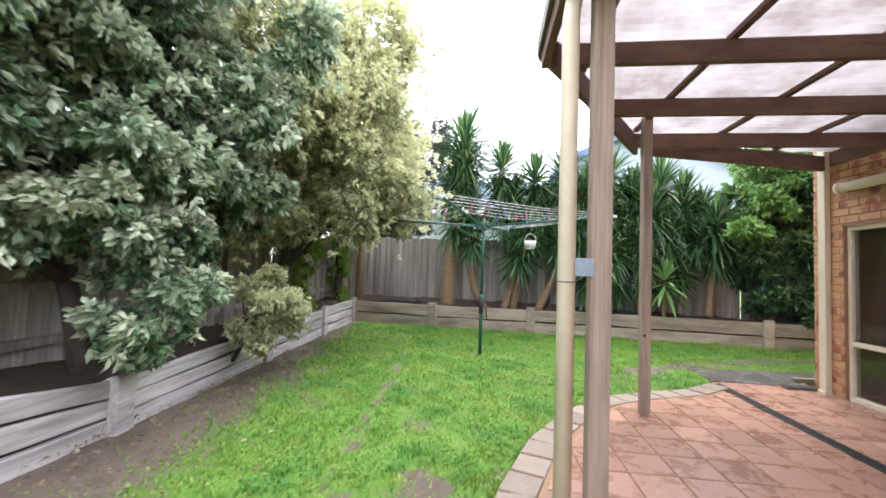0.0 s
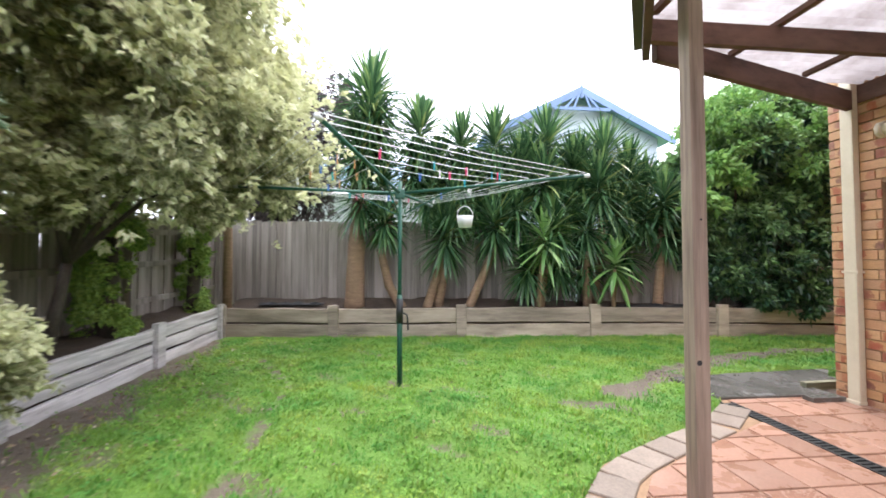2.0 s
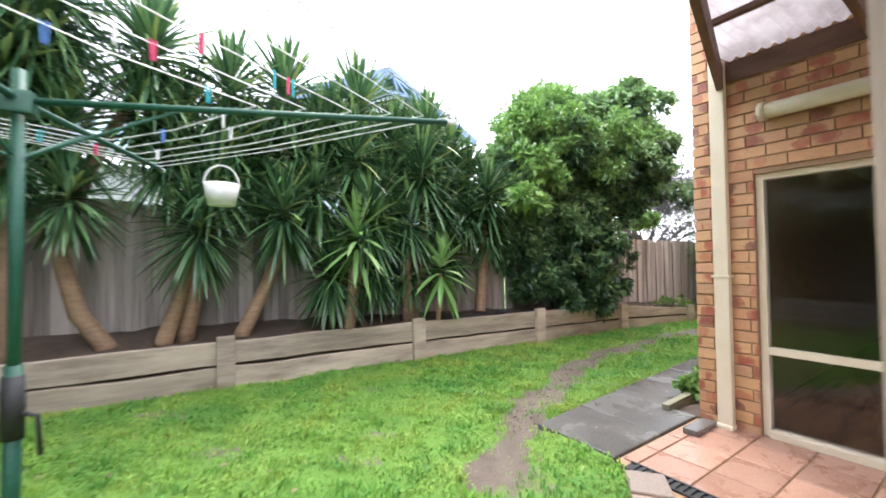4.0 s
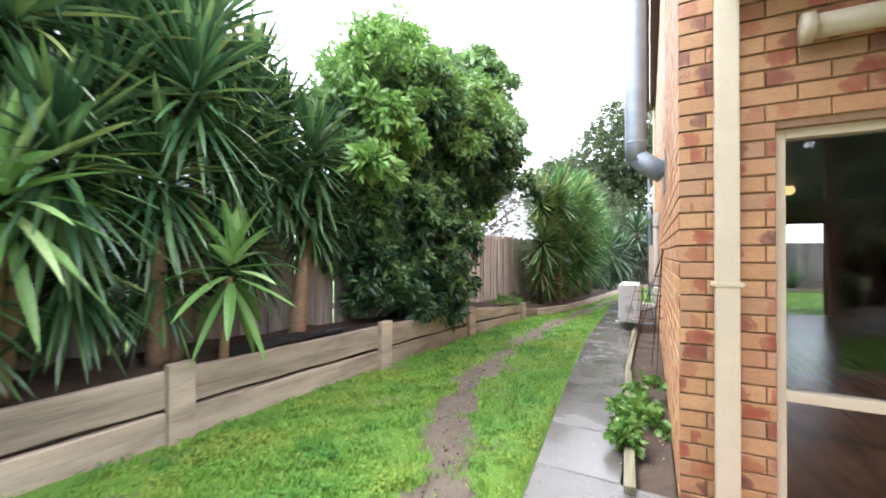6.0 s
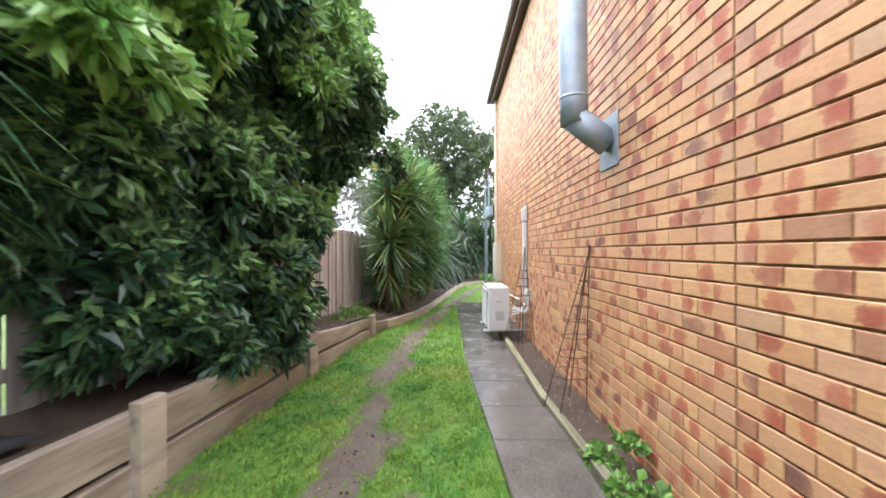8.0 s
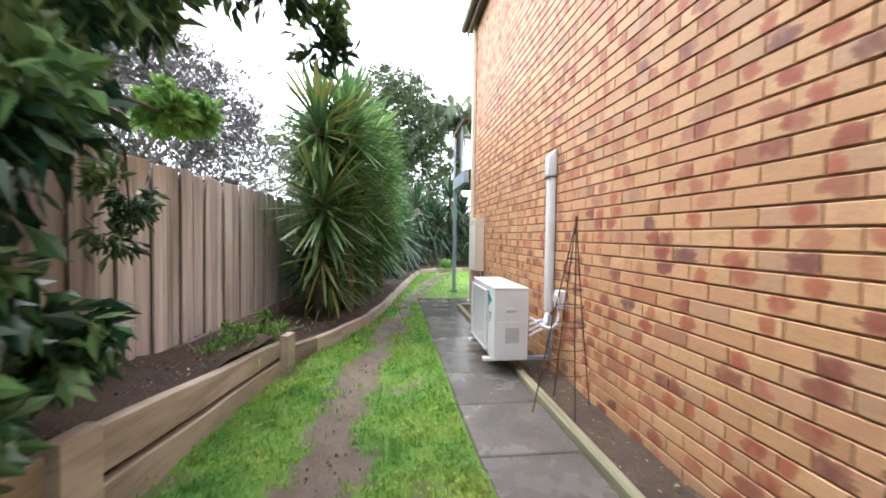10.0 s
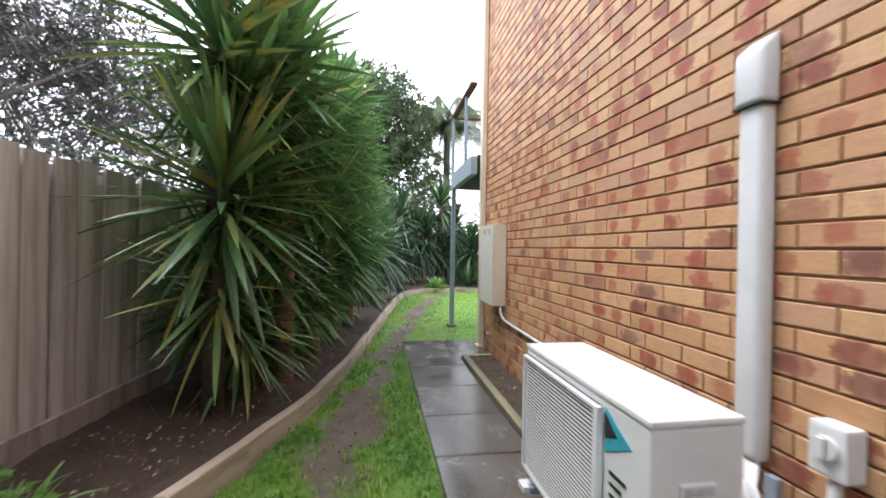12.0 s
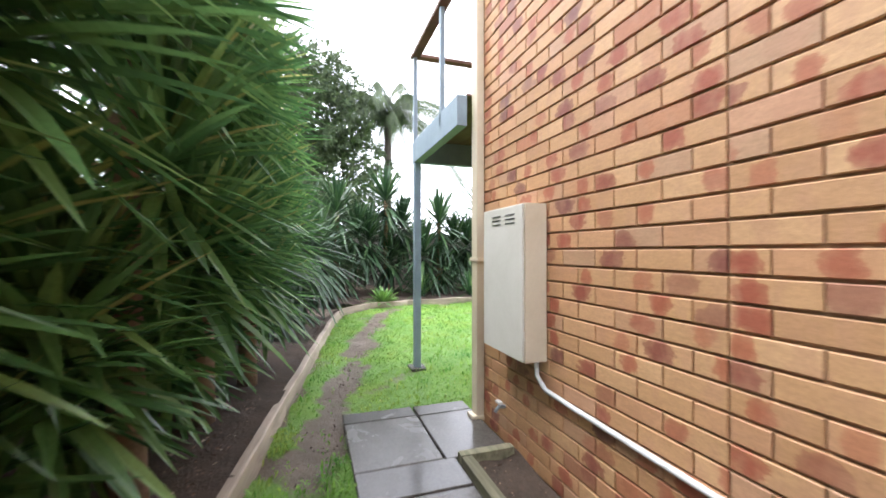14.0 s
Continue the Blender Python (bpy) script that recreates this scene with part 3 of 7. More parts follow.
# ---- tall window on the end wall ----
def build_window():
    w = thing("window_1", "tall cream aluminium window with dark glass and a low rail", "window", kind="structure")
    x, y0, y1, z0, z1 = FACE_X + 0.075, 2.25, 4.88, 0.0, 1.89
    for name, b in (("jamb", (x - 0.03, y1 - 0.045, z0, x + 0.05, y1, z1)), ("jamb", (x - 0.03, y0, z0, x + 0.05, y0 + 0.045, z1)), ("head", (x - 0.03, y0 + 0.045, z1 - 0.045, x + 0.05, y1 - 0.045, z1)),
                    ("sill", (x - 0.06, y0 + 0.045, z0, x + 0.05, y1 - 0.045, z0 + 0.05)), ("rail", (x - 0.03, y0 + 0.045, 0.585, x + 0.04, y1 - 0.045, 0.635)), ("mullion", (x - 0.02, 3.5, z0 + 0.05, x + 0.04, 3.56, z1 - 0.045))):
        part(name, box(*b, 0.004), CREAM, w)
    for ya, yb, za, zb in ((y0 + 0.045, 3.5, 0.635, z1 - 0.045), (3.56, y1 - 0.045, 0.635, z1 - 0.045), (y0 + 0.045, 3.5, 0.05, 0.585), (3.56, y1 - 0.045, 0.05, 0.585)):
        p = part("pane", box(x + 0.008, ya, za, x + 0.014, yb, zb), GLASS, w)
        p.visible_shadow = False
    far = thing("window_2", "glazed opening to the far lawn with dark frame", "window", kind="structure")
    for b in ((END_X - 0.1, 2.1, 0.015, END_X - 0.05, 2.16, 2.0), (END_X - 0.1, 3.0, 0.015, END_X - 0.05, 3.05, 2.0), (END_X - 0.1, 3.89, 0.015, END_X - 0.05, 3.95, 2.0), (END_X - 0.1, 2.16, 1.95, END_X - 0.05, 3.89, 2.0)):
        part("window_frame", box(*b, 0.004), BROWN_METAL, far)
    for ya, yb in ((2.16, 3.0), (3.05, 3.89)):
        part("pane", box(END_X - 0.078, ya, 0.016, END_X - 0.072, yb, 1.95), GLASS_DARK, far)
    lamp = thing("ceiling_lamp", "small warm round ceiling lamp indoors", "lamp", 9.8, 3.4, 2.42)
    bm = bmesh.new()
    bmesh.ops.create_uvsphere(bm, u_segments=20, v_segments=12, radius=0.08, matrix=pose(0, 0, -0.08))
    m, n, l, p = mat_base("lamp_glow")
    p.inputs["Base Color"].default_value = (0.9, 0.6, 0.3, 1)
    p.inputs["Emission Color"].default_value = (1.0, 0.62, 0.25, 1)
    p.inputs["Emission Strength"].default_value = 0.3
    part("shade", bm, m, lamp, "glowing amber glass shade", True)
    part("base", tube([(0, 0, 0), (0, 0, -0.02)], 0.06, 16), WHITE, lamp)


build_window()


# ---- patio cover ----
def build_cover():
    z = 2.73
    cover = thing("patio_cover", "brown timber patio cover with corrugated clear roof", "pergola")
    corners = [(0.30, -3.0), (0.30, 2.55), (1.50, 4.45), (3.86, 5.12)]

    def left(y):
        return 0.30 if y < 2.55 else 0.30 + (y - 2.55) / 1.90 * 1.20 if y < 4.45 else 1.5 + (y - 4.45) / 0.67 * 2.36
    for y in (-2.55, -1.7, -0.85, 0.0, 0.85, 1.70, 2.55, 3.40, 4.25):
        part("beam", board((left(y) + 0.05, y, z - 0.07), (3.88, y, z - 0.07), 0.045, 0.14, 0.003), BEAM_WOOD, cover)
    for x, y1 in ((0.62, 2.95), (1.43, 4.2), (2.30, 4.62), (3.15, 4.85)):
        part("batten", board((x, -2.9, z + 0.02), (x, y1, z + 0.02), 0.045, 0.035, 0.002), BEAM_WOOD, cover)
    for (ax, ay), (bx, by) in zip(corners, corners[1:]):
        d = Vector((bx - ax, by - ay, 0)).normalized()
        part("edge_beam", board((ax + 0.06, ay - 0.05, z - 0.09), (bx + 0.0, by - 0.05, z - 0.09), 0.045, 0.17, 0.003), BEAM_WOOD, cover)
    for (ax, ay), (bx, by) in zip(corners[:2], corners[1:3]):
        part("gutter", board((ax, ay, z - 0.02), (bx, by, z - 0.02), 0.09, 0.11, 0.012), BROWN_METAL, cover)
    part("ledger", board((3.875, -3.0, z - 0.04), (3.875, 5.1, z - 0.04), 0.045, 0.16, 0.003), BEAM_WOOD, cover)
    ys = np.arange(-3.0, 5.05, 0.0127)
    verts, faces = [], []
    for k, y in enumerate(ys):
        h = z + 0.05 + 0.013 * math.sin(y / 0.076 * 2 * math.pi)
        verts += [(left(y) - 0.03, y, h), (3.89, y, h)]
        if k:
            faces.append((2 * k - 2, 2 * k, 2 * k + 1, 2 * k - 1))
    fast_mesh("roof_sheet", verts, [faces], SHEET, cover, True)
    for x, y, h, w in ((0.485, 1.87, z - 0.01, 0.045), (1.43, 3.90, z + 0.04, 0.041), (0.50, -1.6, z - 0.01, 0.045)):
        part("post", box(x - w, y - w, 0.0, x + w, y + w, h, 0.006), POST_WOOD, cover)
    part("knot", tube([(1.412, 3.861, 0.72), (1.412, 3.857, 0.72)], 0.014, 10), BLACK, cover, "dark knot hole")
    part("knot", tube([(1.435, 3.861, 1.45), (1.435, 3.857, 1.45)], 0.006, 8), BLACK, cover, "dark knot hole")
    dp = thing("downpipe", "round cream downpipe strapped to a timber post", "downpipe", 0.335, 1.83, 0)
    part("pipe", tube([(0, 0, 0.02), (0, 0, 2.45), (0.02, 0.0, 2.6)], 0.039, 20), CREAM, dp, smooth=True)
    part("collar", tube([(0, 0, 1.23), (0, 0, 1.236)], 0.0396, 20), BROWN_METAL, dp, "thin dark joint ring", True)
    part("bracket", box(0.035, -0.015, 1.26, 0.115, 0.02, 1.34, 0.003), GALV, dp, "galvanised bracket")
    part("bracket", box(0.035, -0.015, 0.12, 0.115, 0.02, 0.19, 0.003), WHITE, dp, "white bracket")


build_cover()


# ---- retaining walls ----
def sleeper_wall(name, line, tops, label, material, rows=2, posts=True, base=-0.06):
    w = thing(name, label, "retaining wall", kind="structure")
    rnd = random.Random(len(line) + rows)
    for k, ((ax, ay), (bx, by)) in enumerate(zip(line, line[1:])):
        d = Vector((bx - ax, by - ay, 0)).normalized()
        n = Vector((-d.y, d.x, 0))
        za, zb = tops[k], tops[k + 1]
        for r in range(rows):
            fa, fb = r / rows, (r + 1) / rows
            bm = bmesh.new()
            seg, rings = 14, []
            for s in range(seg + 1):
                t = s / seg
                c = Vector((ax, ay, 0)).lerp(Vector((bx, by, 0)), t)
                zt = za + (zb - za) * t
                lo, hi = base + (zt - base) * fa, base + (zt - base) * fb
                lo += (0.014 if rows < 3 else 0.008) * (r > 0) + 0.008 + 0.018 * noise.noise((c.x * 2.1 + r * 9, c.y * 2.1, 1.7))
                hi += -0.008 + 0.020 * noise.noise((c.x * 1.7 + r * 5, c.y * 1.7, 4.1))
                o = 0.008 * noise.noise((c.x * 1.1, c.y * 1.3, r * 3.3)) + 0.006 * (r % 2)
                q = [c + n * (0.0 + o), c + n * (0.055 + o)]
                ch = 0.008
                ring = [q[0] + Vector((0, 0, lo + ch)), q[0] + Vector((0, 0, hi - ch)), q[0] + n * ch + Vector((0, 0, hi)), q[1] + Vector((0, 0, hi)), q[1] + Vector((0, 0, lo)), q[0] + n * ch + Vector((0, 0, lo))]
                rings.append([bm.verts.new(v) for v in ring])
            for r0, r1 in zip(rings, rings[1:]):
                for i in range(6):
                    bm.faces.new((r0[i], r0[(i + 1) % 6], r1[(i + 1) % 6], r1[i]))
            bm.faces.new(rings[0])
            bm.faces.new(rings[-1][::-1])
            m = Matrix((d, n, Vector((0, 0, 1)))).transposed().to_4x4()
            m.translation = (ax, ay, 0)
            bm.transform(m.inverted())
            ob = part("sleeper", bm, material, w)
            ob.matrix_basis = m
        # packed earth close behind the timber
        c0, c1 = Vector((ax, ay, 0)) + n * 0.066, Vector((bx, by, 0)) + n * 0.066
        bm = bmesh.new()
        low, high = [], []
        for q, zt in ((c0, za), (c1, zb), (c1 + n * 0.09, zb), (c0 + n * 0.09, za)):
            low.append(bm.verts.new(q + Vector((0, 0, base))))
            high.append(bm.verts.new(q + Vector((0, 0, zt - 0.03))))
        bm.faces.new(low[::-1])
        bm.faces.new(high)
        for i in range(4):
            bm.faces.new((low[i], low[(i + 1) % 4], high[(i + 1) % 4], high[i]))
        part("earth_fill", bm, SOIL, w)
    if posts:
        for k, (ax, ay) in enumerate(line):
            j = min(k, len(line) - 2)
            d = Vector((line[j + 1][0] - line[j][0], line[j + 1][1] - line[j][1], 0))
            ang = math.degrees(math.atan2(d.y, d.x))
            ob = part("post", box(-0.085, -0.055, -0.1, 0.085, 0.02, tops[k] + 0.035 + 0.02 * rnd.random(), 0.010), material, w)
            ob.matrix_basis = pose(ax, ay, 0, 0, rnd.uniform(-1, 1), ang + rnd.uniform(-2, 2))
    return w


sleeper_wall("retaining_wall_back", BACK, [0.46, 0.46, 0.47, 0.48, 0.47, 0.42, 0.27], "grey weathered timber sleeper wall along the back bed", SLEEPER_SIDE)
LEFT = [(-2.62, -3.0), (-2.66, -0.6), (-2.70, 1.1), (-2.74, 2.72), (-2.92, 5.0), (-3.03, 7.05), (-3.12, 8.86)]
sleeper_wall("retaining_wall_left", LEFT, [0.60, 0.60, 0.56, 0.35, 0.40, 0.45, 0.48], "pale grey timber sleeper wall along the left bed", SLEEPER, 3)
sleeper_wall("garden_edging", EDGE, [0.20, 0.16] + [0.13] * 11, "low curved timber edging of the side bed", SLEEPER_SIDE, 1, False)


# ---- fences ----
def paling_fence(name, line, tops, bottoms, material, label, rails_side=0, gaps=(), pitch=0.145, slots=False):
    f = thing(name, label, "fence", kind="structure")
    rnd = random.Random(len(name))
    meshes = []
    for v in range(4):
        bm = bmesh.new()
        w, t = 0.080, 0.0078
        h = [rnd.uniform(-0.01, 0.01) for _ in range(3)]
        pts = [(-w, 0), (w, 0), (w, 1.0), (w * 0.3, 1.0 + h[0] * 0.6), (-w * 0.4, 1.0 + h[1] * 0.6), (-w, 1.0)]
        a = [bm.verts.new((x, -t, z)) for x, z in pts]
        b = [bm.verts.new((x, t, z)) for x, z in pts]
        bm.faces.new(a)
        bm.faces.new(b[::-1])
        for i in range(6):
            bm.faces.new((a[i], b[i], b[(i + 1) % 6], a[(i + 1) % 6]))
        bmesh.ops.recalc_face_normals(bm, faces=bm.faces)
        me = bpy.data.meshes.new("paling")
        bm.to_mesh(me)
        bm.free()
        me.materials.append(material)
        meshes.append(me)
    count = 0
    for k, ((ax, ay), (bx, by)) in enumerate(zip(line, line[1:])):
        n = math.hypot(bx - ax, by - ay)
        ang = math.degrees(math.atan2(by - ay, bx - ax))
        many = math.ceil(n / pitch)
        for i in range(many):
            t = (i + 0.5) / many
            x, y = ax + (bx - ax) * t, ay + (by - ay) * t
            top, low = tops[k] + (tops[k + 1] - tops[k]) * t, bottoms[k] + (bottoms[k + 1] - bottoms[k]) * t
            count += 1
            slim = 0.62 if any(abs(x - g) < 0.075 for g in gaps) else 1.0
            off = 0.008 if count % 2 else -0.008
            m = pose(x, y, low - 0.05, rnd.uniform(-0.4, 0.4), rnd.uniform(-0.12, 0.12), ang) @ Matrix.Translation((0, off, 0)) @ Matrix.Diagonal((slim * rnd.uniform(0.975, 1.0) * (0.87 if slots else 1.0), 1, top - low + 0.05 + rnd.uniform(-0.012, 0.012), 1))
            share("paling", meshes[rnd.randrange(4)], m, f)
        d = Vector((bx - ax, by - ay, 0)).normalized()
        nn = Vector((-d.y, d.x, 0)) * (0.045 if rails_side == 0 else rails_side * 0.04)
        if slots:
            zl, zt = (bottoms[k] + bottoms[k + 1]) / 2 - 0.04, min(tops[k], tops[k + 1]) - 0.03
            part("cover_paling", board(Vector((ax, ay, (zl + zt) / 2)) + nn * 0.55, Vector((bx, by, (zl + zt) / 2)) + nn * 0.55, 0.010, zt - zl, 0.001), material, f)
            nn = nn * 1.4
        for h in (0.18, 0.55, 0.88):
            za, zb = bottoms[k] + (tops[k] - bottoms[k]) * h, bottoms[k + 1] + (tops[k + 1] - bottoms[k + 1]) * h
            part("rail", board(Vector((ax, ay, za)) + nn, Vector((bx, by, zb)) + nn, 0.04, 0.075, 0.003), material, f)
        for i in range(int(n / 2.4) + 1):
            t = min(1, i * 2.4 / n)
            x, y = ax + (bx - ax) * t + nn.x * 1.9, ay + (by - ay) * t + nn.y * 1.9
            part("fence_post", box(x - 0.045, y - 0.045, -0.1, x + 0.045, y + 0.045, tops[k] + (tops[k + 1] - tops[k]) * t - 0.04, 0.005), material, f)
    return f


def plinth(x0, y0, x1, y1, z):
    p = part("plinth_board", board((x0, y0 - 0.03, z), (x1, y1 - 0.03, z), 0.03, 0.15, 0.004), PALING)
    tagged(p, "timber plinth board along the foot of the fence", "board", kind="structure")


plinth(8.05, 8.415, 13.9, 7.955, 0.26)
paling_fence("fence_back", FENCE[:4], [2.0, 1.96, 1.78, 1.68], [0.50, 0.50, 0.42, 0.32], PALING, "tall grey weathered paling fence behind the bed", gaps=(3.05, 4.62, 4.95))
paling_fence("fence_side", FENCE[3:], [1.68, 1.66, 1.66], [0.30, 0.18, 0.15], PALING_PALE, "pale sun-bleached paling fence along the side yard", pitch=0.165, slots=True)
paling_fence("fence_left", [(-3.62, 9.72), (-3.58, 4.0), (-3.55, -3.2)], [1.92, 1.55, 1.50], [0.52, 0.40, 0.25], PALING, "dark grey paling fence with rails on show", rails_side=1)
paling_fence("fence_far", [(21.6, 8.0), (21.6, -4.0)], [1.75, 1.75], [0.15, 0.15], PALING, "dark paling fence at the far end of the yard")
paling_fence("fence_rear", [(-3.6, -3.2), (21.6, -4.4)], [1.6, 1.6], [0.0, 0.0], PALING, "plain paling fence that closes the yard")

# ---- plants ----
def frames_of(d):
    """Two unit vectors square to each direction."""
    r = np.where(np.abs(d[:, 2:3]) > 0.9, np.array([[1.0, 0.1, 0]]), np.array([[0.0, 0.1, 1.0]]))
    u = np.cross(d, r)
    u /= np.linalg.norm(u, axis=1, keepdims=True) + 1e-9
    return u, np.cross(u, d)


def unit(v):
    return v / (np.linalg.norm(v, axis=1, keepdims=True) + 1e-9)


def leaf_arrays(c, d, size, rng, slim=0.42, flat=0.5):
    """Folded pointed leaves at points c along directions d."""
    n = len(c)
    u, w = frames_of(d)
    a = rng.uniform(0, 2 * np.pi, (n, 1)) * flat
    u, w = u * np.cos(a) + w * np.sin(a), w * np.cos(a) - u * np.sin(a)
    s = size * rng.uniform(0.7, 1.25, (n, 1))
    base, tip = c, c + d * s - np.array([[0, 0, 1]]) * s * 0.12
    mid = c + d * s * 0.55
    lift = w * s * 0.09
    v = np.stack([base, mid + u * s * slim * 0.5 + lift, tip, mid - u * s * slim * 0.5 + lift, mid], 1).reshape(-1, 3)
    i = np.arange(n)[:, None] * 5
    f = np.concatenate([i + np.array([[0, 1, 4]]), i + np.array([[1, 2, 4]]), i + np.array([[4, 2, 3]]), i + np.array([[0, 4, 3]])])
    rim = np.tile([0.25, 1.0, 0.8, 1.0, 0.0], n)
    return v, f, rim


def crown_points(blobs, n, rng, shell=0.72, rough=0.30, tuft=1.0):
    """Points in the outer part of ragged rounded masses, with outward directions."""
    subs = []
    for k, b in enumerate(blobs):
        m = max(6, int(26 * (b[3] * b[4] * b[5]) ** 0.45))
        d = unit(rng.normal(size=(m, 3)))
        q = np.array(b[:3]) + d * np.array(b[3:6]) * rng.uniform(shell * 0.75, 0.92, (m, 1))
        r = rng.uniform(0.20, 0.42, (m, 1)) * tuft * (b[3] * b[4] * b[5]) ** (1 / 3)
        subs.append(np.concatenate([q, r, r, r * 0.8, d], 1))
    subs = np.concatenate(subs)
    vol = subs[:, 3] ** 2
    pick = rng.choice(len(subs), n, p=vol / vol.sum())
    b = subs[pick]
    d = unit(unit(rng.normal(size=(n, 3))) + 0.55 * b[:, 6:9] + np.array([[0, 0, 0.15]]))
    r = (0.45 + 0.55 * rng.uniform(0, 1, n) ** 0.6) * (1 + rough * np.abs(rng.normal(size=n)) ** 1.5)
    # outer, upward leaves score higher: young tips plus painted top light
    fresh_lit = 0.55 * r + 0.35 * d[:, 2] + 0.30 * np.sum(d * b[:, 6:9], 1) + 0.16 * rng.normal(size=n)
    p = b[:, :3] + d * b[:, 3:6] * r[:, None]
    # height term: crown tops coloured paler, as if lit from above
    fresh_lit += 0.55 * ((p[:, 2] - p[:, 2].min()) / (np.ptp(p[:, 2]) + 1e-6) - 0.5)
    return p, unit(d + 0.5 * b[:, 6:9]), fresh_lit


def foliage(name, blobs, clusters, leaves, size, mat, parent, rng, slim=0.42, shell=0.72, droop=0.1, spread=0.9, rough=0.30, keep=None, tuft=1.0):
    p, out, fresh_lit = crown_points(blobs, clusters, rng, shell, rough, tuft)
    if keep is not None:
        ok = keep(p)
        p, out, fresh_lit = p[ok], out[ok], fresh_lit[ok]
    m = len(p)
    axis = unit(out + 0.5 * rng.normal(size=(m, 3)) + np.array([[0, 0, 0.25 - droop]]))
    c = np.repeat(p, leaves, 0) + rng.normal(size=(m * leaves, 3)) * size * 0.25
    ax = np.repeat(axis, leaves, 0)
    u, w = frames_of(ax)
    a = rng.uniform(0, 2 * np.pi, (m * leaves, 1))
    tilt = rng.uniform(0.25, 1.0, (m * leaves, 1)) * spread
    d = unit(ax * (1 - tilt * 0.75) + (u * np.cos(a) + w * np.sin(a)) * tilt - np.array([[0, 0, droop]]))
    v, f, rim = leaf_arrays(c, d, size, rng, slim)
    return fast_mesh(name, v, [f], mat, parent, False, {"rim": rim, "fresh_lit": np.repeat(fresh_lit, leaves * 5)})


def limbs(base, blobs, r0, mat, parent, rng, count=7):
    """A tapered trunk with limbs that reach into the crown."""
    base = Vector(base)
    mid = sum((Vector(b[:3]) for b in blobs), Vector()) / len(blobs)
    fork = base.lerp(mid, 0.38)
    bm = tube([base - Vector((0, 0, 0.1)), base.lerp(fork, 0.5) + Vector((0.05, -0.04, 0)), fork], [r0, r0 * 0.8, r0 * 0.65], 10)
    part("trunk", bm, mat, parent, smooth=True)
    for k in range(count):
        b = blobs[k % len(blobs)]
        tip = Vector(b[:3]) + Vector([b[3 + a] * rng.uniform(-0.6, 0.6) for a in range(3)])
        q = fork.lerp(tip, 0.5) + Vector((rng.uniform(-0.15, 0.15), rng.uniform(-0.15, 0.15), 0.12))
        part("limb", tube([fork, q, tip], [r0 * 0.5, r0 * 0.3, r0 * 0.08], 7), mat, parent, smooth=True)


# sword leaf: stations along the length, width profile
STATION = np.array([0.0, 0.12, 0.35, 0.6, 0.82, 1.0])
PROFILE = np.array([0.55, 0.8, 1.0, 0.9, 0.55, 0.03])


def sword_arrays(c, d, length, width, sag, rng):
    n, k = len(c), len(STATION)
    up = np.array([[0, 0, 1.0]])
    side = np.cross(d, up)
    bad = np.linalg.norm(side, axis=1) < 0.15
    side[bad] = rng.normal(size=(bad.sum(), 3)) * np.array([[1, 1, 0]])
    side = unit(side)
    nrm = unit(np.cross(side, d))
    s = STATION[None, :, None]
    mid = c[:, None] + d[:, None] * s * length[:, None, None] - up[None] * (s ** 2) * (sag * length)[:, None, None]
    w = (width[:, None] * PROFILE[None])[:, :, None] * side[:, None]
    lift = (width[:, None] * PROFILE[None])[:, :, None] * 0.35 * nrm[:, None]
    v = np.stack([mid - w + lift, mid, mid + w + lift], 2).reshape(-1, 3)
    i = np.arange(n)[:, None] * (3 * k)
    quads = []
    for j in range(k - 1):
        for e in (0, 1):
            q = 3 * j + e
            quads.append(i + np.array([[q, q + 1, q + 4, q + 3]]))
    return v, np.concatenate(quads)


def head_leaves(n, length, width, rng, low=-70, high=86, sag=0.24):
    k = np.arange(n)
    az = k * 2.39996 + rng.uniform(-0.25, 0.25, n)
    el = np.radians(low + (high - low) * (k / n) ** 0.85 + rng.uniform(-8, 8, n))
    d = np.stack([np.cos(az) * np.cos(el), np.sin(az) * np.cos(el), np.sin(el)], 1)
    ln = length * rng.uniform(0.8, 1.1, n) * np.where(el > 1.2, 0.75, 1.0)
    sg = sag * np.clip(np.cos(el), 0.1, 1) * rng.uniform(0.4, 1.5, n)
    return d, ln, np.full(n, width) * rng.uniform(0.8, 1.1, n), sg


def yucca(label, base, stems, rng, heads, length=0.69, width=0.024, leaves=210, mat=None, group="yuccas in the back bed", trunk_r=0.075, low=-70, sag=0.24):
    """stems: lists of points for trunks; heads: (x, y, z, scale)."""
    t = thing("yucca", label, "yucca", *base, group=group)
    o = np.array(base)
    for pts in stems:
        q = [Vector(p) - Vector(base) for p in pts]
        fine = []
        for a, b in zip(q, q[1:]):
            for s in range(6):
                fine.append(a.lerp(b, s / 6))
        fine.append(q[-1])
        n = len(fine)
        part("trunk", tube(fine, [trunk_r * (1.15 - 0.5 * k / n + 0.10 * noise.noise((k * 0.9, base[0], 3.0))) for k in range(n)], 12), TRUNK, t, smooth=True)
    for hx, hy, hz, sc in heads:
        d, ln, w, sg = head_leaves(int(leaves * (0.7 + 0.3 * sc)), length * sc, width, rng, low, 86, sag)
        c = np.array([[hx, hy, hz]]) - o[None] + d * 0.03 + np.array([[0, 0, 1]]) * (np.linspace(-0.22, 0.12, len(d))[:, None] * sc)
        v, f = sword_arrays(c, d, ln, w, sg, rng)
        fast_mesh("crown", v, [f], mat or YUCCA_LEAF, t)
    return t


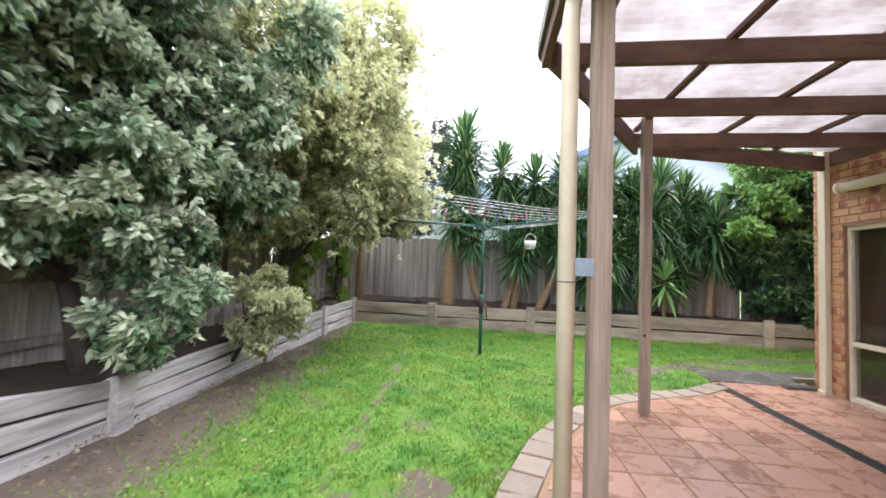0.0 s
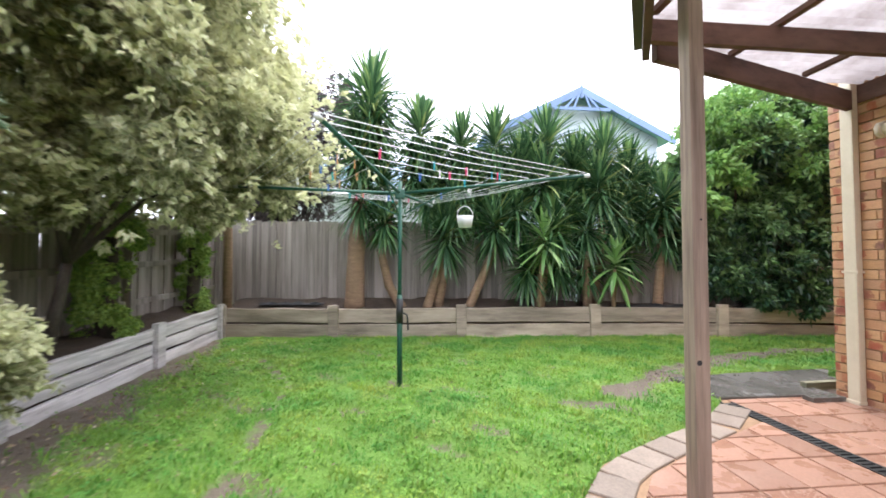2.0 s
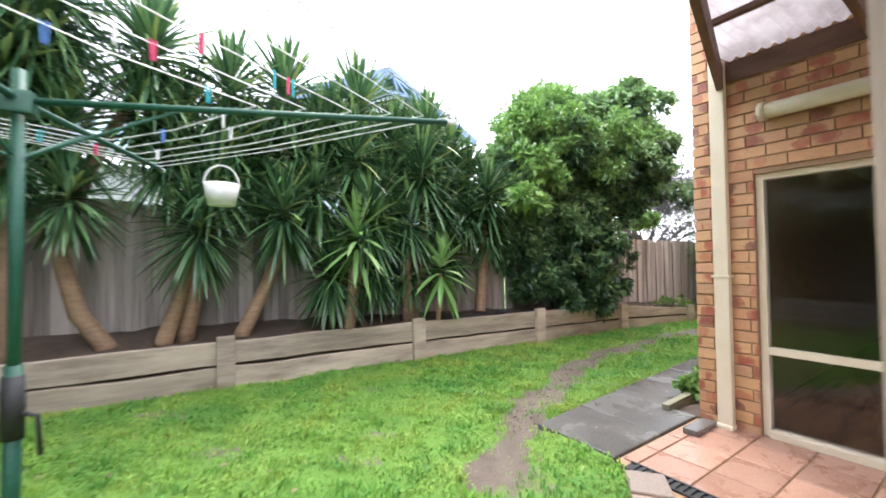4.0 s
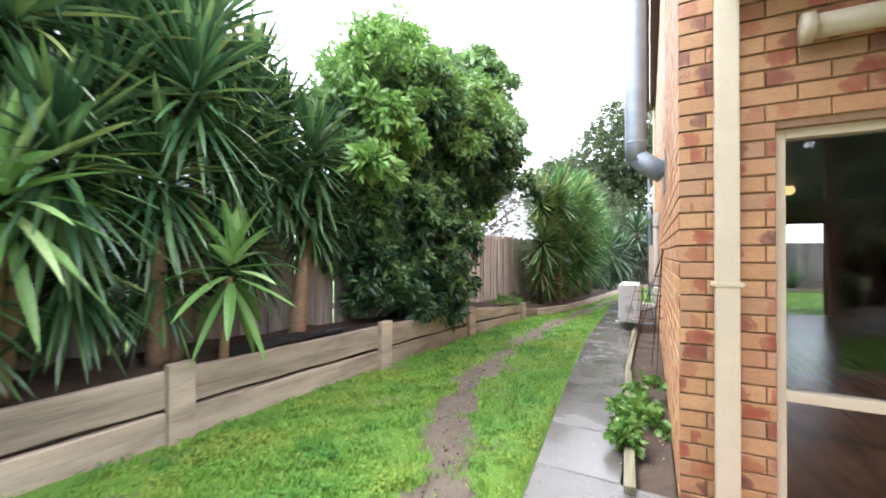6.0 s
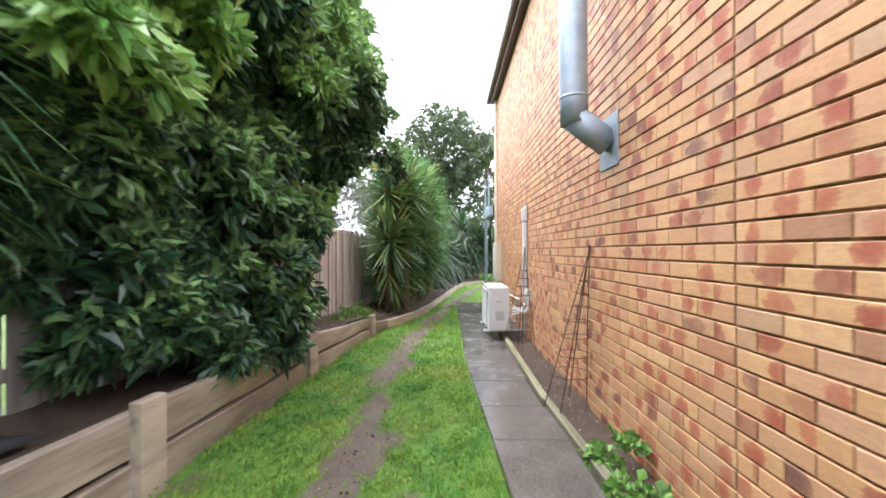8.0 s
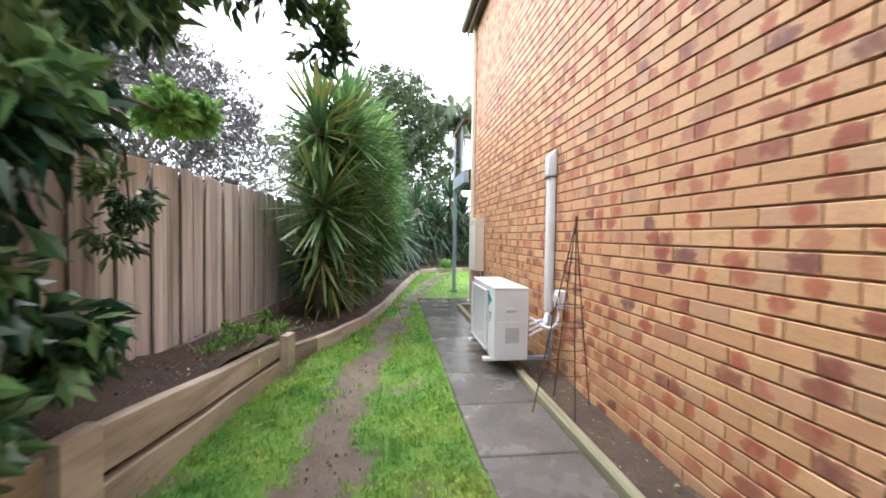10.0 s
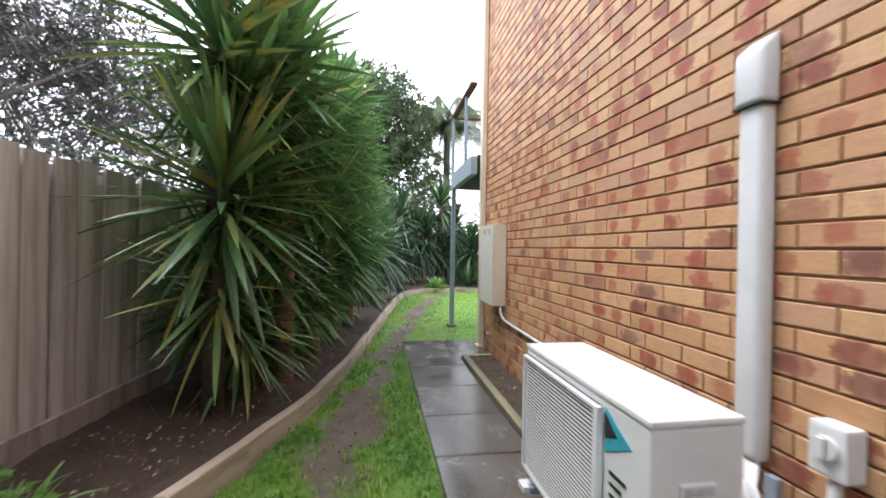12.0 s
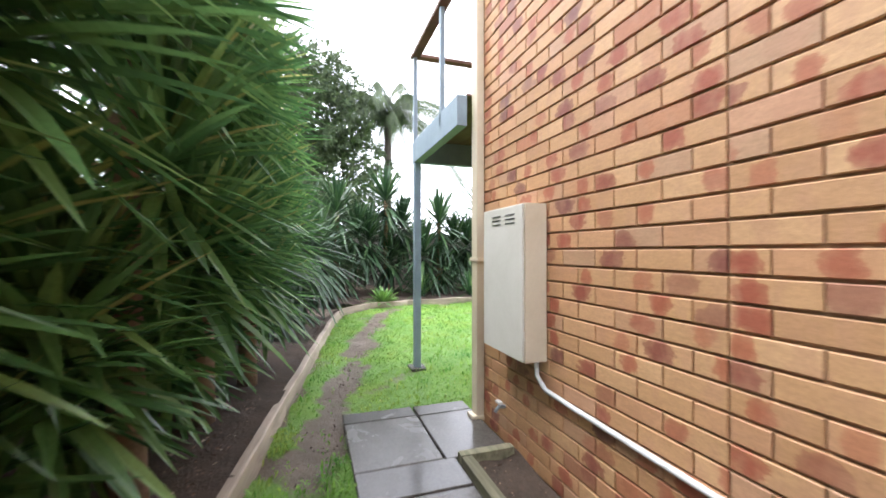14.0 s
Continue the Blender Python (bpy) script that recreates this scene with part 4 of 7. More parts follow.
def grow_yuccas():
    rng = np.random.default_rng(11)
    L = "tall green yucca with sword leaves and a tan trunk"
    yucca(L, (-0.95, 8.95, 0.45), [[(-0.95, 8.95, 0.4), (-0.93, 8.95, 1.3), (-0.86, 8.95, 2.4), (-0.68, 8.95, 4.0)]], rng, [(-0.67, 8.95, 4.15, 1.35), (-0.66, 8.95, 3.75, 1.25), (-0.7, 8.95, 3.4, 1.1), (-0.86, 8.85, 3.1, 1.0), (-0.48, 8.9, 2.6, 0.95), (-0.85, 8.9, 2.35, 0.85)], trunk_r=0.15)
    yucca("green yucca with a pale curved trunk", (-0.15, 8.9, 0.45), [[(-0.12, 8.9, 0.42), (-0.35, 8.88, 0.8), (-0.5, 8.9, 1.4), (-0.3, 8.95, 2.2), (0.18, 8.98, 3.4)]], rng, [(0.19, 8.98, 3.55, 1.15), (0.35, 9.0, 2.5, 0.95), (0.1, 8.95, 2.9, 0.9), (-0.42, 8.8, 1.95, 0.75)])
    yucca(L, (0.42, 8.9, 0.45), [[(0.30, 8.85, 0.42), (0.45, 8.9, 0.9), (0.6, 8.9, 1.5)], [(0.50, 8.92, 0.42), (0.7, 9.0, 1.6), (0.92, 9.0, 3.1)]], rng, [(0.93, 9.0, 3.3, 1.1), (1.15, 9.05, 2.7, 1.0), (0.9, 8.95, 2.65, 0.95), (0.5, 9.1, 2.9, 1.05), (1.2, 9.1, 2.3, 1.0), (0.62, 8.75, 1.7, 0.95), (0.75, 8.8, 2.2, 0.85)])
    yucca("green yucca with a leaning reddish trunk", (1.05, 8.85, 0.45), [[(1.02, 8.82, 0.42), (1.25, 8.85, 0.9), (1.5, 8.88, 1.5), (1.55, 8.95, 3.2)]], rng, [(1.54, 8.98, 3.4, 1.15), (2.0, 8.95, 2.95, 1.05), (1.6, 8.9, 2.7, 1.0), (1.75, 9.1, 2.6, 1.05), (2.2, 9.0, 3.05, 1.05), (1.45, 8.65, 1.9, 0.95), (1.85, 8.7, 2.2, 0.9)])
    yucca(L, (2.2, 8.75, 0.43), [[(2.2, 8.75, 0.4), (2.35, 8.8, 1.6), (2.48, 8.9, 3.2)], [(2.25, 8.7, 0.4), (2.3, 8.5, 1.2)]], rng, [(2.48, 8.9, 3.4, 1.15), (2.95, 8.9, 2.95, 1.05), (2.3, 8.6, 2.65, 1.05), (3.0, 9.0, 2.6, 1.05), (3.15, 8.95, 3.0, 1.05), (2.45, 8.45, 1.85, 1.0), (2.75, 8.7, 2.3, 0.95), (2.0, 8.62, 1.15, 0.8), (2.6, 8.66, 1.2, 0.75)], length=0.68)
    yucca("young yucca with bright green leaves", (2.15, 8.42, 0.43), [[(2.15, 8.45, 0.4), (2.2, 8.35, 1.4)]], rng, [(2.2, 8.28, 1.6, 0.85)], mat=YUCCA_BRIGHT, leaves=60, trunk_r=0.05, width=0.032)
    yucca(L, (3.2, 8.7, 0.43), [[(3.2, 8.7, 0.4), (3.4, 8.7, 1.7), (3.45, 8.75, 2.9)], [(3.1, 8.65, 0.4), (3.0, 8.5, 1.4)]], rng, [(3.5, 8.75, 3.15, 1.15), (3.9, 8.75, 2.5, 1.0), (3.25, 8.5, 2.55, 1.05), (4.0, 8.85, 2.9, 1.0), (4.3, 8.8, 2.6, 0.95), (3.05, 8.55, 1.85, 0.9), (3.6, 8.6, 2.1, 0.9), (3.1, 8.68, 1.2, 0.75), (3.8, 8.66, 1.4, 0.75)], length=0.68)
    yucca(L, (4.35, 8.6, 0.42), [[(4.35, 8.6, 0.4), (4.4, 8.55, 1.3), (4.4, 8.5, 2.1)]], rng, [(4.4, 8.45, 2.3, 1.0), (4.45, 8.5, 1.75, 0.8), (4.9, 8.65, 1.8, 0.7), (4.1, 8.55, 2.05, 0.8)], length=0.64)
    yucca("small young yucca with bright drooping leaves", (3.5, 8.36, 0.42), [[(3.42, 8.38, 0.38), (3.40, 8.28, 1.10)]], rng, [(3.38, 8.22, 1.2, 0.85)], mat=YUCCA_BRIGHT, leaves=38, length=0.62, width=0.042, trunk_r=0.035)
    # the clump in the side bed
    yucca("big leafy yucca clump beside the path", (11.6, 7.3, 0.15), [[(11.2, 7.35, 0.1), (11.25, 7.35, 1.9)], [(12.0, 7.25, 0.1), (12.05, 7.3, 2.2)], [(12.8, 7.15, 0.1), (12.8, 7.15, 2.2)], [(13.6, 7.0, 0.1), (13.6, 7.0, 1.6)]], rng,
          [(10.77, 7.56, 2.3, 0.95), (11.0, 7.36, 2.7, 1.1), (10.83, 7.58, 1.55, 0.9), (10.87, 7.8, 0.85, 0.7), (11.15, 7.36, 2.35, 1.0), (11.3, 7.36, 1.9, 1.0), (11.2, 7.5, 1.2, 0.88), (11.4, 7.48, 0.6, 0.64), (11.9, 7.4, 1.0, 0.84), (12.0, 7.21, 2.4, 1.05), (12.1, 7.16, 1.7, 1.0), (12.6, 7.38, 0.7, 0.72), (12.7, 7.06, 1.4, 1.0), (12.7, 7.06, 2.3, 1.0), (13.3, 7.25, 1.0, 0.79), (13.4, 7.01, 1.8, 1.0), (12.4, 7.16, 2.85, 1.0), (14.1, 7.15, 1.2, 0.79), (13.2, 7.06, 2.5, 0.95), (14.0, 7.01, 1.9, 0.9), (11.3, 7.62, 0.6, 0.75), (12.1, 7.5, 0.62, 0.78), (12.9, 7.36, 0.55, 0.75), (13.5, 7.25, 0.6, 0.75), (12.5, 7.3, 1.0, 0.85), (11.7, 7.45, 1.3, 0.9), (13.8, 7.0, 2.75, 1.0), (14.6, 6.95, 2.5, 0.95), (14.9, 6.85, 1.6, 0.9), (15.3, 6.9, 2.2, 0.9), (13.0, 7.1, 3.0, 1.0), (12.3, 7.1, 1.25, 0.9), (13.1, 6.98, 1.3, 0.9), (13.9, 6.9, 0.9, 0.8), (14.4, 6.82, 1.4, 0.85), (11.6, 7.35, 0.9, 0.85)], length=0.68, group="yuccas in the side bed", trunk_r=0.07, leaves=140, width=0.031, low=-48, sag=0.13, mat=YUCCA_SIDE)
    # far end
    for x, y, h in ((19.9, 5.9, 2.2), (20.4, 4.6, 2.6), (20.1, 3.2, 2.0), (19.8, 7.0, 1.8), (20.6, 1.8, 2.4), (17.4, 6.9, 1.7), (16.0, 7.15, 1.9)):
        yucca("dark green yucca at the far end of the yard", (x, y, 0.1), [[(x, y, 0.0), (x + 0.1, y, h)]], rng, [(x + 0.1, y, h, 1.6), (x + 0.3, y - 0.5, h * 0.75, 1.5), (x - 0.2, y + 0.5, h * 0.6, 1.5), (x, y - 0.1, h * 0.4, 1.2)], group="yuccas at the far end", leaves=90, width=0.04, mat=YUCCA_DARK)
    for x, y in ((19.4, 2.6), (19.5, 3.9), (19.4, 1.0)):
        t = thing("flax_plant", "clump of upright strappy green leaves", "plant", x, y, 0.1, group="strappy clumps")
        d, ln, w, sg = head_leaves(70, 0.95, 0.02, rng, low=25, high=86, sag=0.35)
        v, f = sword_arrays(np.zeros((70, 3)) + d * 0.04, d, ln, w, sg, rng)
        fast_mesh("leaves", v, [f], YUCCA_LEAF, t)
    t = thing("agave", "small pale green rosette plant by the edging", "plant", 18.75, 4.98, 0.06)
    d, ln, w, sg = head_leaves(50, 0.46, 0.045, rng, low=5, high=80, sag=0.2)
    v, f = sword_arrays(d * 0.03, d, ln, w, sg, rng)
    fast_mesh("leaves", v, [f], WEED_LEAF, t)


grow_yuccas()


def near_yucca():
    """The yucca that the path passes closest: every leaf an object."""
    rng = np.random.default_rng(5)
    t = thing("yucca", "yucca with long drooping leaves, some yellowed, beside the path", "yucca", 10.5, 7.62, 0.15, group="yuccas in the side bed")
    part("trunk", tube([(0.05, 0.02, -0.1), (0.0, 0, 0.6), (-0.05, -0.02, 1.4), (0.08, 0.02, 2.4)], [0.065, 0.06, 0.055, 0.045], 12), BARK, t, smooth=True)
    meshes = []
    for sag in (0.05, 0.16, 0.3, 0.5):
        v, f = sword_arrays(np.zeros((1, 3)), np.array([[1.0, 0, 0]]), np.array([1.0]), np.array([0.036]), np.array([sag]), rng)
        ob = fast_mesh("leaf", v, [f], YUCCA_NEAR, None)
        meshes.append(ob.data)
        bpy.data.objects.remove(ob)
    for hx, hy, hz, sc, n in ((-0.02, -0.05, 1.46, 1.08, 190), (0.05, 0.02, 2.4, 1.05, 130), (0.28, -0.02, 2.0, 0.95, 90), (0.28, -0.08, 0.62, 0.80, 80), (-0.04, -0.04, 0.92, 0.80, 70)):
        crown = new("crown")
        crown.parent = t
        crown.matrix_basis = pose(hx, hy, hz)
        d, ln, w, sg = head_leaves(n, 0.72 * sc, 0.03, rng, low=-62, sag=0.10)
        for k in range(n):
            e = math.degrees(math.asin(max(-1, min(1, d[k, 2]))))
            a = math.degrees(math.atan2(d[k, 1], d[k, 0]))
            j = int(np.argmin(np.abs(np.array((0.05, 0.16, 0.3, 0.5)) - sg[k])))
            m = pose(*(d[k] * 0.03 + np.array((0, 0, -0.24 + 0.36 * k / n))), 0, -e, a) @ pose(0, 0, 0, rng.uniform(-14, 14)) @ Matrix.Diagonal((ln[k], ln[k] * 0.95, ln[k], 1))
            share("leaf", meshes[j], m, crown)


def yucca_near_material():
    m, n, l, p = mat_base("yucca_leaf_near")
    rnd = chance(n, "object")
    v = shifted(n, l, coords(n, l, (1.5, 40, 4)), rnd)
    g = noisy(n, l, 1.0, 4, 0.6, v)
    c = ramp(n, l, rnd, [(0.0, (0.060, 0.13, 0.055)), (0.5, (0.105, 0.215, 0.075)), (0.78, (0.17, 0.28, 0.09)), (0.90, (0.28, 0.32, 0.09)), (1.0, (0.38, 0.31, 0.15))])
    c = mixed(n, l, 0.5, c, ramp(n, l, g, [(0.3, (0.55, 0.55, 0.5)), (0.7, (1, 1, 1))]), "MULTIPLY")
    tip = ramp(n, l, noisy(n, l, 3.0, 2, 0.5, shifted(n, l, place(n, l), rnd)), [(0.60, 0.0), (0.69, 0.8)])
    c = mixed(n, l, tip, c, (0.42, 0.36, 0.07))
    l.new(c, p.inputs["Base Color"])
    p.inputs["Roughness"].default_value = 0.36
    t = n.new("ShaderNodeBsdfTranslucent")
    l.new(c, t.inputs["Color"])
    x = n.new("ShaderNodeMixShader")
    x.inputs[0].default_value = 0.14
    l.new(p.outputs[0], x.inputs[1])
    l.new(t.outputs[0], x.inputs[2])
    l.new(x.outputs[0], n["Material Output"].inputs["Surface"])
    return m


YUCCA_NEAR = yucca_near_material()
near_yucca()


def grow_trees():
    rng = np.random.default_rng(21)
    # variegated tree over the left bed
    a = thing("tree", "large grey-green variegated shrub spilling over the sleepers", "tree", -3.25, 2.9, 0.3)
    o = Vector((-3.25, 2.9, 0.3))

    def rel(bl, o):
        return [(b[0] - o.x, b[1] - o.y, b[2] - o.z, *b[3:]) for b in bl]
    low = [(-2.56, 2.72, 0.90, 0.40, 0.42, 0.46), (-2.6, 2.9, 1.2, 0.45, 0.55, 0.46), (-2.75, 2.75, 1.75, 0.6, 0.85, 0.55)]
    top = [(-3.0, 2.6, 2.4, 0.9, 1.0, 0.7), (-2.9, 3.7, 2.3, 0.8, 0.9, 0.7), (-3.2, 1.5, 2.6, 0.9, 1.0, 0.8), (-2.7, 3.2, 3.2, 1.1, 1.2, 0.8), (-3.4, 0.4, 2.4, 0.9, 1.0, 1.0), (-3.3, 1.6, 1.7, 0.5, 0.9, 0.6), (-2.95, 3.7, 2.0, 0.6, 0.8, 0.6), (-3.2, 4.3, 2.5, 0.6, 0.8, 0.6), (-3.3, 3.9, 1.6, 0.45, 0.7, 0.5), (-3.6, 3.3, 2.0, 0.4, 1.1, 0.5), (-3.6, 1.2, 1.9, 0.4, 1.1, 0.5), (-3.5, -0.6, 2.2, 0.6, 1.0, 0.8), (-3.0, 2.0, 3.4, 1.1, 1.1, 0.8), (-3.1, 2.9, 2.8, 0.7, 0.7, 0.5), (-3.7, 3.5, 2.9, 0.5, 0.8, 0.6), (-3.2, 2.0, 2.75, 0.6, 0.7, 0.5), (-3.4, 1.9, 1.75, 0.35, 0.8, 0.4), (-3.45, 2.8, 1.75, 0.3, 0.8, 0.4), (-3.3, 1.2, 2.1, 0.5, 0.7, 0.5)]
    limbs((0, 0, 0), rel(top, o), 0.10, BARK, a, rng, 9)
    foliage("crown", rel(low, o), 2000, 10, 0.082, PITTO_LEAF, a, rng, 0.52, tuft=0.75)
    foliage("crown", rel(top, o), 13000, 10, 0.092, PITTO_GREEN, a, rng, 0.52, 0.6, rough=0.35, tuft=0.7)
    b = thing("tree", "pale yellow-green variegated tree leaning over the lawn", "tree", -3.35, 5.9, 0.4)
    o2 = Vector((-3.35, 5.9, 0.4))
    crown = [(-2.4, 5.3, 2.6, 0.9, 0.9, 0.8), (-2.2, 6.3, 2.7, 1.0, 1.0, 0.9), (-2.1, 5.9, 3.7, 1.0, 1.1, 0.9), (-2.6, 4.7, 3.2, 0.9, 0.9, 0.8), (-2.7, 6.9, 3.6, 1.1, 1.1, 1.0), (-2.3, 5.6, 4.6, 1.0, 1.1, 0.8), (-3.0, 5.0, 2.2, 0.7, 0.8, 0.5), (-2.0, 6.6, 2.1, 0.6, 0.6, 0.4), (-2.5, 5.6, 2.0, 0.7, 0.8, 0.4), (-3.1, 4.6, 1.9, 0.5, 0.8, 0.45), (-3.5, 6.2, 2.0, 0.45, 1.3, 0.5), (-2.9, 7.6, 2.5, 0.8, 0.9, 0.7), (-3.4, 8.6, 2.6, 0.6, 0.8, 0.6), (-3.5, 5.0, 2.0, 0.4, 0.8, 0.4), (-3.5, 7.4, 2.1, 0.4, 0.8, 0.4), (-3.55, 4.2, 1.75, 0.3, 1.0, 0.35), (-3.55, 5.6, 1.75, 0.3, 1.0, 0.3)]
    limbs((0, 0, 0), rel(crown, o2), 0.065, BARK, b, rng, 6)
    part("trunk", tube([(0.28, 3.1, 0.0), (0.32, 3.0, 1.0), (0.6, 2.3, 2.4)], [0.075, 0.07, 0.05], 10), TRUNK, b, smooth=True)
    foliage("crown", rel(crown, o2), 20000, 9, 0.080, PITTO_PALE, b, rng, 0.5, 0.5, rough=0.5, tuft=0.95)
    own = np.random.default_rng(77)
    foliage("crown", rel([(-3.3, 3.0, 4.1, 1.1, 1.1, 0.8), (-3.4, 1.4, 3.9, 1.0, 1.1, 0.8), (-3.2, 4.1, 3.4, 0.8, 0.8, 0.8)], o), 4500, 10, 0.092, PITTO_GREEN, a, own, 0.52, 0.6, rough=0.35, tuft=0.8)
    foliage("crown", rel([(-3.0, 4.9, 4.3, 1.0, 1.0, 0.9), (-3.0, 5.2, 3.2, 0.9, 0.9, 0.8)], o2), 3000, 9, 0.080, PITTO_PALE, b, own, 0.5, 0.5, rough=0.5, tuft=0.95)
    c = thing("shrub", "small cream-leaved variegated shrub leaning over the sleepers", "shrub", -2.85, 4.2, 0.2)
    o3 = Vector((-2.85, 4.2, 0.2))
    bl = rel([(-2.45, 4.2, 0.78, 0.36, 0.36, 0.32), (-2.5, 4.2, 0.62, 0.32, 0.36, 0.28), (-2.5, 4.15, 0.45, 0.2, 0.25, 0.2), (-2.6, 4.4, 0.98, 0.26, 0.26, 0.22)], o3)
    limbs((0, 0, 0.05), bl, 0.025, BARK, c, rng, 5)
    foliage("crown", bl, 1050, 8, 0.058, PITTO_PALE, c, rng, 0.5)
    for y, x, r in ((6.6, -3.3, 0.30), (8.45, -3.35, 0.22)):
        t = thing("creeper_column", "dark post wrapped in bright green creeper", "creeper", x, y, 0.4, group="creeper columns")
        part("stem", tube([(0, 0, -0.1), (0.02, 0, 0.7), (0, 0, 1.5)], [0.10, 0.09, 0.07], 10), BARK, t, smooth=True)
        foliage("leaves", [(0, 0, z, r, r, 0.24) for z in (0.1, 0.35, 0.6, 0.85, 1.1, 1.35)], 3200, 5, 0.04, CREEPER, t, rng, 0.6, 0.8, 0.3)
    # large-leaved bush in the back bed
    d = thing("bush", "big glossy dark green bush with lighter shoots", "bush", 6.2, 8.4, 0.35)
    o4 = Vector((6.2, 8.4, 0.35))
    body = [(5.8, 8.65, 3.1, 1.0, 0.9, 0.95), (5.3, 8.6, 2.1, 0.75, 0.6, 0.8), (6.5, 8.4, 2.5, 1.0, 0.75, 1.0), (6.2, 8.3, 1.3, 0.95, 0.55, 0.75), (7.0, 8.2, 1.5, 0.7, 0.55, 0.75), (6.9, 8.3, 3.2, 0.9, 0.9, 0.8), (5.5, 8.4, 1.1, 0.5, 0.4, 0.6), (6.6, 8.15, 0.75, 0.75, 0.35, 0.4), (7.0, 7.75, 2.75, 0.75, 0.6, 0.6), (7.55, 7.75, 3.0, 0.6, 0.55, 0.6), (8.0, 8.0, 3.5, 0.7, 0.6, 0.6), (7.5, 8.2, 2.3, 0.6, 0.5, 0.6), (6.3, 8.6, 4.0, 0.8, 0.7, 0.5), (5.6, 8.45, 1.6, 0.8, 0.5, 0.9), (6.4, 8.35, 1.9, 0.9, 0.5, 0.9), (7.2, 8.15, 2.2, 0.6, 0.5, 0.9), (5.2, 8.5, 1.4, 0.5, 0.4, 0.8), (6.0, 8.2, 0.8, 0.7, 0.35, 0.4), (7.3, 8.1, 1.1, 0.5, 0.4, 0.6), (5.2, 8.5, 2.6, 0.55, 0.45, 0.6), (5.5, 8.3, 0.85, 0.5, 0.3, 0.4), (5.9, 8.2, 1.0, 0.5, 0.3, 0.4), (8.2, 8.0, 4.2, 0.6, 0.5, 0.5), (7.6, 8.1, 4.1, 0.7, 0.6, 0.5), (5.7, 7.95, 3.1, 0.8, 0.5, 0.5), (6.5, 7.85, 3.1, 0.7, 0.5, 0.5), (5.6, 8.5, 1.65, 0.4, 0.3, 0.35), (5.3, 8.6, 1.75, 0.35, 0.3, 0.35), (5.9, 8.55, 1.7, 0.4, 0.3, 0.4)]
    limbs((0, 0, 0), rel(body, o4), 0.09, BARK, d, rng, 11)
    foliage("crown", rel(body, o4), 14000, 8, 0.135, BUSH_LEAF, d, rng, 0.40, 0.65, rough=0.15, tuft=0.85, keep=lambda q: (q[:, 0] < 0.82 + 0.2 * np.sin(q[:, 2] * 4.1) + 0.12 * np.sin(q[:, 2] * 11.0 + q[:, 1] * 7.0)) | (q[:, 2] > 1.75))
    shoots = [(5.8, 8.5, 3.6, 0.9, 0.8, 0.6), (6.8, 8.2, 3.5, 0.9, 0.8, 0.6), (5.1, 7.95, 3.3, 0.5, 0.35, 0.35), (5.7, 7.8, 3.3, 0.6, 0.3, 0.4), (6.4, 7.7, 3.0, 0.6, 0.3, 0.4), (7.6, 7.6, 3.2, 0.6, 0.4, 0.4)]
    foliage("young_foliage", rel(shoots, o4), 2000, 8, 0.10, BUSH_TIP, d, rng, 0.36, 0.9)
    for tip, size in (((-1.55, -0.55, 1.80), 0.26), ((-1.40, -0.50, 2.50), 0.30), ((-0.50, -0.55, 3.05), 0.38), ((-1.0, -0.6, 2.2), 0.24)):
        q = Vector(tip)
        part("branch", tube([(-0.5, 0.0, q.z - 0.5), q.lerp(Vector((-0.5, 0.0, q.z - 0.3)), 0.5), q], [0.022, 0.015, 0.006], 7), BARK, d, smooth=True)
        foliage("spray", [(q.x, q.y, q.z, size, size * 0.6, size * 0.75)], 80, 8, 0.15, BUSH_TIP, d, rng, 0.42, 0.4)
    part("branch", tube([(0.8, -0.7, 2.3), (1.3, -1.0, 2.2), (1.75, -1.25, 2.0)], [0.03, 0.02, 0.008], 7), BARK, d, smooth=True)
    foliage("spray", [(1.4, -1.1, 2.1, 0.45, 0.25, 0.18), (1.75, -1.2, 1.95, 0.25, 0.2, 0.15)], 120, 8, 0.095, BUSH_LEAF, d, rng, 0.36, 0.3)
    part("branch", tube([(0.7, 0.0, 1.55), (1.2, -0.2, 1.62), (1.5, -0.35, 1.25), (1.52, -0.36, 0.85)], [0.016, 0.012, 0.008, 0.004], 7), BARK, d, smooth=True)
    foliage("spray", [(1.5, -0.35, 1.05, 0.18, 0.12, 0.34), (1.25, -0.22, 1.5, 0.3, 0.15, 0.2), (0.9, -0.1, 1.5, 0.3, 0.2, 0.25)], 150, 8, 0.08, BUSH_LEAF, d, rng, 0.36, 0.3)
    part("branch", tube([(1.0, -0.2, 1.5), (1.9, -0.2, 1.60), (2.7, -0.05, 1.72)], [0.014, 0.010, 0.005], 7), BARK, d, smooth=True)
    foliage("spray", [(2.75, -0.05, 1.76, 0.34, 0.2, 0.16), (2.4, -0.1, 1.66, 0.25, 0.2, 0.14)], 110, 8, 0.12, BUSH_TIP, d, rng, 0.5, 0.3)
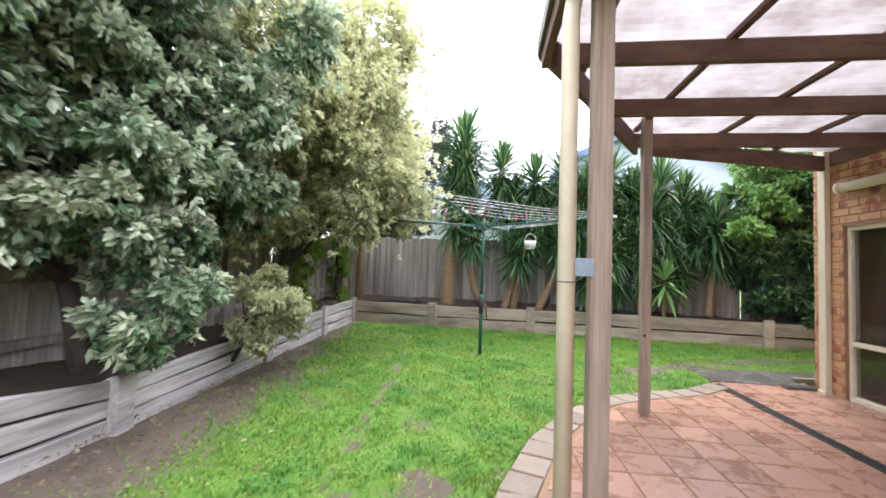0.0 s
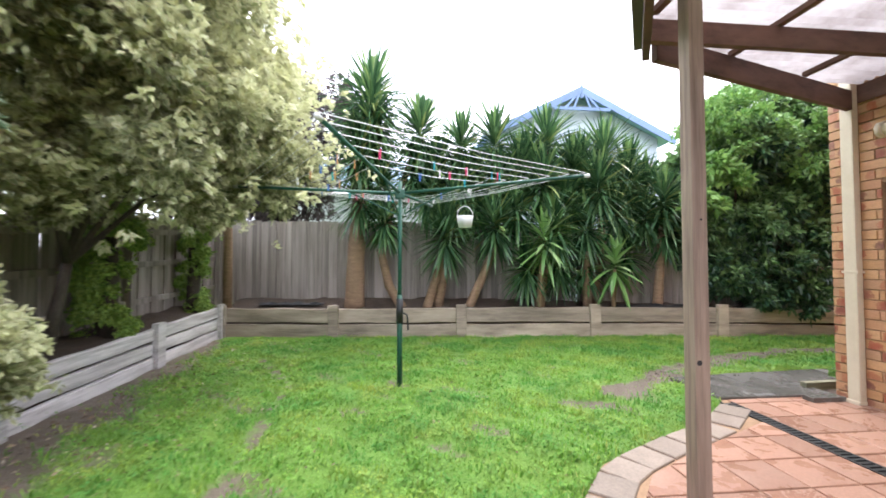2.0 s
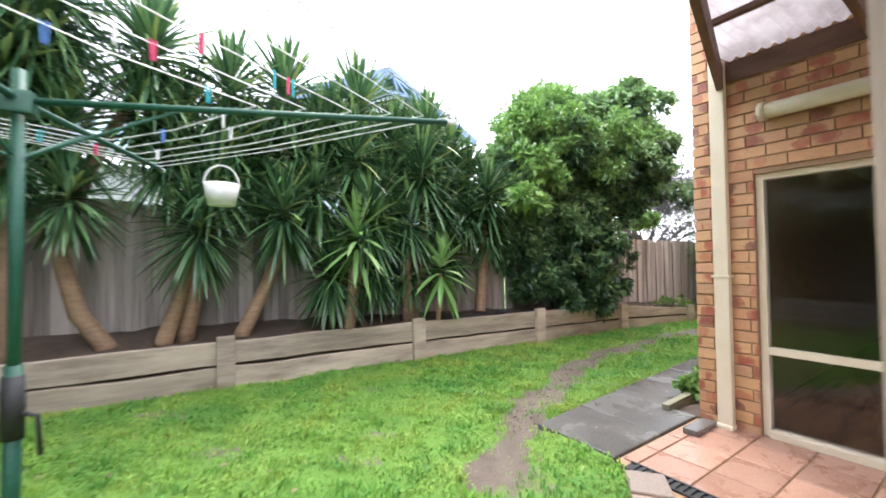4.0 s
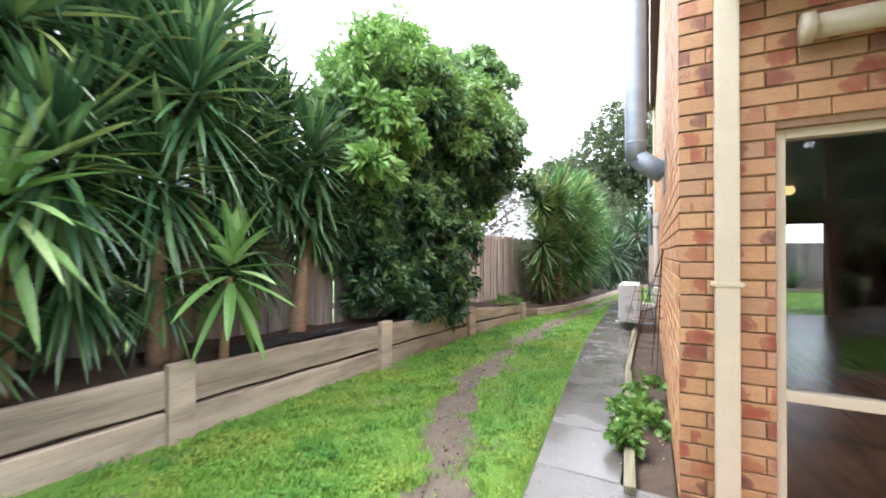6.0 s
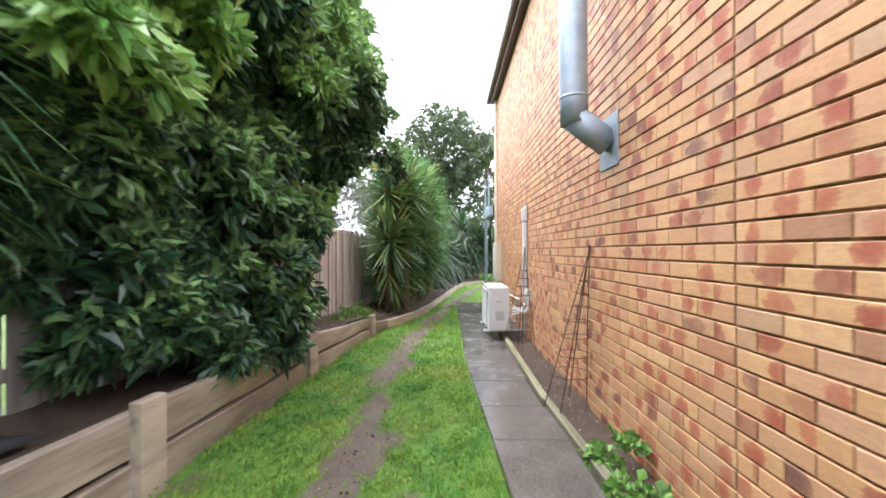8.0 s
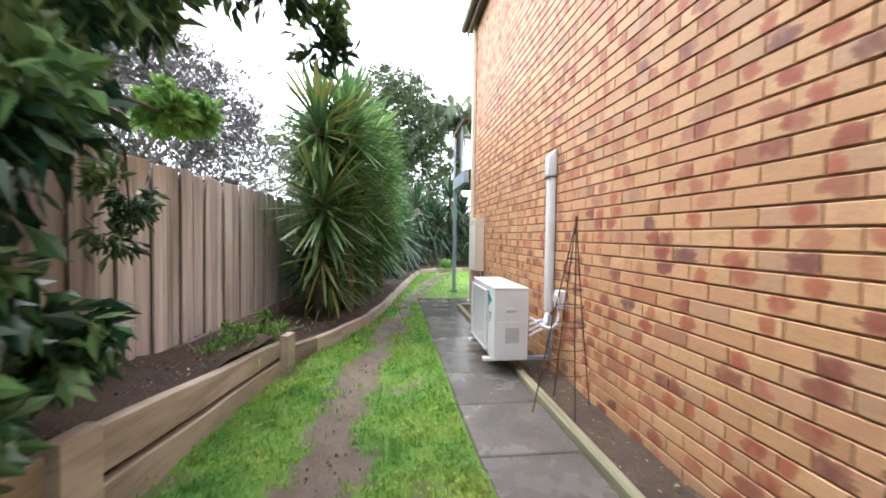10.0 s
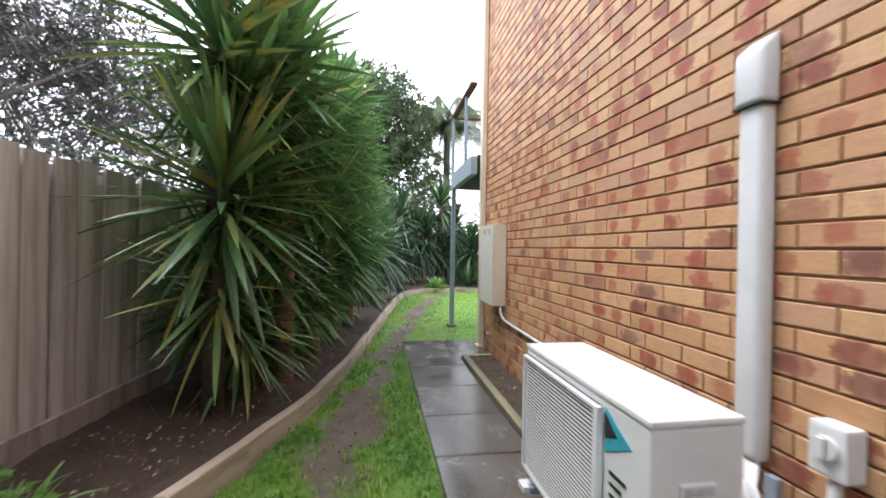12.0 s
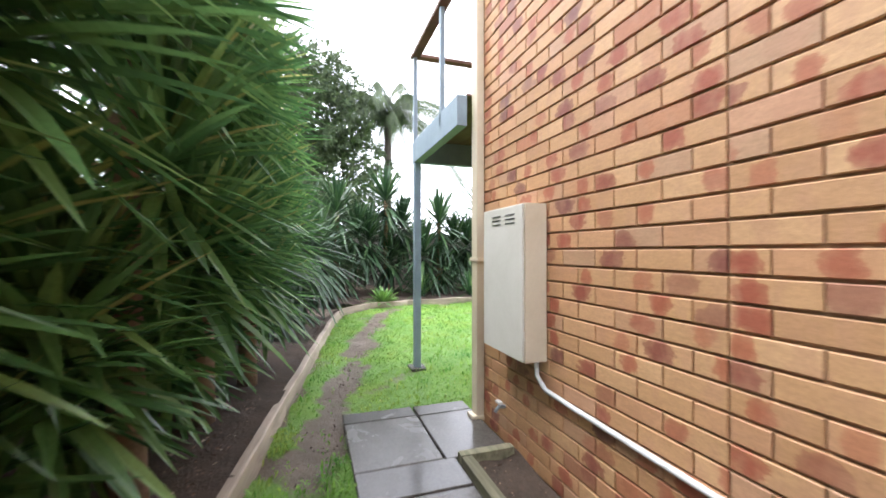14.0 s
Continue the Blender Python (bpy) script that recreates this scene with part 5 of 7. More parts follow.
    # trees beyond the fences
    far = [("tree", "rounded olive-green tree beyond the yard", 31, 6.5, 9.0, [(31, 6.8, 8.2, 3.4, 3.2, 2.8), (32, 8.5, 6.2, 2.8, 2.8, 2.2), (31, 5, 5.2, 2.4, 2.4, 2.2)], FAR_LEAF, 0.28, 3600, 0.5),
           ("tree", "rounded olive-green tree beyond the yard", 27, 10.5, 6.0, [(27, 10.5, 5.0, 2.6, 2.6, 2.0), (25, 9.6, 3.6, 2.0, 1.8, 1.6), (28, 8.4, 3.6, 2.2, 1.8, 1.8)], FAR_LEAF, 0.24, 2600, 0.5),
           ("tree", "sparse grey-green tree behind the fence", 15, 12, 5.0, [(15, 12, 4.0, 2.2, 1.8, 1.6), (12.5, 11.0, 3.2, 1.6, 1.3, 1.1), (17.5, 11.5, 3.6, 1.8, 1.6, 1.4), (19.5, 10.5, 3.0, 1.6, 1.4, 1.4), (10.5, 10.6, 2.8, 1.1, 0.8, 0.8)], GREY_LEAF, 0.07, 2800, 0.15),
           ("tree", "thin grey-green tree behind the fence", 10, 10.6, 3.8, [(9.6, 10.4, 3.3, 1.2, 1.0, 1.0), (11.5, 10.6, 3.8, 1.2, 1.0, 1.0), (14.0, 10.2, 3.4, 1.4, 1.0, 1.2), (9.2, 10.0, 2.1, 1.0, 0.5, 0.6), (10.8, 10.0, 2.0, 1.0, 0.5, 0.5), (12.6, 10.0, 2.0, 1.1, 0.5, 0.4), (14.6, 9.8, 2.0, 1.1, 0.5, 0.4)], GREY_LEAF, 0.08, 1500, 0.3),
           ("tree", "dark plum-coloured tree behind the fence", -2.6, 11.4, 4.0, [(-2.9, 11.3, 3.6, 1.3, 1.0, 1.2), (-1.9, 11.2, 4.6, 0.9, 0.8, 0.9), (-3.9, 11.0, 3.0, 1.2, 0.9, 0.9), (-4.4, 10.7, 2.3, 1.0, 0.6, 0.8), (-3.2, 10.8, 2.4, 1.0, 0.6, 0.7), (-2.2, 11.0, 2.9, 0.7, 0.5, 0.8), (-4.6, 10.4, 3.6, 1.0, 0.8, 0.9)], PURPLE_LEAF, 0.075, 13000, 0.3)]
    for name, label, x, y, h, bl, mat, size, n, shell in far:
        t = thing(name, label, "tree", x, y, 0)
        o5 = Vector((x, y, 0))
        limbs((0, 0, 0), rel(bl, o5), 0.16 if x > 20 else 0.09, BARK, t, rng, 26 if 9 < x < 20 else 12)
        foliage("crown", rel(bl, o5), n, 8, size, mat, t, rng, 0.4, shell)
        if mat is GREY_LEAF:
            foliage("twiggy_growth", rel(bl, o5), 1200, 6, 0.25, TWIG, t, rng, 0.018, 0.1, 0.0)
    hedge = thing("hedge", "dark leafy thicket beyond the far fence", "hedge", 23, 6, 0)
    o6 = Vector((23, 6, 0))
    bl = [(22.6, 3.9, 1.6, 0.8, 0.9, 1.0), (23.0, 5.3, 2.0, 1.0, 1.2, 1.3), (22.8, 7.0, 2.2, 1.0, 1.3, 1.4), (23.0, 9.0, 2.4, 1.2, 1.5, 1.6), (22.4, 1.0, 1.0, 0.7, 1.2, 0.7)]
    limbs((0, 0, 0), rel(bl, o6), 0.12, BARK, hedge, rng, 8)
    foliage("crown", rel(bl, o6), 5200, 8, 0.13, FAR_LEAF, hedge, rng, 0.4, 0.5)
    # palm
    t = thing("palm_tree", "tall palm with drooping grey-green fronds", "palm", 31, 2.6, 0)
    part("trunk", tube([(0, 0, 0), (0.2, 0, 4), (0, 0, 8.6)], [0.28, 0.22, 0.18], 12), BARK, t, smooth=True)
    for k in range(22):
        a = k * 2.39996
        e = radians(75 - 95 * k / 22)
        pts = []
        for s in range(9):
            u = s / 8 * 4.4
            pts.append(Vector((math.cos(a) * math.cos(e) * u, math.sin(a) * math.cos(e) * u, 8.6 + math.sin(e) * u - 0.16 * u * u)))
        bm = tube(pts, [0.035 - 0.003 * s for s in range(9)], 5)
        frond = part("frond", bm, FAR_LEAF, t)
        cs, ds = [], []
        for p, q in zip(pts, pts[1:]):
            ax = (q - p).normalized()
            sd = ax.cross(Vector((0, 0, 1))).normalized()
            for i in range(9):
                for sg in (-1, 1):
                    cs.append(p.lerp(q, i / 9))
                    ds.append((sd * sg * 0.6 + ax * 0.35 - Vector((0, 0, 0.8))).normalized())
        nl = len(cs)
        v, f = sword_arrays(np.array(cs), np.array(ds), rng.uniform(0.6, 0.95, nl), np.full(nl, 0.016), np.full(nl, 0.3), rng)
        fast_mesh("frond_blade", v, [f], FAR_LEAF, frond)


grow_trees()

# ---- clothes hoist ----
def build_hoist():
    cx, cy, hub = -0.13, 6.0, 1.93
    h = thing("clothes_hoist", "green rotary clothes hoist with four arms and white lines", "clothes hoist", cx, cy, 0)
    part("post", tube([(0, 0, -0.05), (0, 0, 0.9)], 0.027, 16), GREEN_STEEL, h, smooth=True)
    part("mast", tube([(0, 0, 0.7), (0, 0, hub + 0.12)], 0.021, 16), GREEN_STEEL, h, smooth=True)
    part("winder", tube([(0, 0, 0.62), (0, 0, 0.86)], [0.036, 0.034], 16), BLACK, h, "black winding sleeve", True)
    part("handle", tube([(0.03, -0.02, 0.72), (0.075, -0.03, 0.70), (0.085, -0.03, 0.55)], 0.009, 8), BLACK, h, "black crank handle", True)
    part("hub", box(-0.05, -0.05, hub - 0.06, 0.05, 0.05, hub + 0.03, 0.012), GREEN_STEEL, h)
    d0 = Vector((1.76, -0.43, 0)).normalized()
    dirs = [Matrix.Rotation(radians(90 * k), 3, "Z") @ d0 for k in range(4)]
    length = 1.83
    for d in dirs:
        arm = part("arm", tube([d * 0.04 + Vector((0, 0, hub)), d * length + Vector((0, 0, hub + 0.12))], 0.015, 10), GREEN_STEEL, h, smooth=True)
        part("tip", tube([d * (length - 0.03) + Vector((0, 0, hub + 0.117)), d * (length + 0.02) + Vector((0, 0, hub + 0.121))], 0.018, 10), WHITE, arm, "white end cap", True)
        part("brace", tube([d * 0.55 + Vector((0, 0, hub + 0.03)), d * 0.03 + Vector((0, 0, hub - 0.22))], 0.007, 8), GREEN_STEEL, h)
    for ring in (0.46, 0.58, 0.70, 0.81, 0.91, 0.99):
        for k in range(4):
            a, b = dirs[k] * length * ring, dirs[(k + 1) % 4] * length * ring
            z = hub + 0.03 + 0.12 * ring
            mid = (a + b) / 2
            part("line", tube([a + Vector((0, 0, z)), mid + Vector((0, 0, z - 0.025)), b + Vector((0, 0, z))], 0.0028, 5), WIRE, h)
    # pegs on the lines
    cols = [("pink", (0.65, 0.06, 0.16)), ("teal", (0.02, 0.40, 0.42)), ("blue", (0.08, 0.20, 0.55)), ("white", (0.75, 0.75, 0.75)), ("orange", (0.6, 0.32, 0.12))]
    rnd = random.Random(3)
    for name, c in cols:
        m = surface("peg_" + name, tuple(x * 0.85 for x in c), c, 8, bumps=0.02)
        first = None
        for i in range(7):
            k, ring, t = rnd.randrange(4), rnd.choice((0.46, 0.58, 0.70)), rnd.uniform(0.1, 0.9)
            p = (dirs[k] * (1 - t) + dirs[(k + 1) % 4] * t) * length * ring
            z = hub + 0.03 + 0.12 * ring - 0.1 * t * (1 - t)
            at = pose(cx + p.x, cy + p.y, z - 0.02, 0, 0, rnd.uniform(0, 180))
            if first is None:
                first = thing("clothes_peg", name + " plastic clothes peg clipped on a line", "peg", group="pegs on the hoist")
                for s in (-1, 1):
                    part("jaw", board((s * 0.004, 0, -0.035), (s * 0.008, 0, 0.035), 0.010, 0.006, 0.001, up=(1, 0, 0)), m, first)
                first.matrix_world = at
            else:
                copy_thing(first, at)
    b = thing("peg_basket", "small white peg basket hanging from the hoist", "basket", 0.62, 6.55, 1.70)
    bm = bmesh.new()
    bmesh.ops.create_cone(bm, segments=20, radius1=0.075, radius2=0.10, depth=0.13, cap_ends=False)
    bmesh.ops.solidify(bm, geom=bm.faces[:], thickness=0.004)
    part("bowl", bm, WHITE, b, smooth=True)
    part("base", tube([(0, 0, -0.066), (0, 0, -0.060)], 0.075, 20), WHITE, b)
    part("handle", tube([(0.095 * math.cos(a), 0, 0.06 + 0.12 * math.sin(a)) for a in [math.pi * i / 12 for i in range(13)]], 0.005, 6), WHITE, b)


build_hoist()


# ---- fittings on the house ----
def build_fittings():
    # flue
    f = thing("flue_pipe", "galvanised round flue with an angled elbow and wall plate", "flue", 5.92, WALL_Y, 0)
    part("wall_plate", box(-0.16, 0.001, 1.90, 0.16, 0.010, 2.28, 0.003), GALV, f)
    part("elbow", tube([(0, 0.008, 2.08), (0, 0.13, 2.17), (0, 0.26, 2.27)], 0.098, 24), GALV, f, smooth=True)
    part("pipe", tube([(0, 0.255, 2.22), (0, 0.262, 2.4), (0, 0.262, 5.9)], [0.098, 0.10, 0.10], 24), GALV, f, smooth=True)
    part("seam", tube([(0, 0.262, 2.40), (0, 0.262, 2.42)], 0.103, 24), GALV, f, smooth=True)
    # downpipes
    d = thing("downpipe", "flat cream downpipe on the brick corner", "downpipe", FACE_X, 5.08, 0)
    part("pipe", box(-0.068, -0.05, 0.01, -0.004, 0.05, EAVE, 0.012), CREAM, d)
    part("shoe", box(-0.085, -0.055, 0.0, -0.002, 0.055, 0.035, 0.010), CREAM, d)
    part("strap", box(-0.074, -0.064, 1.13, -0.001, 0.064, 1.15, 0.003), CREAM, d)
    part("strap", box(-0.074, -0.064, 3.0, -0.001, 0.064, 3.02, 0.003), CREAM, d)
    e = thing("downpipe", "flat cream downpipe at the far corner of the brick wall", "downpipe", END_X - 0.05, WALL_Y, 0)
    part("pipe", box(-0.05, 0.004, 0.02, 0.05, 0.064, EAVE, 0.012), CREAM, e)
    part("strap", box(-0.075, 0.002, 1.16, 0.075, 0.070, 1.19, 0.003), CREAM, e)
    part("shoe", box(-0.055, 0.003, 0.0, 0.055, 0.10, 0.04, 0.01), CREAM, e)
    # roller pipe above the window
    r = thing("blind_housing", "cream round roller blind housing above the window", "awning", FACE_X - 0.085, 3.55, 2.30)
    part("tube", tube([(0, -1.25, 0), (0, 1.22, 0)], 0.052, 24), CREAM, r, smooth=True)
    part("cap", tube([(0, 1.22, 0), (0, 1.26, 0)], 0.066, 24), CREAM, r, "cream round end cap", True)
    part("bracket", box(-0.01, 1.10, -0.03, 0.085, 1.14, 0.03, 0.003), BROWN_METAL, r)
    # meter box
    m = thing("meter_box", "off-white metal meter box with vents, on the brick wall", "meter box", 12.02, WALL_Y, 0.64)
    part("body", box(-0.25, 0.002, 0.0, 0.25, 0.135, 0.855, 0.006), CREAM, m)
    door = part("door", box(-0.245, 0.137, 0.005, 0.245, 0.150, 0.85, 0.005), PALE_BOX, m, "off-white door")
    for k in range(3):
        for x in (-0.11, 0.06):
            part("vent", box(x - 0.055, 0.149, 0.75 + 0.024 * k, x + 0.055, 0.153, 0.756 + 0.024 * k), BLACK, door, "dark vent slot")
    for z in (0.12, 0.72):
        part("hinge", tube([(-0.247, 0.143, z), (-0.247, 0.143, z + 0.05)], 0.006, 8), PALE_BOX, m)
    c = thing("conduit", "white pipe running along the brick wall below the box", "pipe", 0, WALL_Y, 0)
    part("pipe", tube([(11.80, 0.05, 0.66), (11.80, 0.045, 0.56), (11.74, 0.03, 0.50), (11.5, 0.02, 0.485), (10.6, 0.02, 0.47), (9.62, 0.02, 0.50)], 0.013, 10), WHITE, c, smooth=True)
    tap = thing("garden_tap", "small brass and white garden tap low on the wall", "tap", 12.26, WALL_Y, 0.10)
    part("pipe", tube([(0, 0.0, 0.12), (0, 0.05, 0.12), (0, 0.075, 0.09)], 0.012, 10), GALV, tap, smooth=True)
    part("handle", box(-0.03, 0.03, 0.145, 0.03, 0.06, 0.16, 0.004), WHITE, tap)
    part("stem", tube([(0, 0.045, 0.12), (0, 0.045, 0.15)], 0.008, 8), GALV, tap)
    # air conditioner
    GRILLE_SHADE = surface("grille_shadow_grey", (0.02, 0.021, 0.022), (0.045, 0.047, 0.05), 10, bumps=0.0)
    a = thing("air_conditioner", "white outdoor air conditioning unit on wall brackets", "air conditioner", 8.76, 5.58, 0.15)
    a.matrix_world = pose(8.76, 5.58, 0.15) @ Matrix.Diagonal((1.12, 1, 1, 1))
    part("case", box(0.0, 0.0, 0.0, 0.80, 0.295, 0.595, 0.012), WHITE, a)
    part("lid", box(-0.003, -0.003, 0.596, 0.803, 0.299, 0.618, 0.009), WHITE, a)
    # solid plate; its dark colour stands in for shade behind the slats
    grille = part("grille", box(0.21, 0.2955, 0.03, 0.78, 0.304, 0.57), GRILLE_SHADE, a, "white slatted fan grille over a plate coloured dark as shade")
    for x0, z0, x1, z1 in ((0.20, 0.03, 0.222, 0.57), (0.768, 0.03, 0.785, 0.57), (0.222, 0.03, 0.768, 0.046), (0.222, 0.556, 0.768, 0.57)):
        part("frame", box(x0, 0.297, z0, x1, 0.322, z1, 0.003), WHITE, grille)
    for k in range(32):
        z = 0.056 + k * 0.0156
        part("slat", box(0.219, 0.311, z, 0.771, 0.315, z + 0.006), WHITE, grille)
    blue = surface("badge_blue", (0.03, 0.32, 0.42), (0.05, 0.42, 0.52), 8, bumps=0.0)
    for name, mat, pts, y in (("badge", blue, ((0.19, 0.575), (0.07, 0.50), (0.19, 0.43)), 0.2985), ("badge_corner", BLACK, ((0.19, 0.56), (0.128, 0.505), (0.19, 0.475)), 0.3000)):
        bm = bmesh.new()
        lo = [bm.verts.new((x, y - 0.003, z)) for x, z in pts]
        hi = [bm.verts.new((x, y, z)) for x, z in pts]
        bm.faces.new(lo)
        bm.faces.new(hi[::-1])
        for k in range(3):
            bm.faces.new((lo[k], lo[(k + 1) % 3], hi[(k + 1) % 3], hi[k]))
        part(name, bm, mat, a, "blue triangular badge" if mat is blue else "dark triangle in the badge")
    for k in range(3):
        part("mark", box(0.09 + 0.02 * k, 0.2965, 0.375 - 0.035 * k, 0.165, 0.2995, 0.386 - 0.035 * k), BLACK, a, "dark small marking")
    grey = surface("sticker_grey", (0.42, 0.42, 0.42), (0.55, 0.55, 0.55), 20, bumps=0.0)
    recess = part("recess", box(-0.006, 0.095, 0.40, 0.001, 0.205, 0.44, 0.002), WHITE, a)
    part("hollow", box(-0.0075, 0.102, 0.407, -0.005, 0.198, 0.433), grey, recess, "grey hand recess")
    part("sticker", box(-0.0085, 0.08, 0.15, -0.0055, 0.20, 0.28), grey, a, "grey rating sticker")
    part("side_panel", box(-0.006, 0.02, 0.03, -0.0005, 0.27, 0.33, 0.002), WHITE, a)
    for x in (0.09, 0.66):
        bkt = part("bracket", box(x, -0.25, -0.032, x + 0.035, 0.33, -0.002, 0.003), GALV, a, "galvanised bracket arm")
        part("upright", box(x, -0.255, -0.40 + 0.37, x + 0.035, -0.225, 0.36, 0.003), GALV, bkt)
    for x in (0.08, 0.67):
        part("foot", box(x, 0.27, -0.03, x + 0.06, 0.36, -0.004, 0.003), WHITE, a)
    k = thing("pipe_cover", "white plastic pipe duct with rounded cap on the brick wall", "duct", 8.98, WALL_Y, 0)
    part("duct", box(-0.045, 0.002, 0.52, 0.045, 0.068, 1.80, 0.024), WHITE, k, smooth=True)
    bm = box(-0.054, 0.002, 1.74, 0.054, 0.080, 1.94, 0.022)
    for q in bm.verts:
        if q.co.z > 1.84:
            q.co.z += 0.05 - 0.9 * max(0.0, q.co.y - 0.01)
    part("cap", bm, WHITE, k, "white sloping end cap", True)
    part("joint", box(-0.0565, 0.002, 1.735, 0.0565, 0.0825, 1.741, 0.001), BLACK, k, "thin dark joint line")
    for j in range(3):
        part("hose", tube([(-0.02 + 0.02 * j, 0.035, 0.56), (-0.04 + 0.02 * j, 0.07, 0.44), (-0.16 + 0.03 * j, 0.16, 0.40 + 0.03 * j), (-0.20, 0.24, 0.38 + 0.04 * j), (-0.235, 0.29, 0.36 + 0.05 * j)], 0.014, 8), WHITE, k, "white wrapped hose", True)
    s = thing("isolator_switch", "white isolator switch box beside the duct", "switch", 8.72, WALL_Y, 0.60)
    part("box", box(-0.05, 0.002, 0.0, 0.05, 0.075, 0.15, 0.012), WHITE, s)
    part("dial", tube([(0, 0.074, 0.085), (0, 0.088, 0.085)], 0.034, 20), WHITE, s)
    part("knob", box(-0.010, 0.088, 0.055, 0.010, 0.102, 0.115, 0.004), WHITE, s)
    part("lead", tube([(0, 0.04, 0.0), (0.0, 0.042, -0.06), (0.005, 0.05, -0.12), (0.02, 0.075, -0.165), (0.05, 0.11, -0.185), (0.09, 0.15, -0.175), (0.13, 0.2, -0.14), (0.16, 0.25, -0.11)], 0.017, 10), WHITE, s, "white flexible lead", True)
    # wire obelisks leaning on the wall
    for x, y, top, feet in ((6.30, WALL_Y + 0.17, (0.0, -0.155, 1.31), ((-0.24, 0.16), (0.0, 0.22), (0.22, -0.05), (-0.08, -0.10))),
                            (8.12, WALL_Y + 0.20, (0.0, 0.0, 1.31), ((-0.22, 0.08), (-0.05, 0.30), (0.17, 0.06), (0.02, -0.14)))):
        o = thing("wire_trellis", "thin rusty wire obelisk standing against the brick wall", "trellis", x, y, 0.0, group="wire obelisks")
        top = Vector(top)
        legs = [Vector((p[0], p[1], 0.02)) for p in feet]
        for p in legs:
            part("wire", tube([p, p.lerp(top, 0.5) + Vector((0.006, 0.004, 0)), top], 0.0045, 6), DARK_STEEL, o)
        for t in (0.22, 0.34, 0.45, 0.55, 0.64, 0.72, 0.80):
            mid = sum((p.lerp(top, t) for p in legs), Vector()) / 4
            r = sum((p.lerp(top, t) - mid).length for p in legs) / 4
            part("ring", tube([mid + Vector((r * math.cos(a), r * math.sin(a), 0.004 * math.sin(a + t * 9))) for a in [2 * math.pi * q / 18 for q in range(19)]], 0.003, 5), DARK_STEEL, o)
        part("tip", tube([top - Vector((0, 0, 0.03)), top + Vector((0, 0, 0.035))], 0.009, 8), DARK_STEEL, o)


build_fittings()


# ---- deck at the far corner ----
def build_deck():
    d = thing("deck", "blue-grey steel deck with posts and a timber top rail", "deck", 0, 0, 0)
    part("beam", box(END_X + 0.0, 5.38, 2.18, 14.06, 5.46, 2.41, 0.004), BLUE_STEEL, d)
    part("beam", box(13.98, 1.0, 2.18, 14.06, 5.378, 2.41, 0.004), BLUE_STEEL, d)
    for k in range(30):
        part("deck_board", box(END_X + 0.01, 1.0 + k * 0.146, 2.412, 14.04, 1.14 + k * 0.146, 2.432, 0.002), BEAM_WOOD, d)
    for y in (5.42, 1.1):
        post = part("post", box(13.98, y - 0.035, 0.0, 14.05, y + 0.035, 2.18, 0.006), BLUE_STEEL, d)
        part("foot_plate", box(13.92, y - 0.08, -0.01, 14.11, y + 0.08, 0.015, 0.004), CONCRETE, post)
    for x, y in ((14.02, 5.44), (13.1, 5.44), (14.02, 4.4), (14.02, 3.3), (14.02, 2.2), (14.02, 1.1)):
        part("rail_post", box(x - 0.02, y - 0.02, 2.30, x + 0.02, y + 0.02, 3.31, 0.004), BLUE_STEEL, d)
    part("top_rail", box(END_X, 5.39, 3.31, 14.07, 5.48, 3.345, 0.004), BEAM_WOOD, d, "brown timber top rail")
    part("top_rail", box(13.98, 1.0, 3.31, 14.07, 5.388, 3.345, 0.004), BEAM_WOOD, d, "brown timber top rail")
    for z in (2.52, 2.65, 2.78, 2.91, 3.04):
        part("wire", tube([(14.02, 1.1, z), (14.02, 5.44, z)], 0.003, 5), GALV, d)


build_deck()


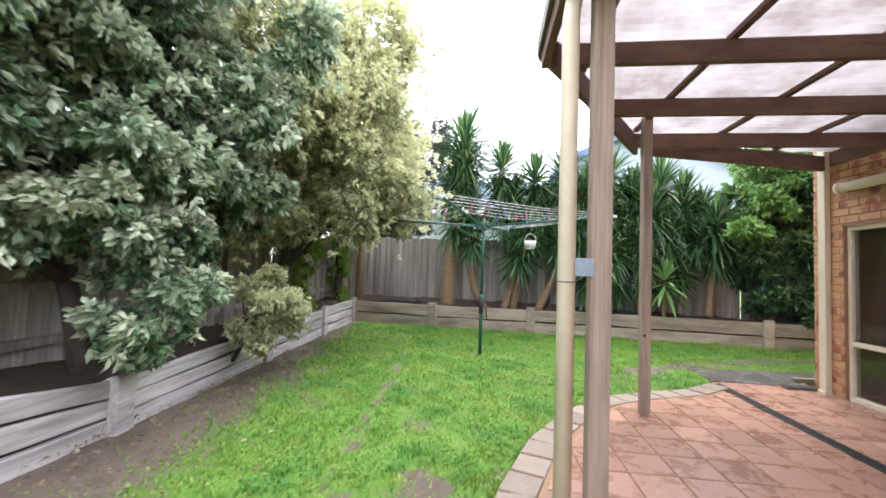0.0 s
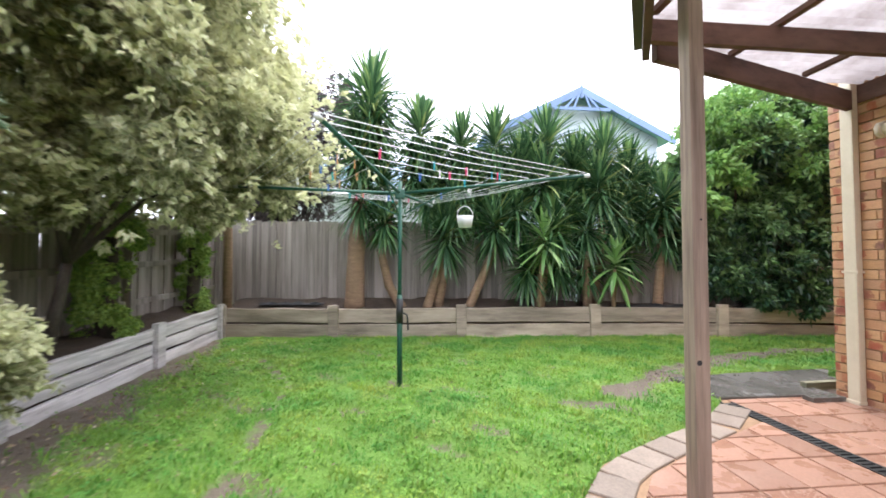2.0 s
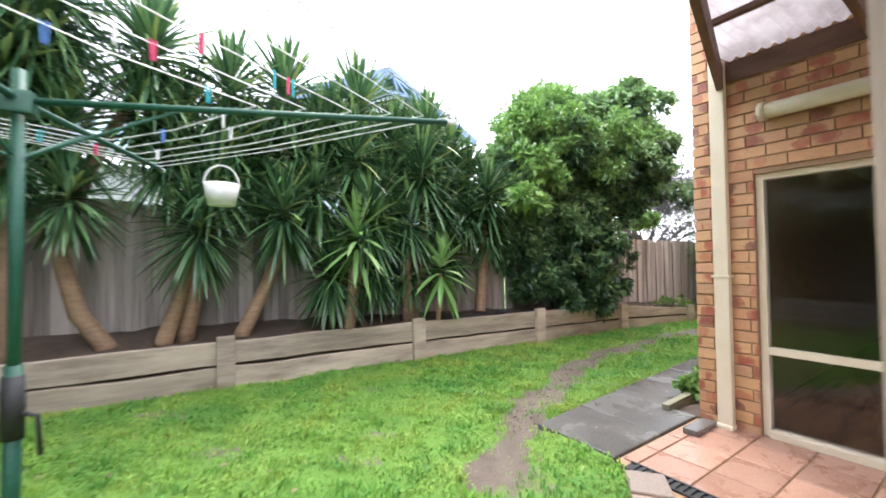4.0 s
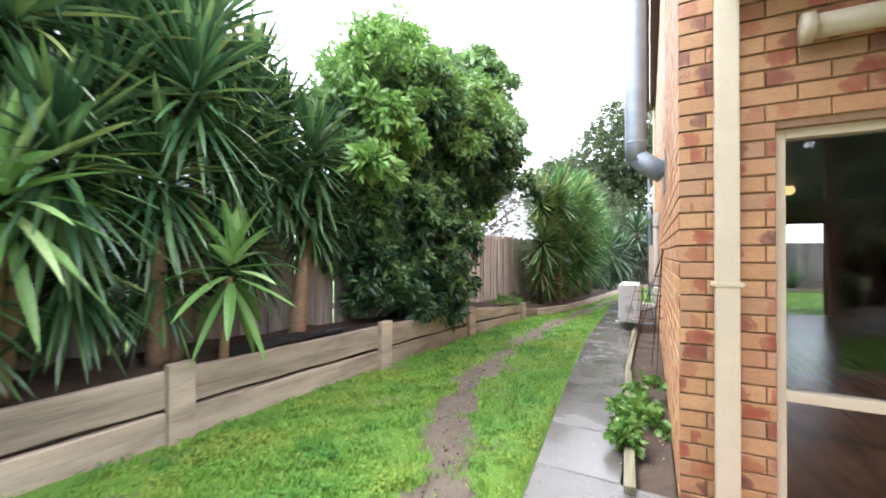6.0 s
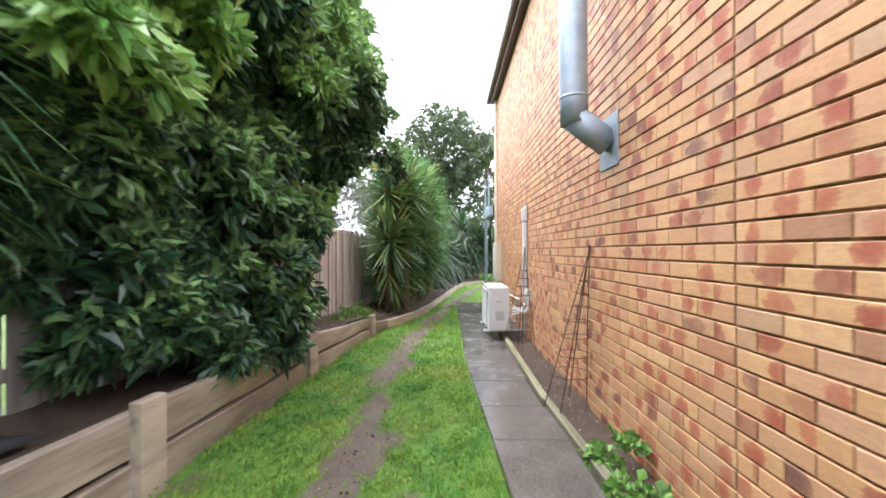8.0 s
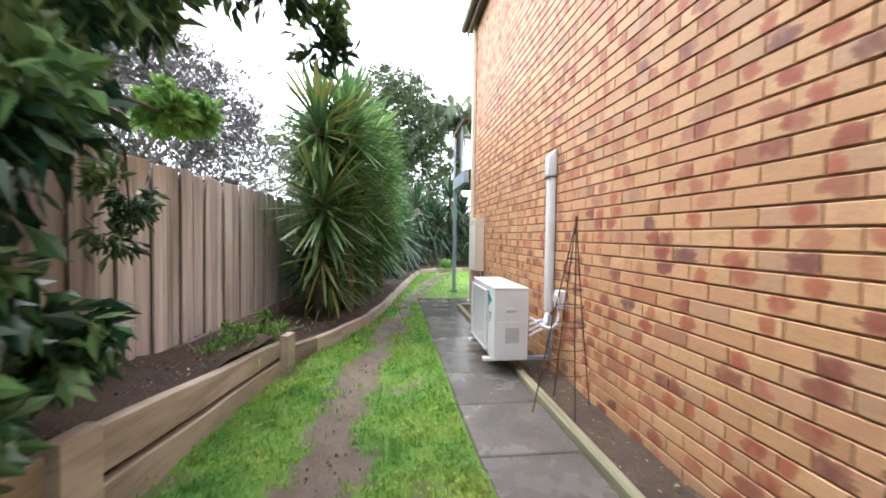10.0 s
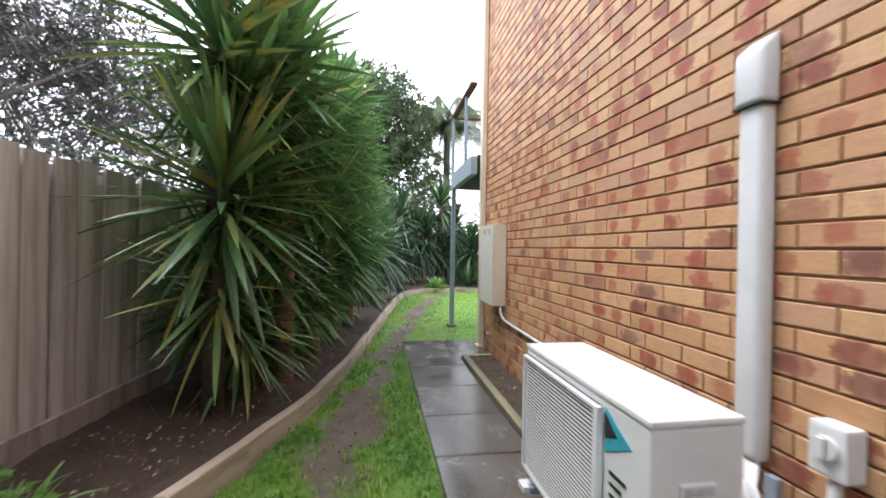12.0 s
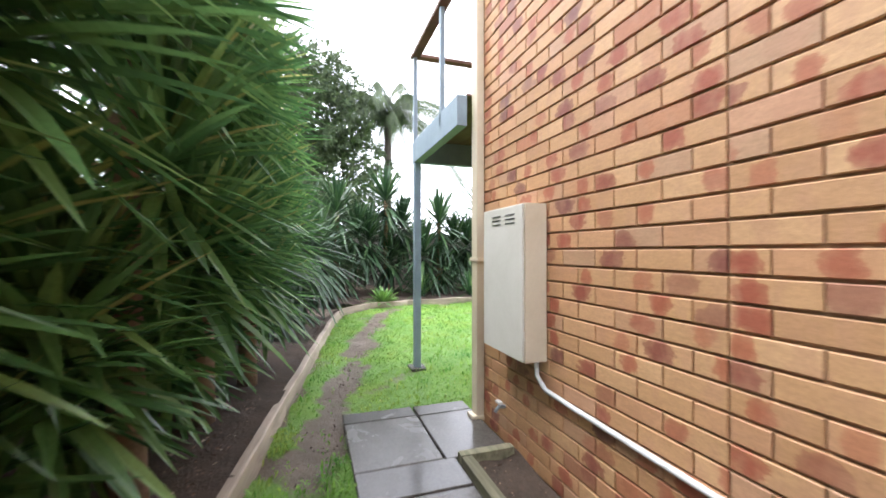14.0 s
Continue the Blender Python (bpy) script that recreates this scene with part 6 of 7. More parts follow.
# ---- neighbouring houses ----
def build_neighbours():
    board_white = surface("weatherboard_white", (0.66, 0.69, 0.72), (0.76, 0.79, 0.82), 2, rough=(0.5, 0.6), bumps=0.05)
    pale_blue = surface("pale_blue_cladding", (0.46, 0.53, 0.60), (0.54, 0.61, 0.68), 2, rough=(0.5, 0.6), bumps=0.05)
    blue_roof = surface("blue_roof_metal", (0.20, 0.33, 0.44), (0.28, 0.43, 0.55), 2, rough=(0.35, 0.5), bumps=0.05)
    trim = surface("blue_trim", (0.13, 0.20, 0.36), (0.18, 0.26, 0.44), 3, rough=(0.4, 0.6), bumps=0.05)
    h = thing("house", "white weatherboard neighbour house with blue metal roof", "house", 0, 0, 0)
    wall = part("wall", box(-3.6, 13.9, 0, 2.2, 18.0, 3.25), board_white, h)
    for k in range(9):
        part("weatherboard", box(-3.62, 13.86, 1.5 + k * 0.19, 2.22, 13.897, 1.68 + k * 0.19, 0.004), board_white, wall)
    bm = bmesh.new()
    pts = [(-3.9, 13.5, 3.3), (2.5, 13.5, 3.3), (2.5, 16.2, 4.75), (-3.9, 16.2, 4.75)]
    lo = [bm.verts.new(p) for p in pts]
    hi = [bm.verts.new((p[0], p[1], p[2] + 0.08)) for p in pts]
    bm.faces.new(lo[::-1])
    bm.faces.new(hi)
    for k in range(4):
        bm.faces.new((lo[k], lo[(k + 1) % 4], hi[(k + 1) % 4], hi[k]))
    roof = part("roof", bm, blue_roof, h)
    for k in range(15):
        x = -3.7 + k * 0.42
        part("rib", board((x, 13.5, 3.40), (x, 16.2, 4.85), 0.05, 0.04, 0.004), blue_roof, roof)
    part("gutter", board((-3.9, 13.42, 3.34), (2.5, 13.42, 3.34), 0.12, 0.11, 0.01), board_white, h)
    g = thing("house", "pale blue gabled neighbour house with blue fretwork bargeboards", "house", 0, 0, 0)
    ax, ay, az, hw, ez = 5.05, 13.0, 6.30, 2.6, 5.0
    bm = bmesh.new()
    prof = [(ax - hw, 0), (ax + hw, 0), (ax + hw, ez), (ax, az - 0.06), (ax - hw, ez)]
    f0 = [bm.verts.new((x, ay + 0.4, z)) for x, z in prof]
    f1 = [bm.verts.new((x, ay + 7.0, z)) for x, z in prof]
    bm.faces.new(f0[::-1])
    bm.faces.new(f1)
    for k in range(5):
        bm.faces.new((f0[k], f0[(k + 1) % 5], f1[(k + 1) % 5], f1[k]))
    part("wall", bm, pale_blue, g)
    s = (az - ez) / hw
    for sg in (-1, 1):
        a, b = Vector((ax, 0, az)), Vector((ax + sg * (hw + 0.3), 0, ez - 0.3 * s))
        bm = bmesh.new()
        v = [bm.verts.new(p) for p in ((a.x, ay, a.z), (b.x, ay, b.z), (b.x, ay + 7.2, b.z), (a.x, ay + 7.2, a.z))]
        u = [bm.verts.new((p.co.x, p.co.y, p.co.z + 0.07)) for p in v]
        bm.faces.new(v)
        bm.faces.new(u[::-1])
        for k in range(4):
            bm.faces.new((v[k], v[(k + 1) % 4], u[(k + 1) % 4], u[k]))
        part("roof", bm, blue_roof, g)
        part("bargeboard", board((a.x, ay - 0.03, a.z - 0.06), (b.x, ay - 0.03, b.z - 0.06), 0.05, 0.2, 0.006), trim, g, "blue bargeboard")
    part("collar_tie", board((ax - 0.85, ay - 0.03, az - 0.62), (ax + 0.85, ay - 0.03, az - 0.62), 0.05, 0.09, 0.004), trim, g, "blue fretwork tie")
    for x in (-0.5, -0.25, 0.0, 0.25, 0.5):
        part("spindle", board((ax + x, ay - 0.03, az - 0.6), (ax + x * 0.35, ay - 0.03, az - 0.14 - abs(x) * 0.2), 0.045, 0.06, 0.003), trim, g, "blue fretwork spindle")
    part("finial", tube([(ax, ay - 0.03, az - 0.3), (ax, ay - 0.03, az + 0.12), (ax, ay - 0.03, az + 0.34)], [0.05, 0.035, 0.008], 8), trim, g, "blue pointed finial")


build_neighbours()


# ---- small plants and litter ----
def small_plants():
    rng = np.random.default_rng(31)
    for x, y, r, n in ((4.42, 5.50, 0.17, 60), (4.75, 5.47, 0.2, 80), (5.05, 5.52, 0.18, 60), (5.4, 5.45, 0.15, 45)):
        t = thing("weed", "leafy bright green weed at the foot of the brick wall", "weed", x, y, 0.0, group="weeds by the wall")
        foliage("leaves", [(0, 0, 0.07, r, r * 0.8, 0.10)], n, 6, 0.065, WEED_LEAF, t, rng, 0.75, 0.3, 0.0)
    for x, y, r in ((8.9, 7.95, 0.2), (8.6, 8.0, 0.15), (9.3, 7.85, 0.16)):
        t = thing("weed", "low tufted green weeds in the side bed", "weed", x, y, 0.24, group="weeds in the side bed")
        d, ln, w, sg = head_leaves(60, 0.30, 0.008, rng, low=10, high=80, sag=0.5)
        v, f = sword_arrays(rng.normal(size=(60, 3)) * np.array([[r * 0.5, r * 0.4, 0.0]]), d, ln, w, sg, rng)
        fast_mesh("tuft", v, [f], WEED_LEAF, t)
        foliage("leaves", [(0, 0, 0.10, r, r * 0.7, 0.12)], 40, 6, 0.05, WEED_LEAF, t, rng, 0.6, 0.3, 0.0)
    # crumpled black sheets in the back bed
    for name, x0, y0, lx, ly, z in (("ground_sheet", -2.6, 9.05, 1.1, 0.3, 0.50), ("ground_sheet", 3.5, 8.42, 1.3, 0.25, 0.47)):
        n, k = 36, 14
        gx, gy = np.meshgrid(np.linspace(0, 1, n), np.linspace(0, 1, k), indexing="ij")
        px = x0 + gx * lx + 0.04 * lumps(gx * 4, gy * 4, 1.5, 1.0)
        py = y0 + gy * ly - 0.10 * gx * lx + 0.03 * lumps(gx * 5, gy * 3, 1.5, 2.0)
        pz = z + 0.05 * np.abs(lumps(gx * 6, gy * 3, 1.3, 3.0)) * np.sin(np.pi * gy) - 0.01
        i = (np.arange(n - 1)[:, None] * k + np.arange(k - 1)[None, :]).ravel()
        ob = fast_mesh(name, np.stack([px, py, pz], -1).reshape(-1, 3), [np.stack([i, i + k, i + k + 1, i + 1], 1)], BLACK, None, True)
        tagged(ob, "crumpled black plastic sheet on the soil", "sheet", "black sheets in the bed")
    # fallen leaves and bark chips
    n = 7000
    x, y = rng.uniform(-2.75, 1.0, n), rng.uniform(0.2, 8.3, n)
    ok = rng.uniform(size=n) < np.clip(1.15 - (x + 2.8) / 1.5, 0.05, 1)
    x, y = x[ok], y[ok]
    z = np.full(len(x), 0.012)
    bx = rng.uniform(6.8, 13.0, 1500)
    by = np.array([rng.uniform(np.interp(v, [p[0] for p in BACK[5:] + EDGE[1:7]], [p[1] for p in BACK[5:] + EDGE[1:7]]) + 0.08, np.interp(v, [p[0] for p in FENCE], [p[1] for p in FENCE]) - 0.05) for v in bx])
    bz = np.where(bx < 9.0, 0.36, 0.20)
    hx, hy = rng.uniform(4.0, 12.0, 500), rng.uniform(5.33, 5.58, 500)
    c = np.concatenate([np.stack([x, y, z], 1), np.stack([bx, by, bz], 1), np.stack([hx, hy, np.full(500, 0.025)], 1)])
    d = unit(rng.normal(size=(len(c), 3)) * np.array([[1, 1, 0.18]]))
    v, f, rim = leaf_arrays(c, d, np.where(np.arange(len(c)) < len(x), rng.uniform(0.02, 0.055, len(c)), rng.uniform(0.014, 0.032, len(c)))[:, None], rng, 0.45, 0.15)
    tagged(fast_mesh("leaf_litter", v, [f], LITTER, None, False, {"rim": rim}), "dry brown fallen leaves and bark chips on the soil", "leaf litter", kind="stuff")

    # clods on the muddy track
    n = 1200
    k = rng.integers(0, len(TRACK) - 1, n)
    t = rng.uniform(0, 1, n)
    tr = np.array(TRACK)
    q = tr[k] * (1 - t[:, None]) + tr[k + 1] * t[:, None] + rng.normal(size=(n, 2)) * 0.12
    q = q[bare_ground(q[:, 0], q[:, 1]) > 0.45]
    q = q[(q[:, 1] > np.interp(q[:, 0], [2.7, 5.1, 7.7, 13.0], [5.97, 6.14, 6.28, 6.29])) | (q[:, 0] > 13.0)]
    n = len(q)
    r = rng.uniform(0.003, 0.011, n) * rng.uniform(0.6, 1.3, n)
    corner = np.array([[1, 0, 0], [0, 1, 0], [-1, 0, 0], [0, -1, 0], [0, 0, 0.8], [0, 0, -0.8]])
    v = np.concatenate([q, np.full((n, 1), -0.03)], 1)[:, None] + corner[None] * r[:, None, None] * rng.uniform(0.6, 1.4, (n, 6, 1))
    i = np.arange(n)[:, None] * 6
    f = np.concatenate([i + np.array([[a, (a + 1) % 4, 4]]) for a in range(4)] + [i + np.array([[(a + 1) % 4, a, 5]]) for a in range(4)])
    tagged(fast_mesh("soil_clods", v.reshape(-1, 3), [f], SOIL), "small wet clods of soil on the track", "soil", kind="stuff")


small_plants()

# ---- patio tiles, border and drain ----
def build_patio():
    patio = thing("patio", "wet terracotta tiled patio with a grey paver border", "patio", kind="structure")
    slab = bmesh.new()
    inner = [(p[0], p[1]) for p in PATIO]
    lo = [slab.verts.new((x, y, -0.12)) for x, y in inner]
    hi = [slab.verts.new((x, y, -0.006)) for x, y in inner]
    slab.faces.new(hi)
    slab.faces.new(lo[::-1])
    for k in range(len(inner)):
        slab.faces.new((lo[k], lo[(k + 1) % len(inner)], hi[(k + 1) % len(inner)], hi[k]))
    part("base", slab, MORTAR, patio, "grey mortar bed")
    pitch, gap = 0.305, 0.006
    shape = [(p[0] + 0.22, p[1] - 0.15) for p in PATIO[1:6]]
    zone = [(0.27, -3.0)] + shape + [(2.66, 4.80), (2.66, -3.0)]
    zone2 = [(2.78, -3.0), (2.78, 5.28), (3.86, 5.28), (3.86, -3.0)]
    rnd = random.Random(2)
    for poly in (zone, zone2):
        for i in range(0, 16):
            for j in range(-11, 20):
                x0, y0 = 0.0 + i * pitch, j * pitch * 1.0
                cell = [(x0 + gap, y0 + gap), (x0 + pitch - gap, y0 + gap), (x0 + pitch - gap, y0 + pitch - gap), (x0 + gap, y0 + pitch - gap)]
                cx, cy = np.array([c[0] for c in cell]), np.array([c[1] for c in cell])
                hit = inside(cx, cy, poly)
                if not hit.any():
                    continue
                out = cell
                for (ax, ay), (bx, by) in zip(poly, poly[1:] + poly[:1]):
                    nxt = []
                    sgn = -1.0
                    for (px, py), (qx, qy) in zip(out, out[1:] + out[:1]):
                        dp, dq = sgn * ((bx - ax) * (py - ay) - (by - ay) * (px - ax)), sgn * ((bx - ax) * (qy - ay) - (by - ay) * (qx - ax))
                        if dp >= 0:
                            nxt.append((px, py))
                        if dp * dq < 0:
                            s = dp / (dp - dq)
                            nxt.append((px + (qx - px) * s, py + (qy - py) * s))
                    out = nxt
                    if not out:
                        break
                if len(out) < 3:
                    continue
                bm = bmesh.new()
                mx, my = sum(p[0] for p in out) / len(out), sum(p[1] for p in out) / len(out)
                a = [bm.verts.new((p[0] - mx, p[1] - my, -0.012)) for p in out]
                b = [bm.verts.new((p[0] - mx, p[1] - my, 0.0)) for p in out]
                c = [bm.verts.new(((p[0] - mx) * 0.975, (p[1] - my) * 0.975, 0.004)) for p in out]
                n = len(out)
                for q in range(n):
                    bm.faces.new((a[q], a[(q + 1) % n], b[(q + 1) % n], b[q]))
                    bm.faces.new((b[q], b[(q + 1) % n], c[(q + 1) % n], c[q]))
                bm.faces.new(c)
                t = part("tile", bm, TILE, patio)
                t.matrix_basis = pose(mx, my, rnd.uniform(-0.0015, 0.0015), rnd.uniform(-0.25, 0.25), rnd.uniform(-0.25, 0.25), 0)
    # curved border of pavers
    line = [Vector((p[0], p[1], 0)) for p in PATIO[0:8]]
    pts = []
    for a, b in zip(line, line[1:]):
        n = max(1, round((b - a).length / 0.03))
        pts += [a.lerp(b, s / n) for s in range(n)]
    step = 9
    for k in range(0, len(pts) - step, step):
        p, q = pts[k], pts[k + step - 1]
        d = (q - p).normalized()
        nrm = Vector((d.y, -d.x, 0))
        bm = bmesh.new()
        quad = [p, q, q + nrm * 0.22, p + nrm * 0.22]
        a = [bm.verts.new(v + Vector((0, 0, -0.08))) for v in quad]
        b = [bm.verts.new(v + Vector((0, 0, 0.003))) for v in quad]
        m = (p + q) / 2 + nrm * 0.11
        c = [bm.verts.new(m + (v - m) * 0.95 + Vector((0, 0, 0.009))) for v in quad]
        for e in range(4):
            bm.faces.new((a[e], a[(e + 1) % 4], b[(e + 1) % 4], b[e]))
            bm.faces.new((b[e], b[(e + 1) % 4], c[(e + 1) % 4], c[e]))
        bm.faces.new(c)
        part("border_paver", bm, BORDER, patio)
    drain = thing("channel_drain", "black slotted channel drain set in the patio", "drain", 2.72, 0, 0)
    part("channel", box(-0.055, -3.0, -0.06, 0.055, 5.22, -0.003), BLACK, drain)
    for s in (-1, 1):
        part("edge", box(s * 0.05 - 0.007, -3.0, -0.003, s * 0.05 + 0.007, 5.22, 0.008), BLACK, drain)
    bm = bmesh.new()
    for k in range(205):
        y = -3.0 + k * 0.04
        add_box(bm, -0.042, y, -0.002, 0.042, y + 0.022, 0.006)
    part("grate", bm, BLACK, drain)
    pad = thing("stone_block", "small flat concrete block by the downpipe", "block", 3.62, 5.18, 0.0)
    part("block", box(-0.16, -0.05, 0.004, 0.16, 0.05, 0.045, 0.006), CONCRETE, pad)


build_patio()


def build_path():
    path = thing("path", "wet grey concrete slab path beside the brick wall", "path", kind="structure")
    rnd = random.Random(4)

    def edge(x):
        return float(np.interp(x, [2.7, 5.1, 7.7, 13.0], [5.95, 6.12, 6.26, 6.27]))
    x = 2.72
    while x < 12.9:
        n = x + rnd.uniform(0.56, 0.66)
        n = 12.13 if 11.85 < n < 12.5 and x < 11.9 else min(n, 12.96)
        right = 5.31 if n > 12.3 or x < 3.6 else 5.56 if x < 4.7 else 5.63 if x < 5.9 else 5.675
        rows = [(right, edge(x), edge(n))] if x < 12.0 else [(right, right + 0.42, right + 0.42), (right + 0.435, edge(x), edge(n))]
        for lo, ha, hb in rows:
            bm = bmesh.new()
            g = 0.005
            quad = [(x + g, lo), (n - g, lo), (n - g, hb), (x + g, ha)]
            mx, my = (x + n) / 2, (lo + ha) / 2
            a = [bm.verts.new((p[0] - mx, p[1] - my, -0.07)) for p in quad]
            b = [bm.verts.new((p[0] - mx, p[1] - my, 0.012)) for p in quad]
            c = [bm.verts.new(((p[0] - mx) * 0.975, (p[1] - my) * 0.975, 0.018)) for p in quad]
            for e in range(4):
                bm.faces.new((a[e], a[(e + 1) % 4], b[(e + 1) % 4], b[e]))
                bm.faces.new((b[e], b[(e + 1) % 4], c[(e + 1) % 4], c[e]))
            bm.faces.new(c)
            s = part("slab", bm, CONCRETE, path)
            s.matrix_basis = pose(mx, my, rnd.uniform(-0.004, 0.003), rnd.uniform(-0.5, 0.5), rnd.uniform(-0.4, 0.4), 0)
        x = n
    kerb = thing("path_kerb", "mossy timber edging between path and brick wall", "edging", kind="structure")
    moss = wood_material("mossy_timber", (0.10, 0.11, 0.055), (0.30, 0.28, 0.18), (1.2, 26, 26))
    part("edging_board", board((3.78, 5.51, 0.008), (6.4, 5.632, 0.008), 0.06, 0.105, 0.006), moss, kerb)
    for x0, x1 in ((6.41, 8.8), (8.81, 12.05)):
        part("edging_board", box(x0, 5.60, -0.05, x1, 5.665, 0.055, 0.006), moss, kerb)
    part("edging_board", box(12.06, 5.32, -0.05, 12.12, 5.665, 0.055, 0.006), moss, kerb)


build_path()


# ---- bricks ----
def brick_mesh(length, depth=0.05):
    bm = box(-length / 2, -depth, -0.037, length / 2, 0.0, 0.037, 0.0)
    me = bpy.data.meshes.new("brick")
    edges = [e for e in bm.edges if all(v.co.y > -0.001 for v in e.verts)]
    bmesh.ops.bevel(bm, geom=edges, offset=0.003, segments=1, affect="EDGES")
    bmesh.ops.recalc_face_normals(bm, faces=bm.faces)
    bm.to_mesh(me)
    bm.free()
    for key, axis in (("brick_u", 0), ("brick_v", 2)):
        a = me.attributes.new(key, "FLOAT", "POINT")
        a.data.foreach_set("value", [q.co[axis] for q in me.vertices])
    me.materials.append(BRICK_OBJ)
    return me


def lay_bricks():
    """Stretcher bond on the two faces in view; the stretch by the camera is single bricks."""
    north, west = bpy.data.objects["wall_north"], bpy.data.objects["wall_west"]
    full = brick_mesh(0.233)
    rng = np.random.default_rng(9)
    singles, rest = 0, []
    courses = int(EAVE / 0.0845)
    for face, length in (("north", END_X - FACE_X), ("west", WALL_Y + 4.0)):
        for c in range(courses):
            z = -0.021 + c * 0.0845 + 0.042
            s = (10.79 - FACE_X) % 0.24 - 0.24 - 0.12 * ((c + 1) % 2) if face == "north" else -0.12 * (c % 2)
            while s < length - 0.02:
                a, b = max(0.0, s + 0.0035), min(length, s + 0.2365)
                s += 0.24
                if b - a < 0.04:
                    continue
                pieces = [(a, b)]
                if face == "west":
                    y_hi, y_lo = WALL_Y - a, WALL_Y - b
                    if 0.0 < z < 1.90 and y_lo < 4.88 and y_hi > 2.25:
                        pieces = [(a, WALL_Y - 4.882)] if y_hi > 4.90 else []
                    elif z > 2.75:
                        if y_hi < 4.0:
                            pieces = []
                else:
                    for joint in (4.66 - FACE_X, 10.79 - FACE_X):
                        if a < joint < b:
                            pieces = [(p, q) for p, q in ((a, joint - 0.005), (joint + 0.005, b)) if q - p > 0.02]
                for a, b in pieces:
                    mid, ln = (a + b) / 2, b - a
                    o = rng.uniform(-0.0015, 0.0015)
                    if face == "north":
                        x = FACE_X + mid
                        near = 8.75 < x < 12.35 and 0.40 < z < 2.0
                        if near and abs(ln - 0.233) < 0.002 and singles < 290:
                            share("brick", full, pose(x, WALL_Y + o, z, 0, 0, rng.uniform(-0.2, 0.2)), north)
                            singles += 1
                            continue
                    rest.append((face, mid, ln, z, o))
    for face, owner in (("north", north), ("west", west)):
        arr = [r for r in rest if r[0] == face]
        mid, ln, z, o = (np.array([r[k] for r in arr]) for k in (1, 2, 3, 4))
        n = len(arr)
        c = 0.003
        h = 0.037
        # front face inset, bevel ring, back ring
        sx = np.stack([-ln / 2, ln / 2, ln / 2, -ln / 2], 1)
        sz = np.tile([-h, -h, h, h], (n, 1))
        ins = np.stack([-ln / 2 + c, ln / 2 - c, ln / 2 - c, -ln / 2 + c], 1)
        inz = np.tile([-h + c, -h + c, h - c, h - c], (n, 1))
        u = np.concatenate([sx, sx, ins], 1) + mid[:, None]
        w = np.concatenate([sz, sz, inz], 1) + z[:, None]
        d = np.concatenate([np.full((n, 4), -0.05), np.full((n, 4), -c), np.zeros((n, 4))], 1) + o[:, None]
        if face == "north":
            v = np.stack([FACE_X + u, WALL_Y + d, w], -1)
        else:
            v = np.stack([FACE_X - d, WALL_Y - u, w], -1)
        i = np.arange(n)[:, None] * 12
        q = []
        for e in range(4):
            g = (e + 1) % 4
            q += [i + np.array([[e, g, 4 + g, 4 + e]]), i + np.array([[4 + e, 4 + g, 8 + g, 8 + e]])]
        q.append(i + np.array([[8, 9, 10, 11]]))
        ob = fast_mesh("brickwork", v.reshape(-1, 3), [np.concatenate(q)], BRICK_ISL, owner, False, {"brick_u": (u - mid[:, None]).ravel(), "brick_v": (w - z[:, None]).ravel()})
        tagged(ob, kind="stuff")


lay_bricks()


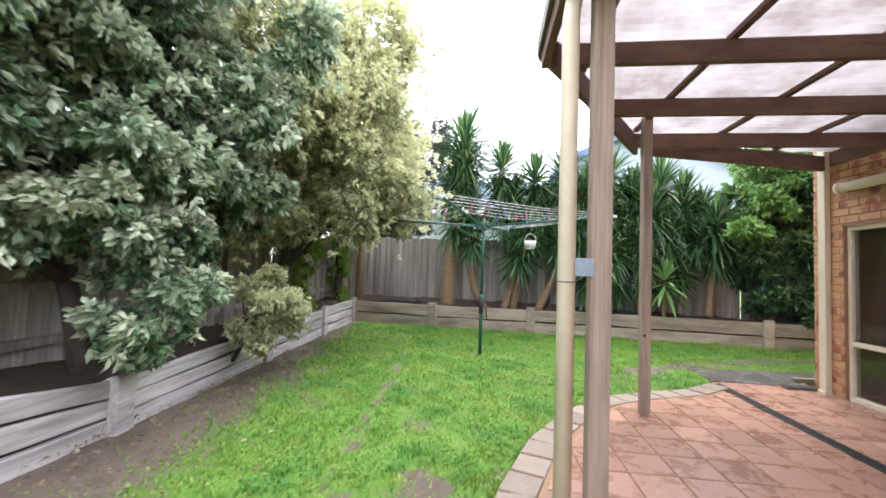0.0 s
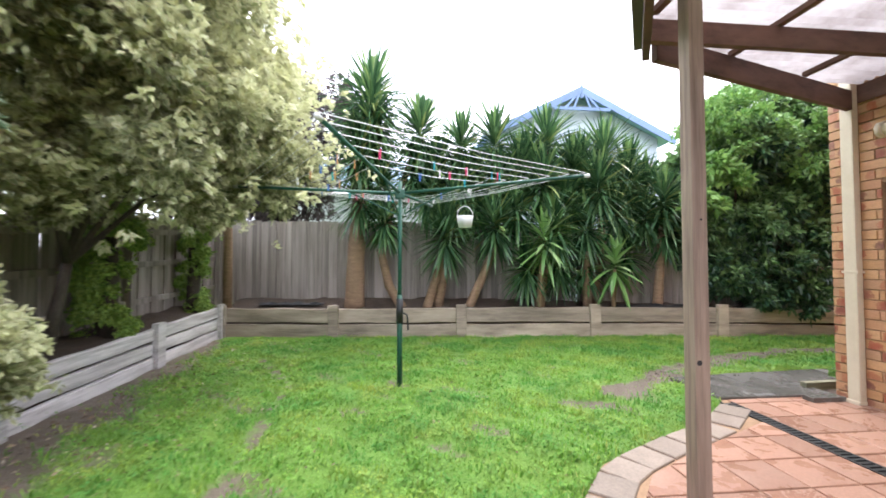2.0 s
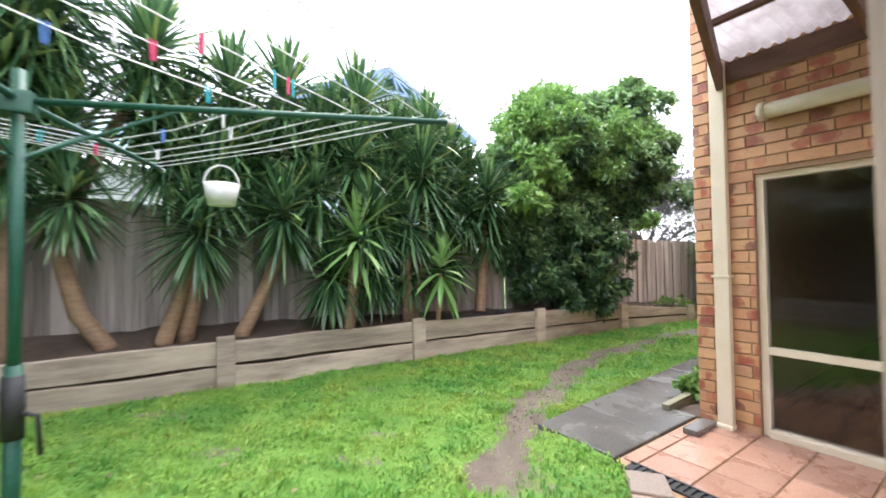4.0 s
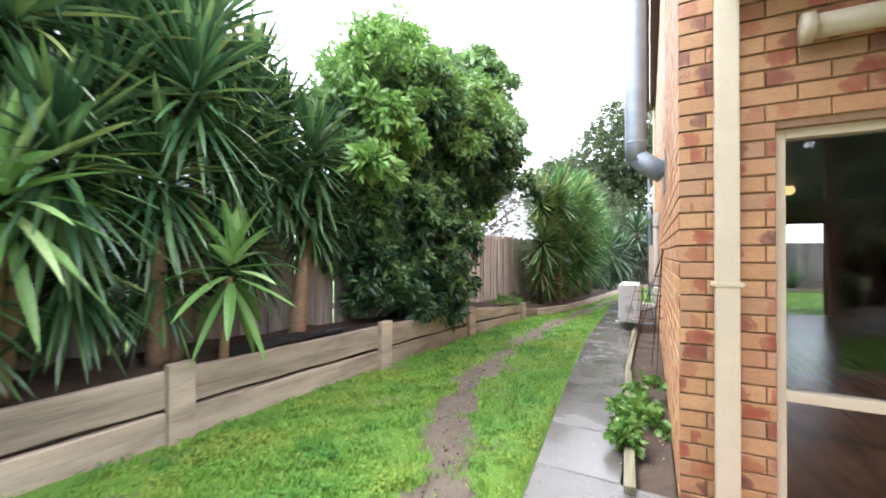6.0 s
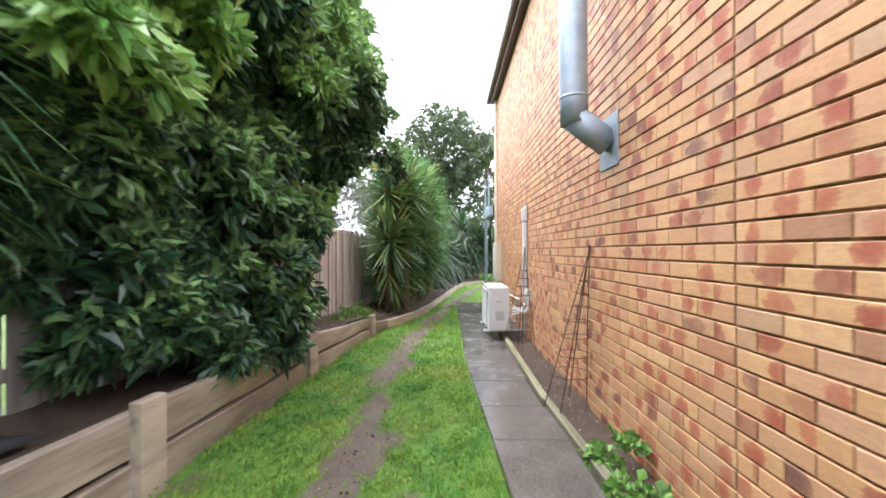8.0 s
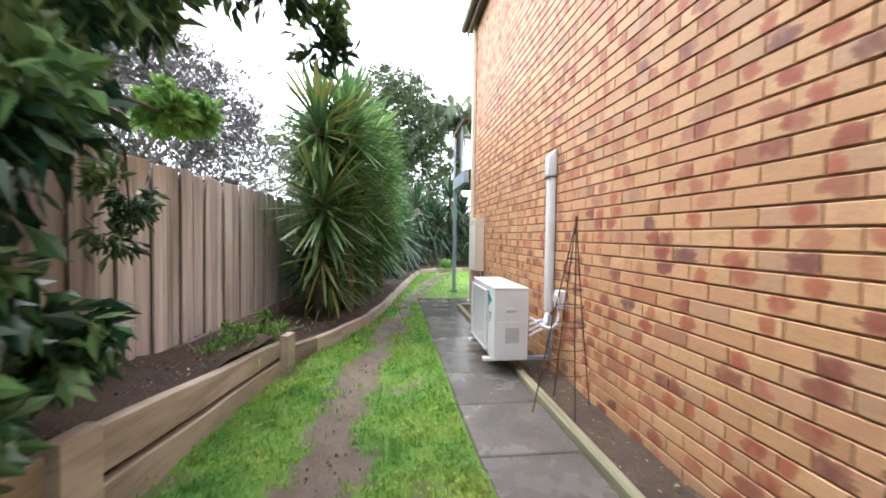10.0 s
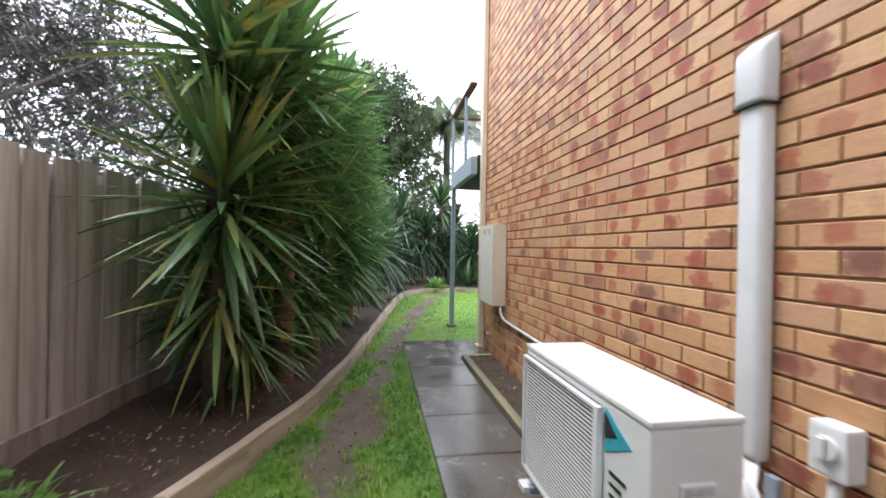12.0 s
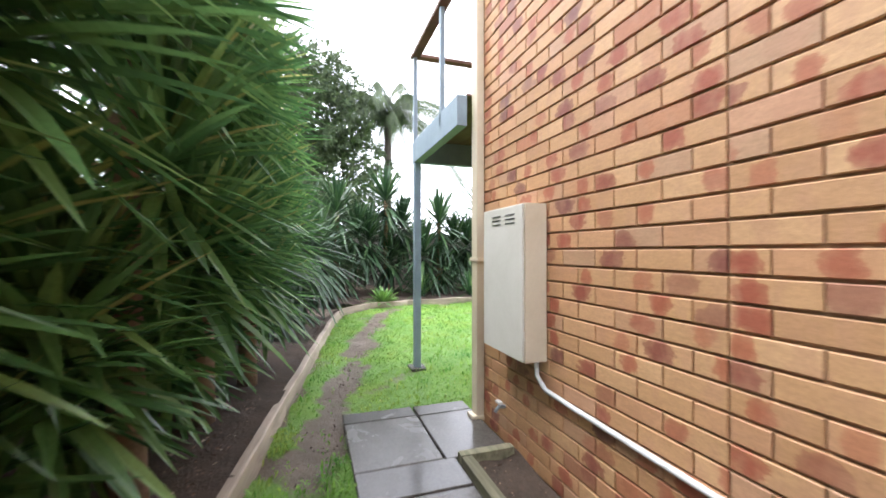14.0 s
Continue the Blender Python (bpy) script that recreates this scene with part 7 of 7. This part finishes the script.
# ---- grass ----
def sow_grass():
    rng = np.random.default_rng(17)
    sets = []
    for x0, x1, y0, y1, n in ((-2.9, 3.4, 0.4, 8.6, 150000), (2.6, 12.8, 5.9, 8.2, 85000), (12.6, 18.9, 0.0, 6.8, 36000)):
        x, y = rng.uniform(x0, x1, n), rng.uniform(y0, y1, n)
        b = bare_ground(x, y)
        ok = rng.uniform(size=n) > np.clip(b * 1.5 - 0.1, 0.0, 0.97)
        back = np.interp(x, [p[0] for p in BACK] + [p[0] for p in EDGE[1:9]], [p[1] for p in BACK] + [p[1] for p in EDGE[1:9]])
        ok &= (y < back - 0.02) & (x > -2.74 - 0.04 * y) & ~inside(x, y, PATIO)
        rim = np.interp(x, [2.7, 5.1, 7.7, 13.0], [5.97, 6.14, 6.28, 6.29])
        ok &= ~((x > 2.7) & (x < 12.98) & (y < rim))
        sets.append(np.stack([x[ok], y[ok]], 1))
    p = np.concatenate(sets)
    n = len(p)
    thick = 0.5 + 0.5 * lumps(p[:, 0], p[:, 1], 2.7, 7.0)
    tuft = 0.5 + 0.5 * lumps(p[:, 0], p[:, 1], 8.5, 2.0)
    h = rng.uniform(0.020, 0.062, n) * (0.22 + 0.45 * thick + 1.25 * tuft ** 2)
    a = rng.uniform(0, 2 * np.pi, n)
    lean = rng.uniform(0.2, 1.1, n)
    d = np.stack([np.cos(a) * lean, np.sin(a) * lean, np.ones(n)], 1)
    d = unit(d)
    side = np.stack([-np.sin(a), np.cos(a), np.zeros(n)], 1) * (rng.uniform(0.003, 0.0075, n))[:, None]
    z = 0.012 * lumps(p[:, 0], p[:, 1], 1.4, 3.0) + 0.010 * lumps(p[:, 0], p[:, 1], 5.3, 4.0) - 0.012
    c = np.concatenate([p, z[:, None]], 1)
    mid = c + d * h[:, None] * 0.6
    tip = c + d * h[:, None] * 1.1 - np.array([[0, 0, 1]]) * (h * lean * 0.25)[:, None]
    v = np.stack([c - side * 0.6, c + side * 0.6, mid + side, tip, mid - side], 1).reshape(-1, 3)
    i = np.arange(n)[:, None] * 5
    ob = fast_mesh("grass", v, [i + np.array([[0, 1, 2, 4]]), i + np.array([[4, 2, 3]])], GRASS)
    tagged(ob, "short weedy bright green grass", "grass", kind="stuff")
    # broad clover-like weeds among the blades
    k = rng.choice(n, 90000, replace=False)
    k = k[lumps(p[k, 0], p[k, 1], 4.3, 9.0) + rng.uniform(-0.4, 0.4, len(k)) > -0.1]
    c2 = c[k] + np.stack([rng.normal(size=len(k)) * 0.01, rng.normal(size=len(k)) * 0.01, rng.uniform(0.02, 0.05, len(k))], 1)
    d2 = unit(rng.normal(size=(len(k), 3)) * np.array([[1, 1, 0.3]]) + np.array([[0, 0, 0.25]]))
    v, f, rim = leaf_arrays(c2, d2, 0.022, rng, 0.85, 0.1)
    tagged(fast_mesh("clover", v, [f], CLOVER, None, False, {"rim": rim}), "small round-leaved weeds in the lawn", "clover", kind="stuff")


sow_grass()
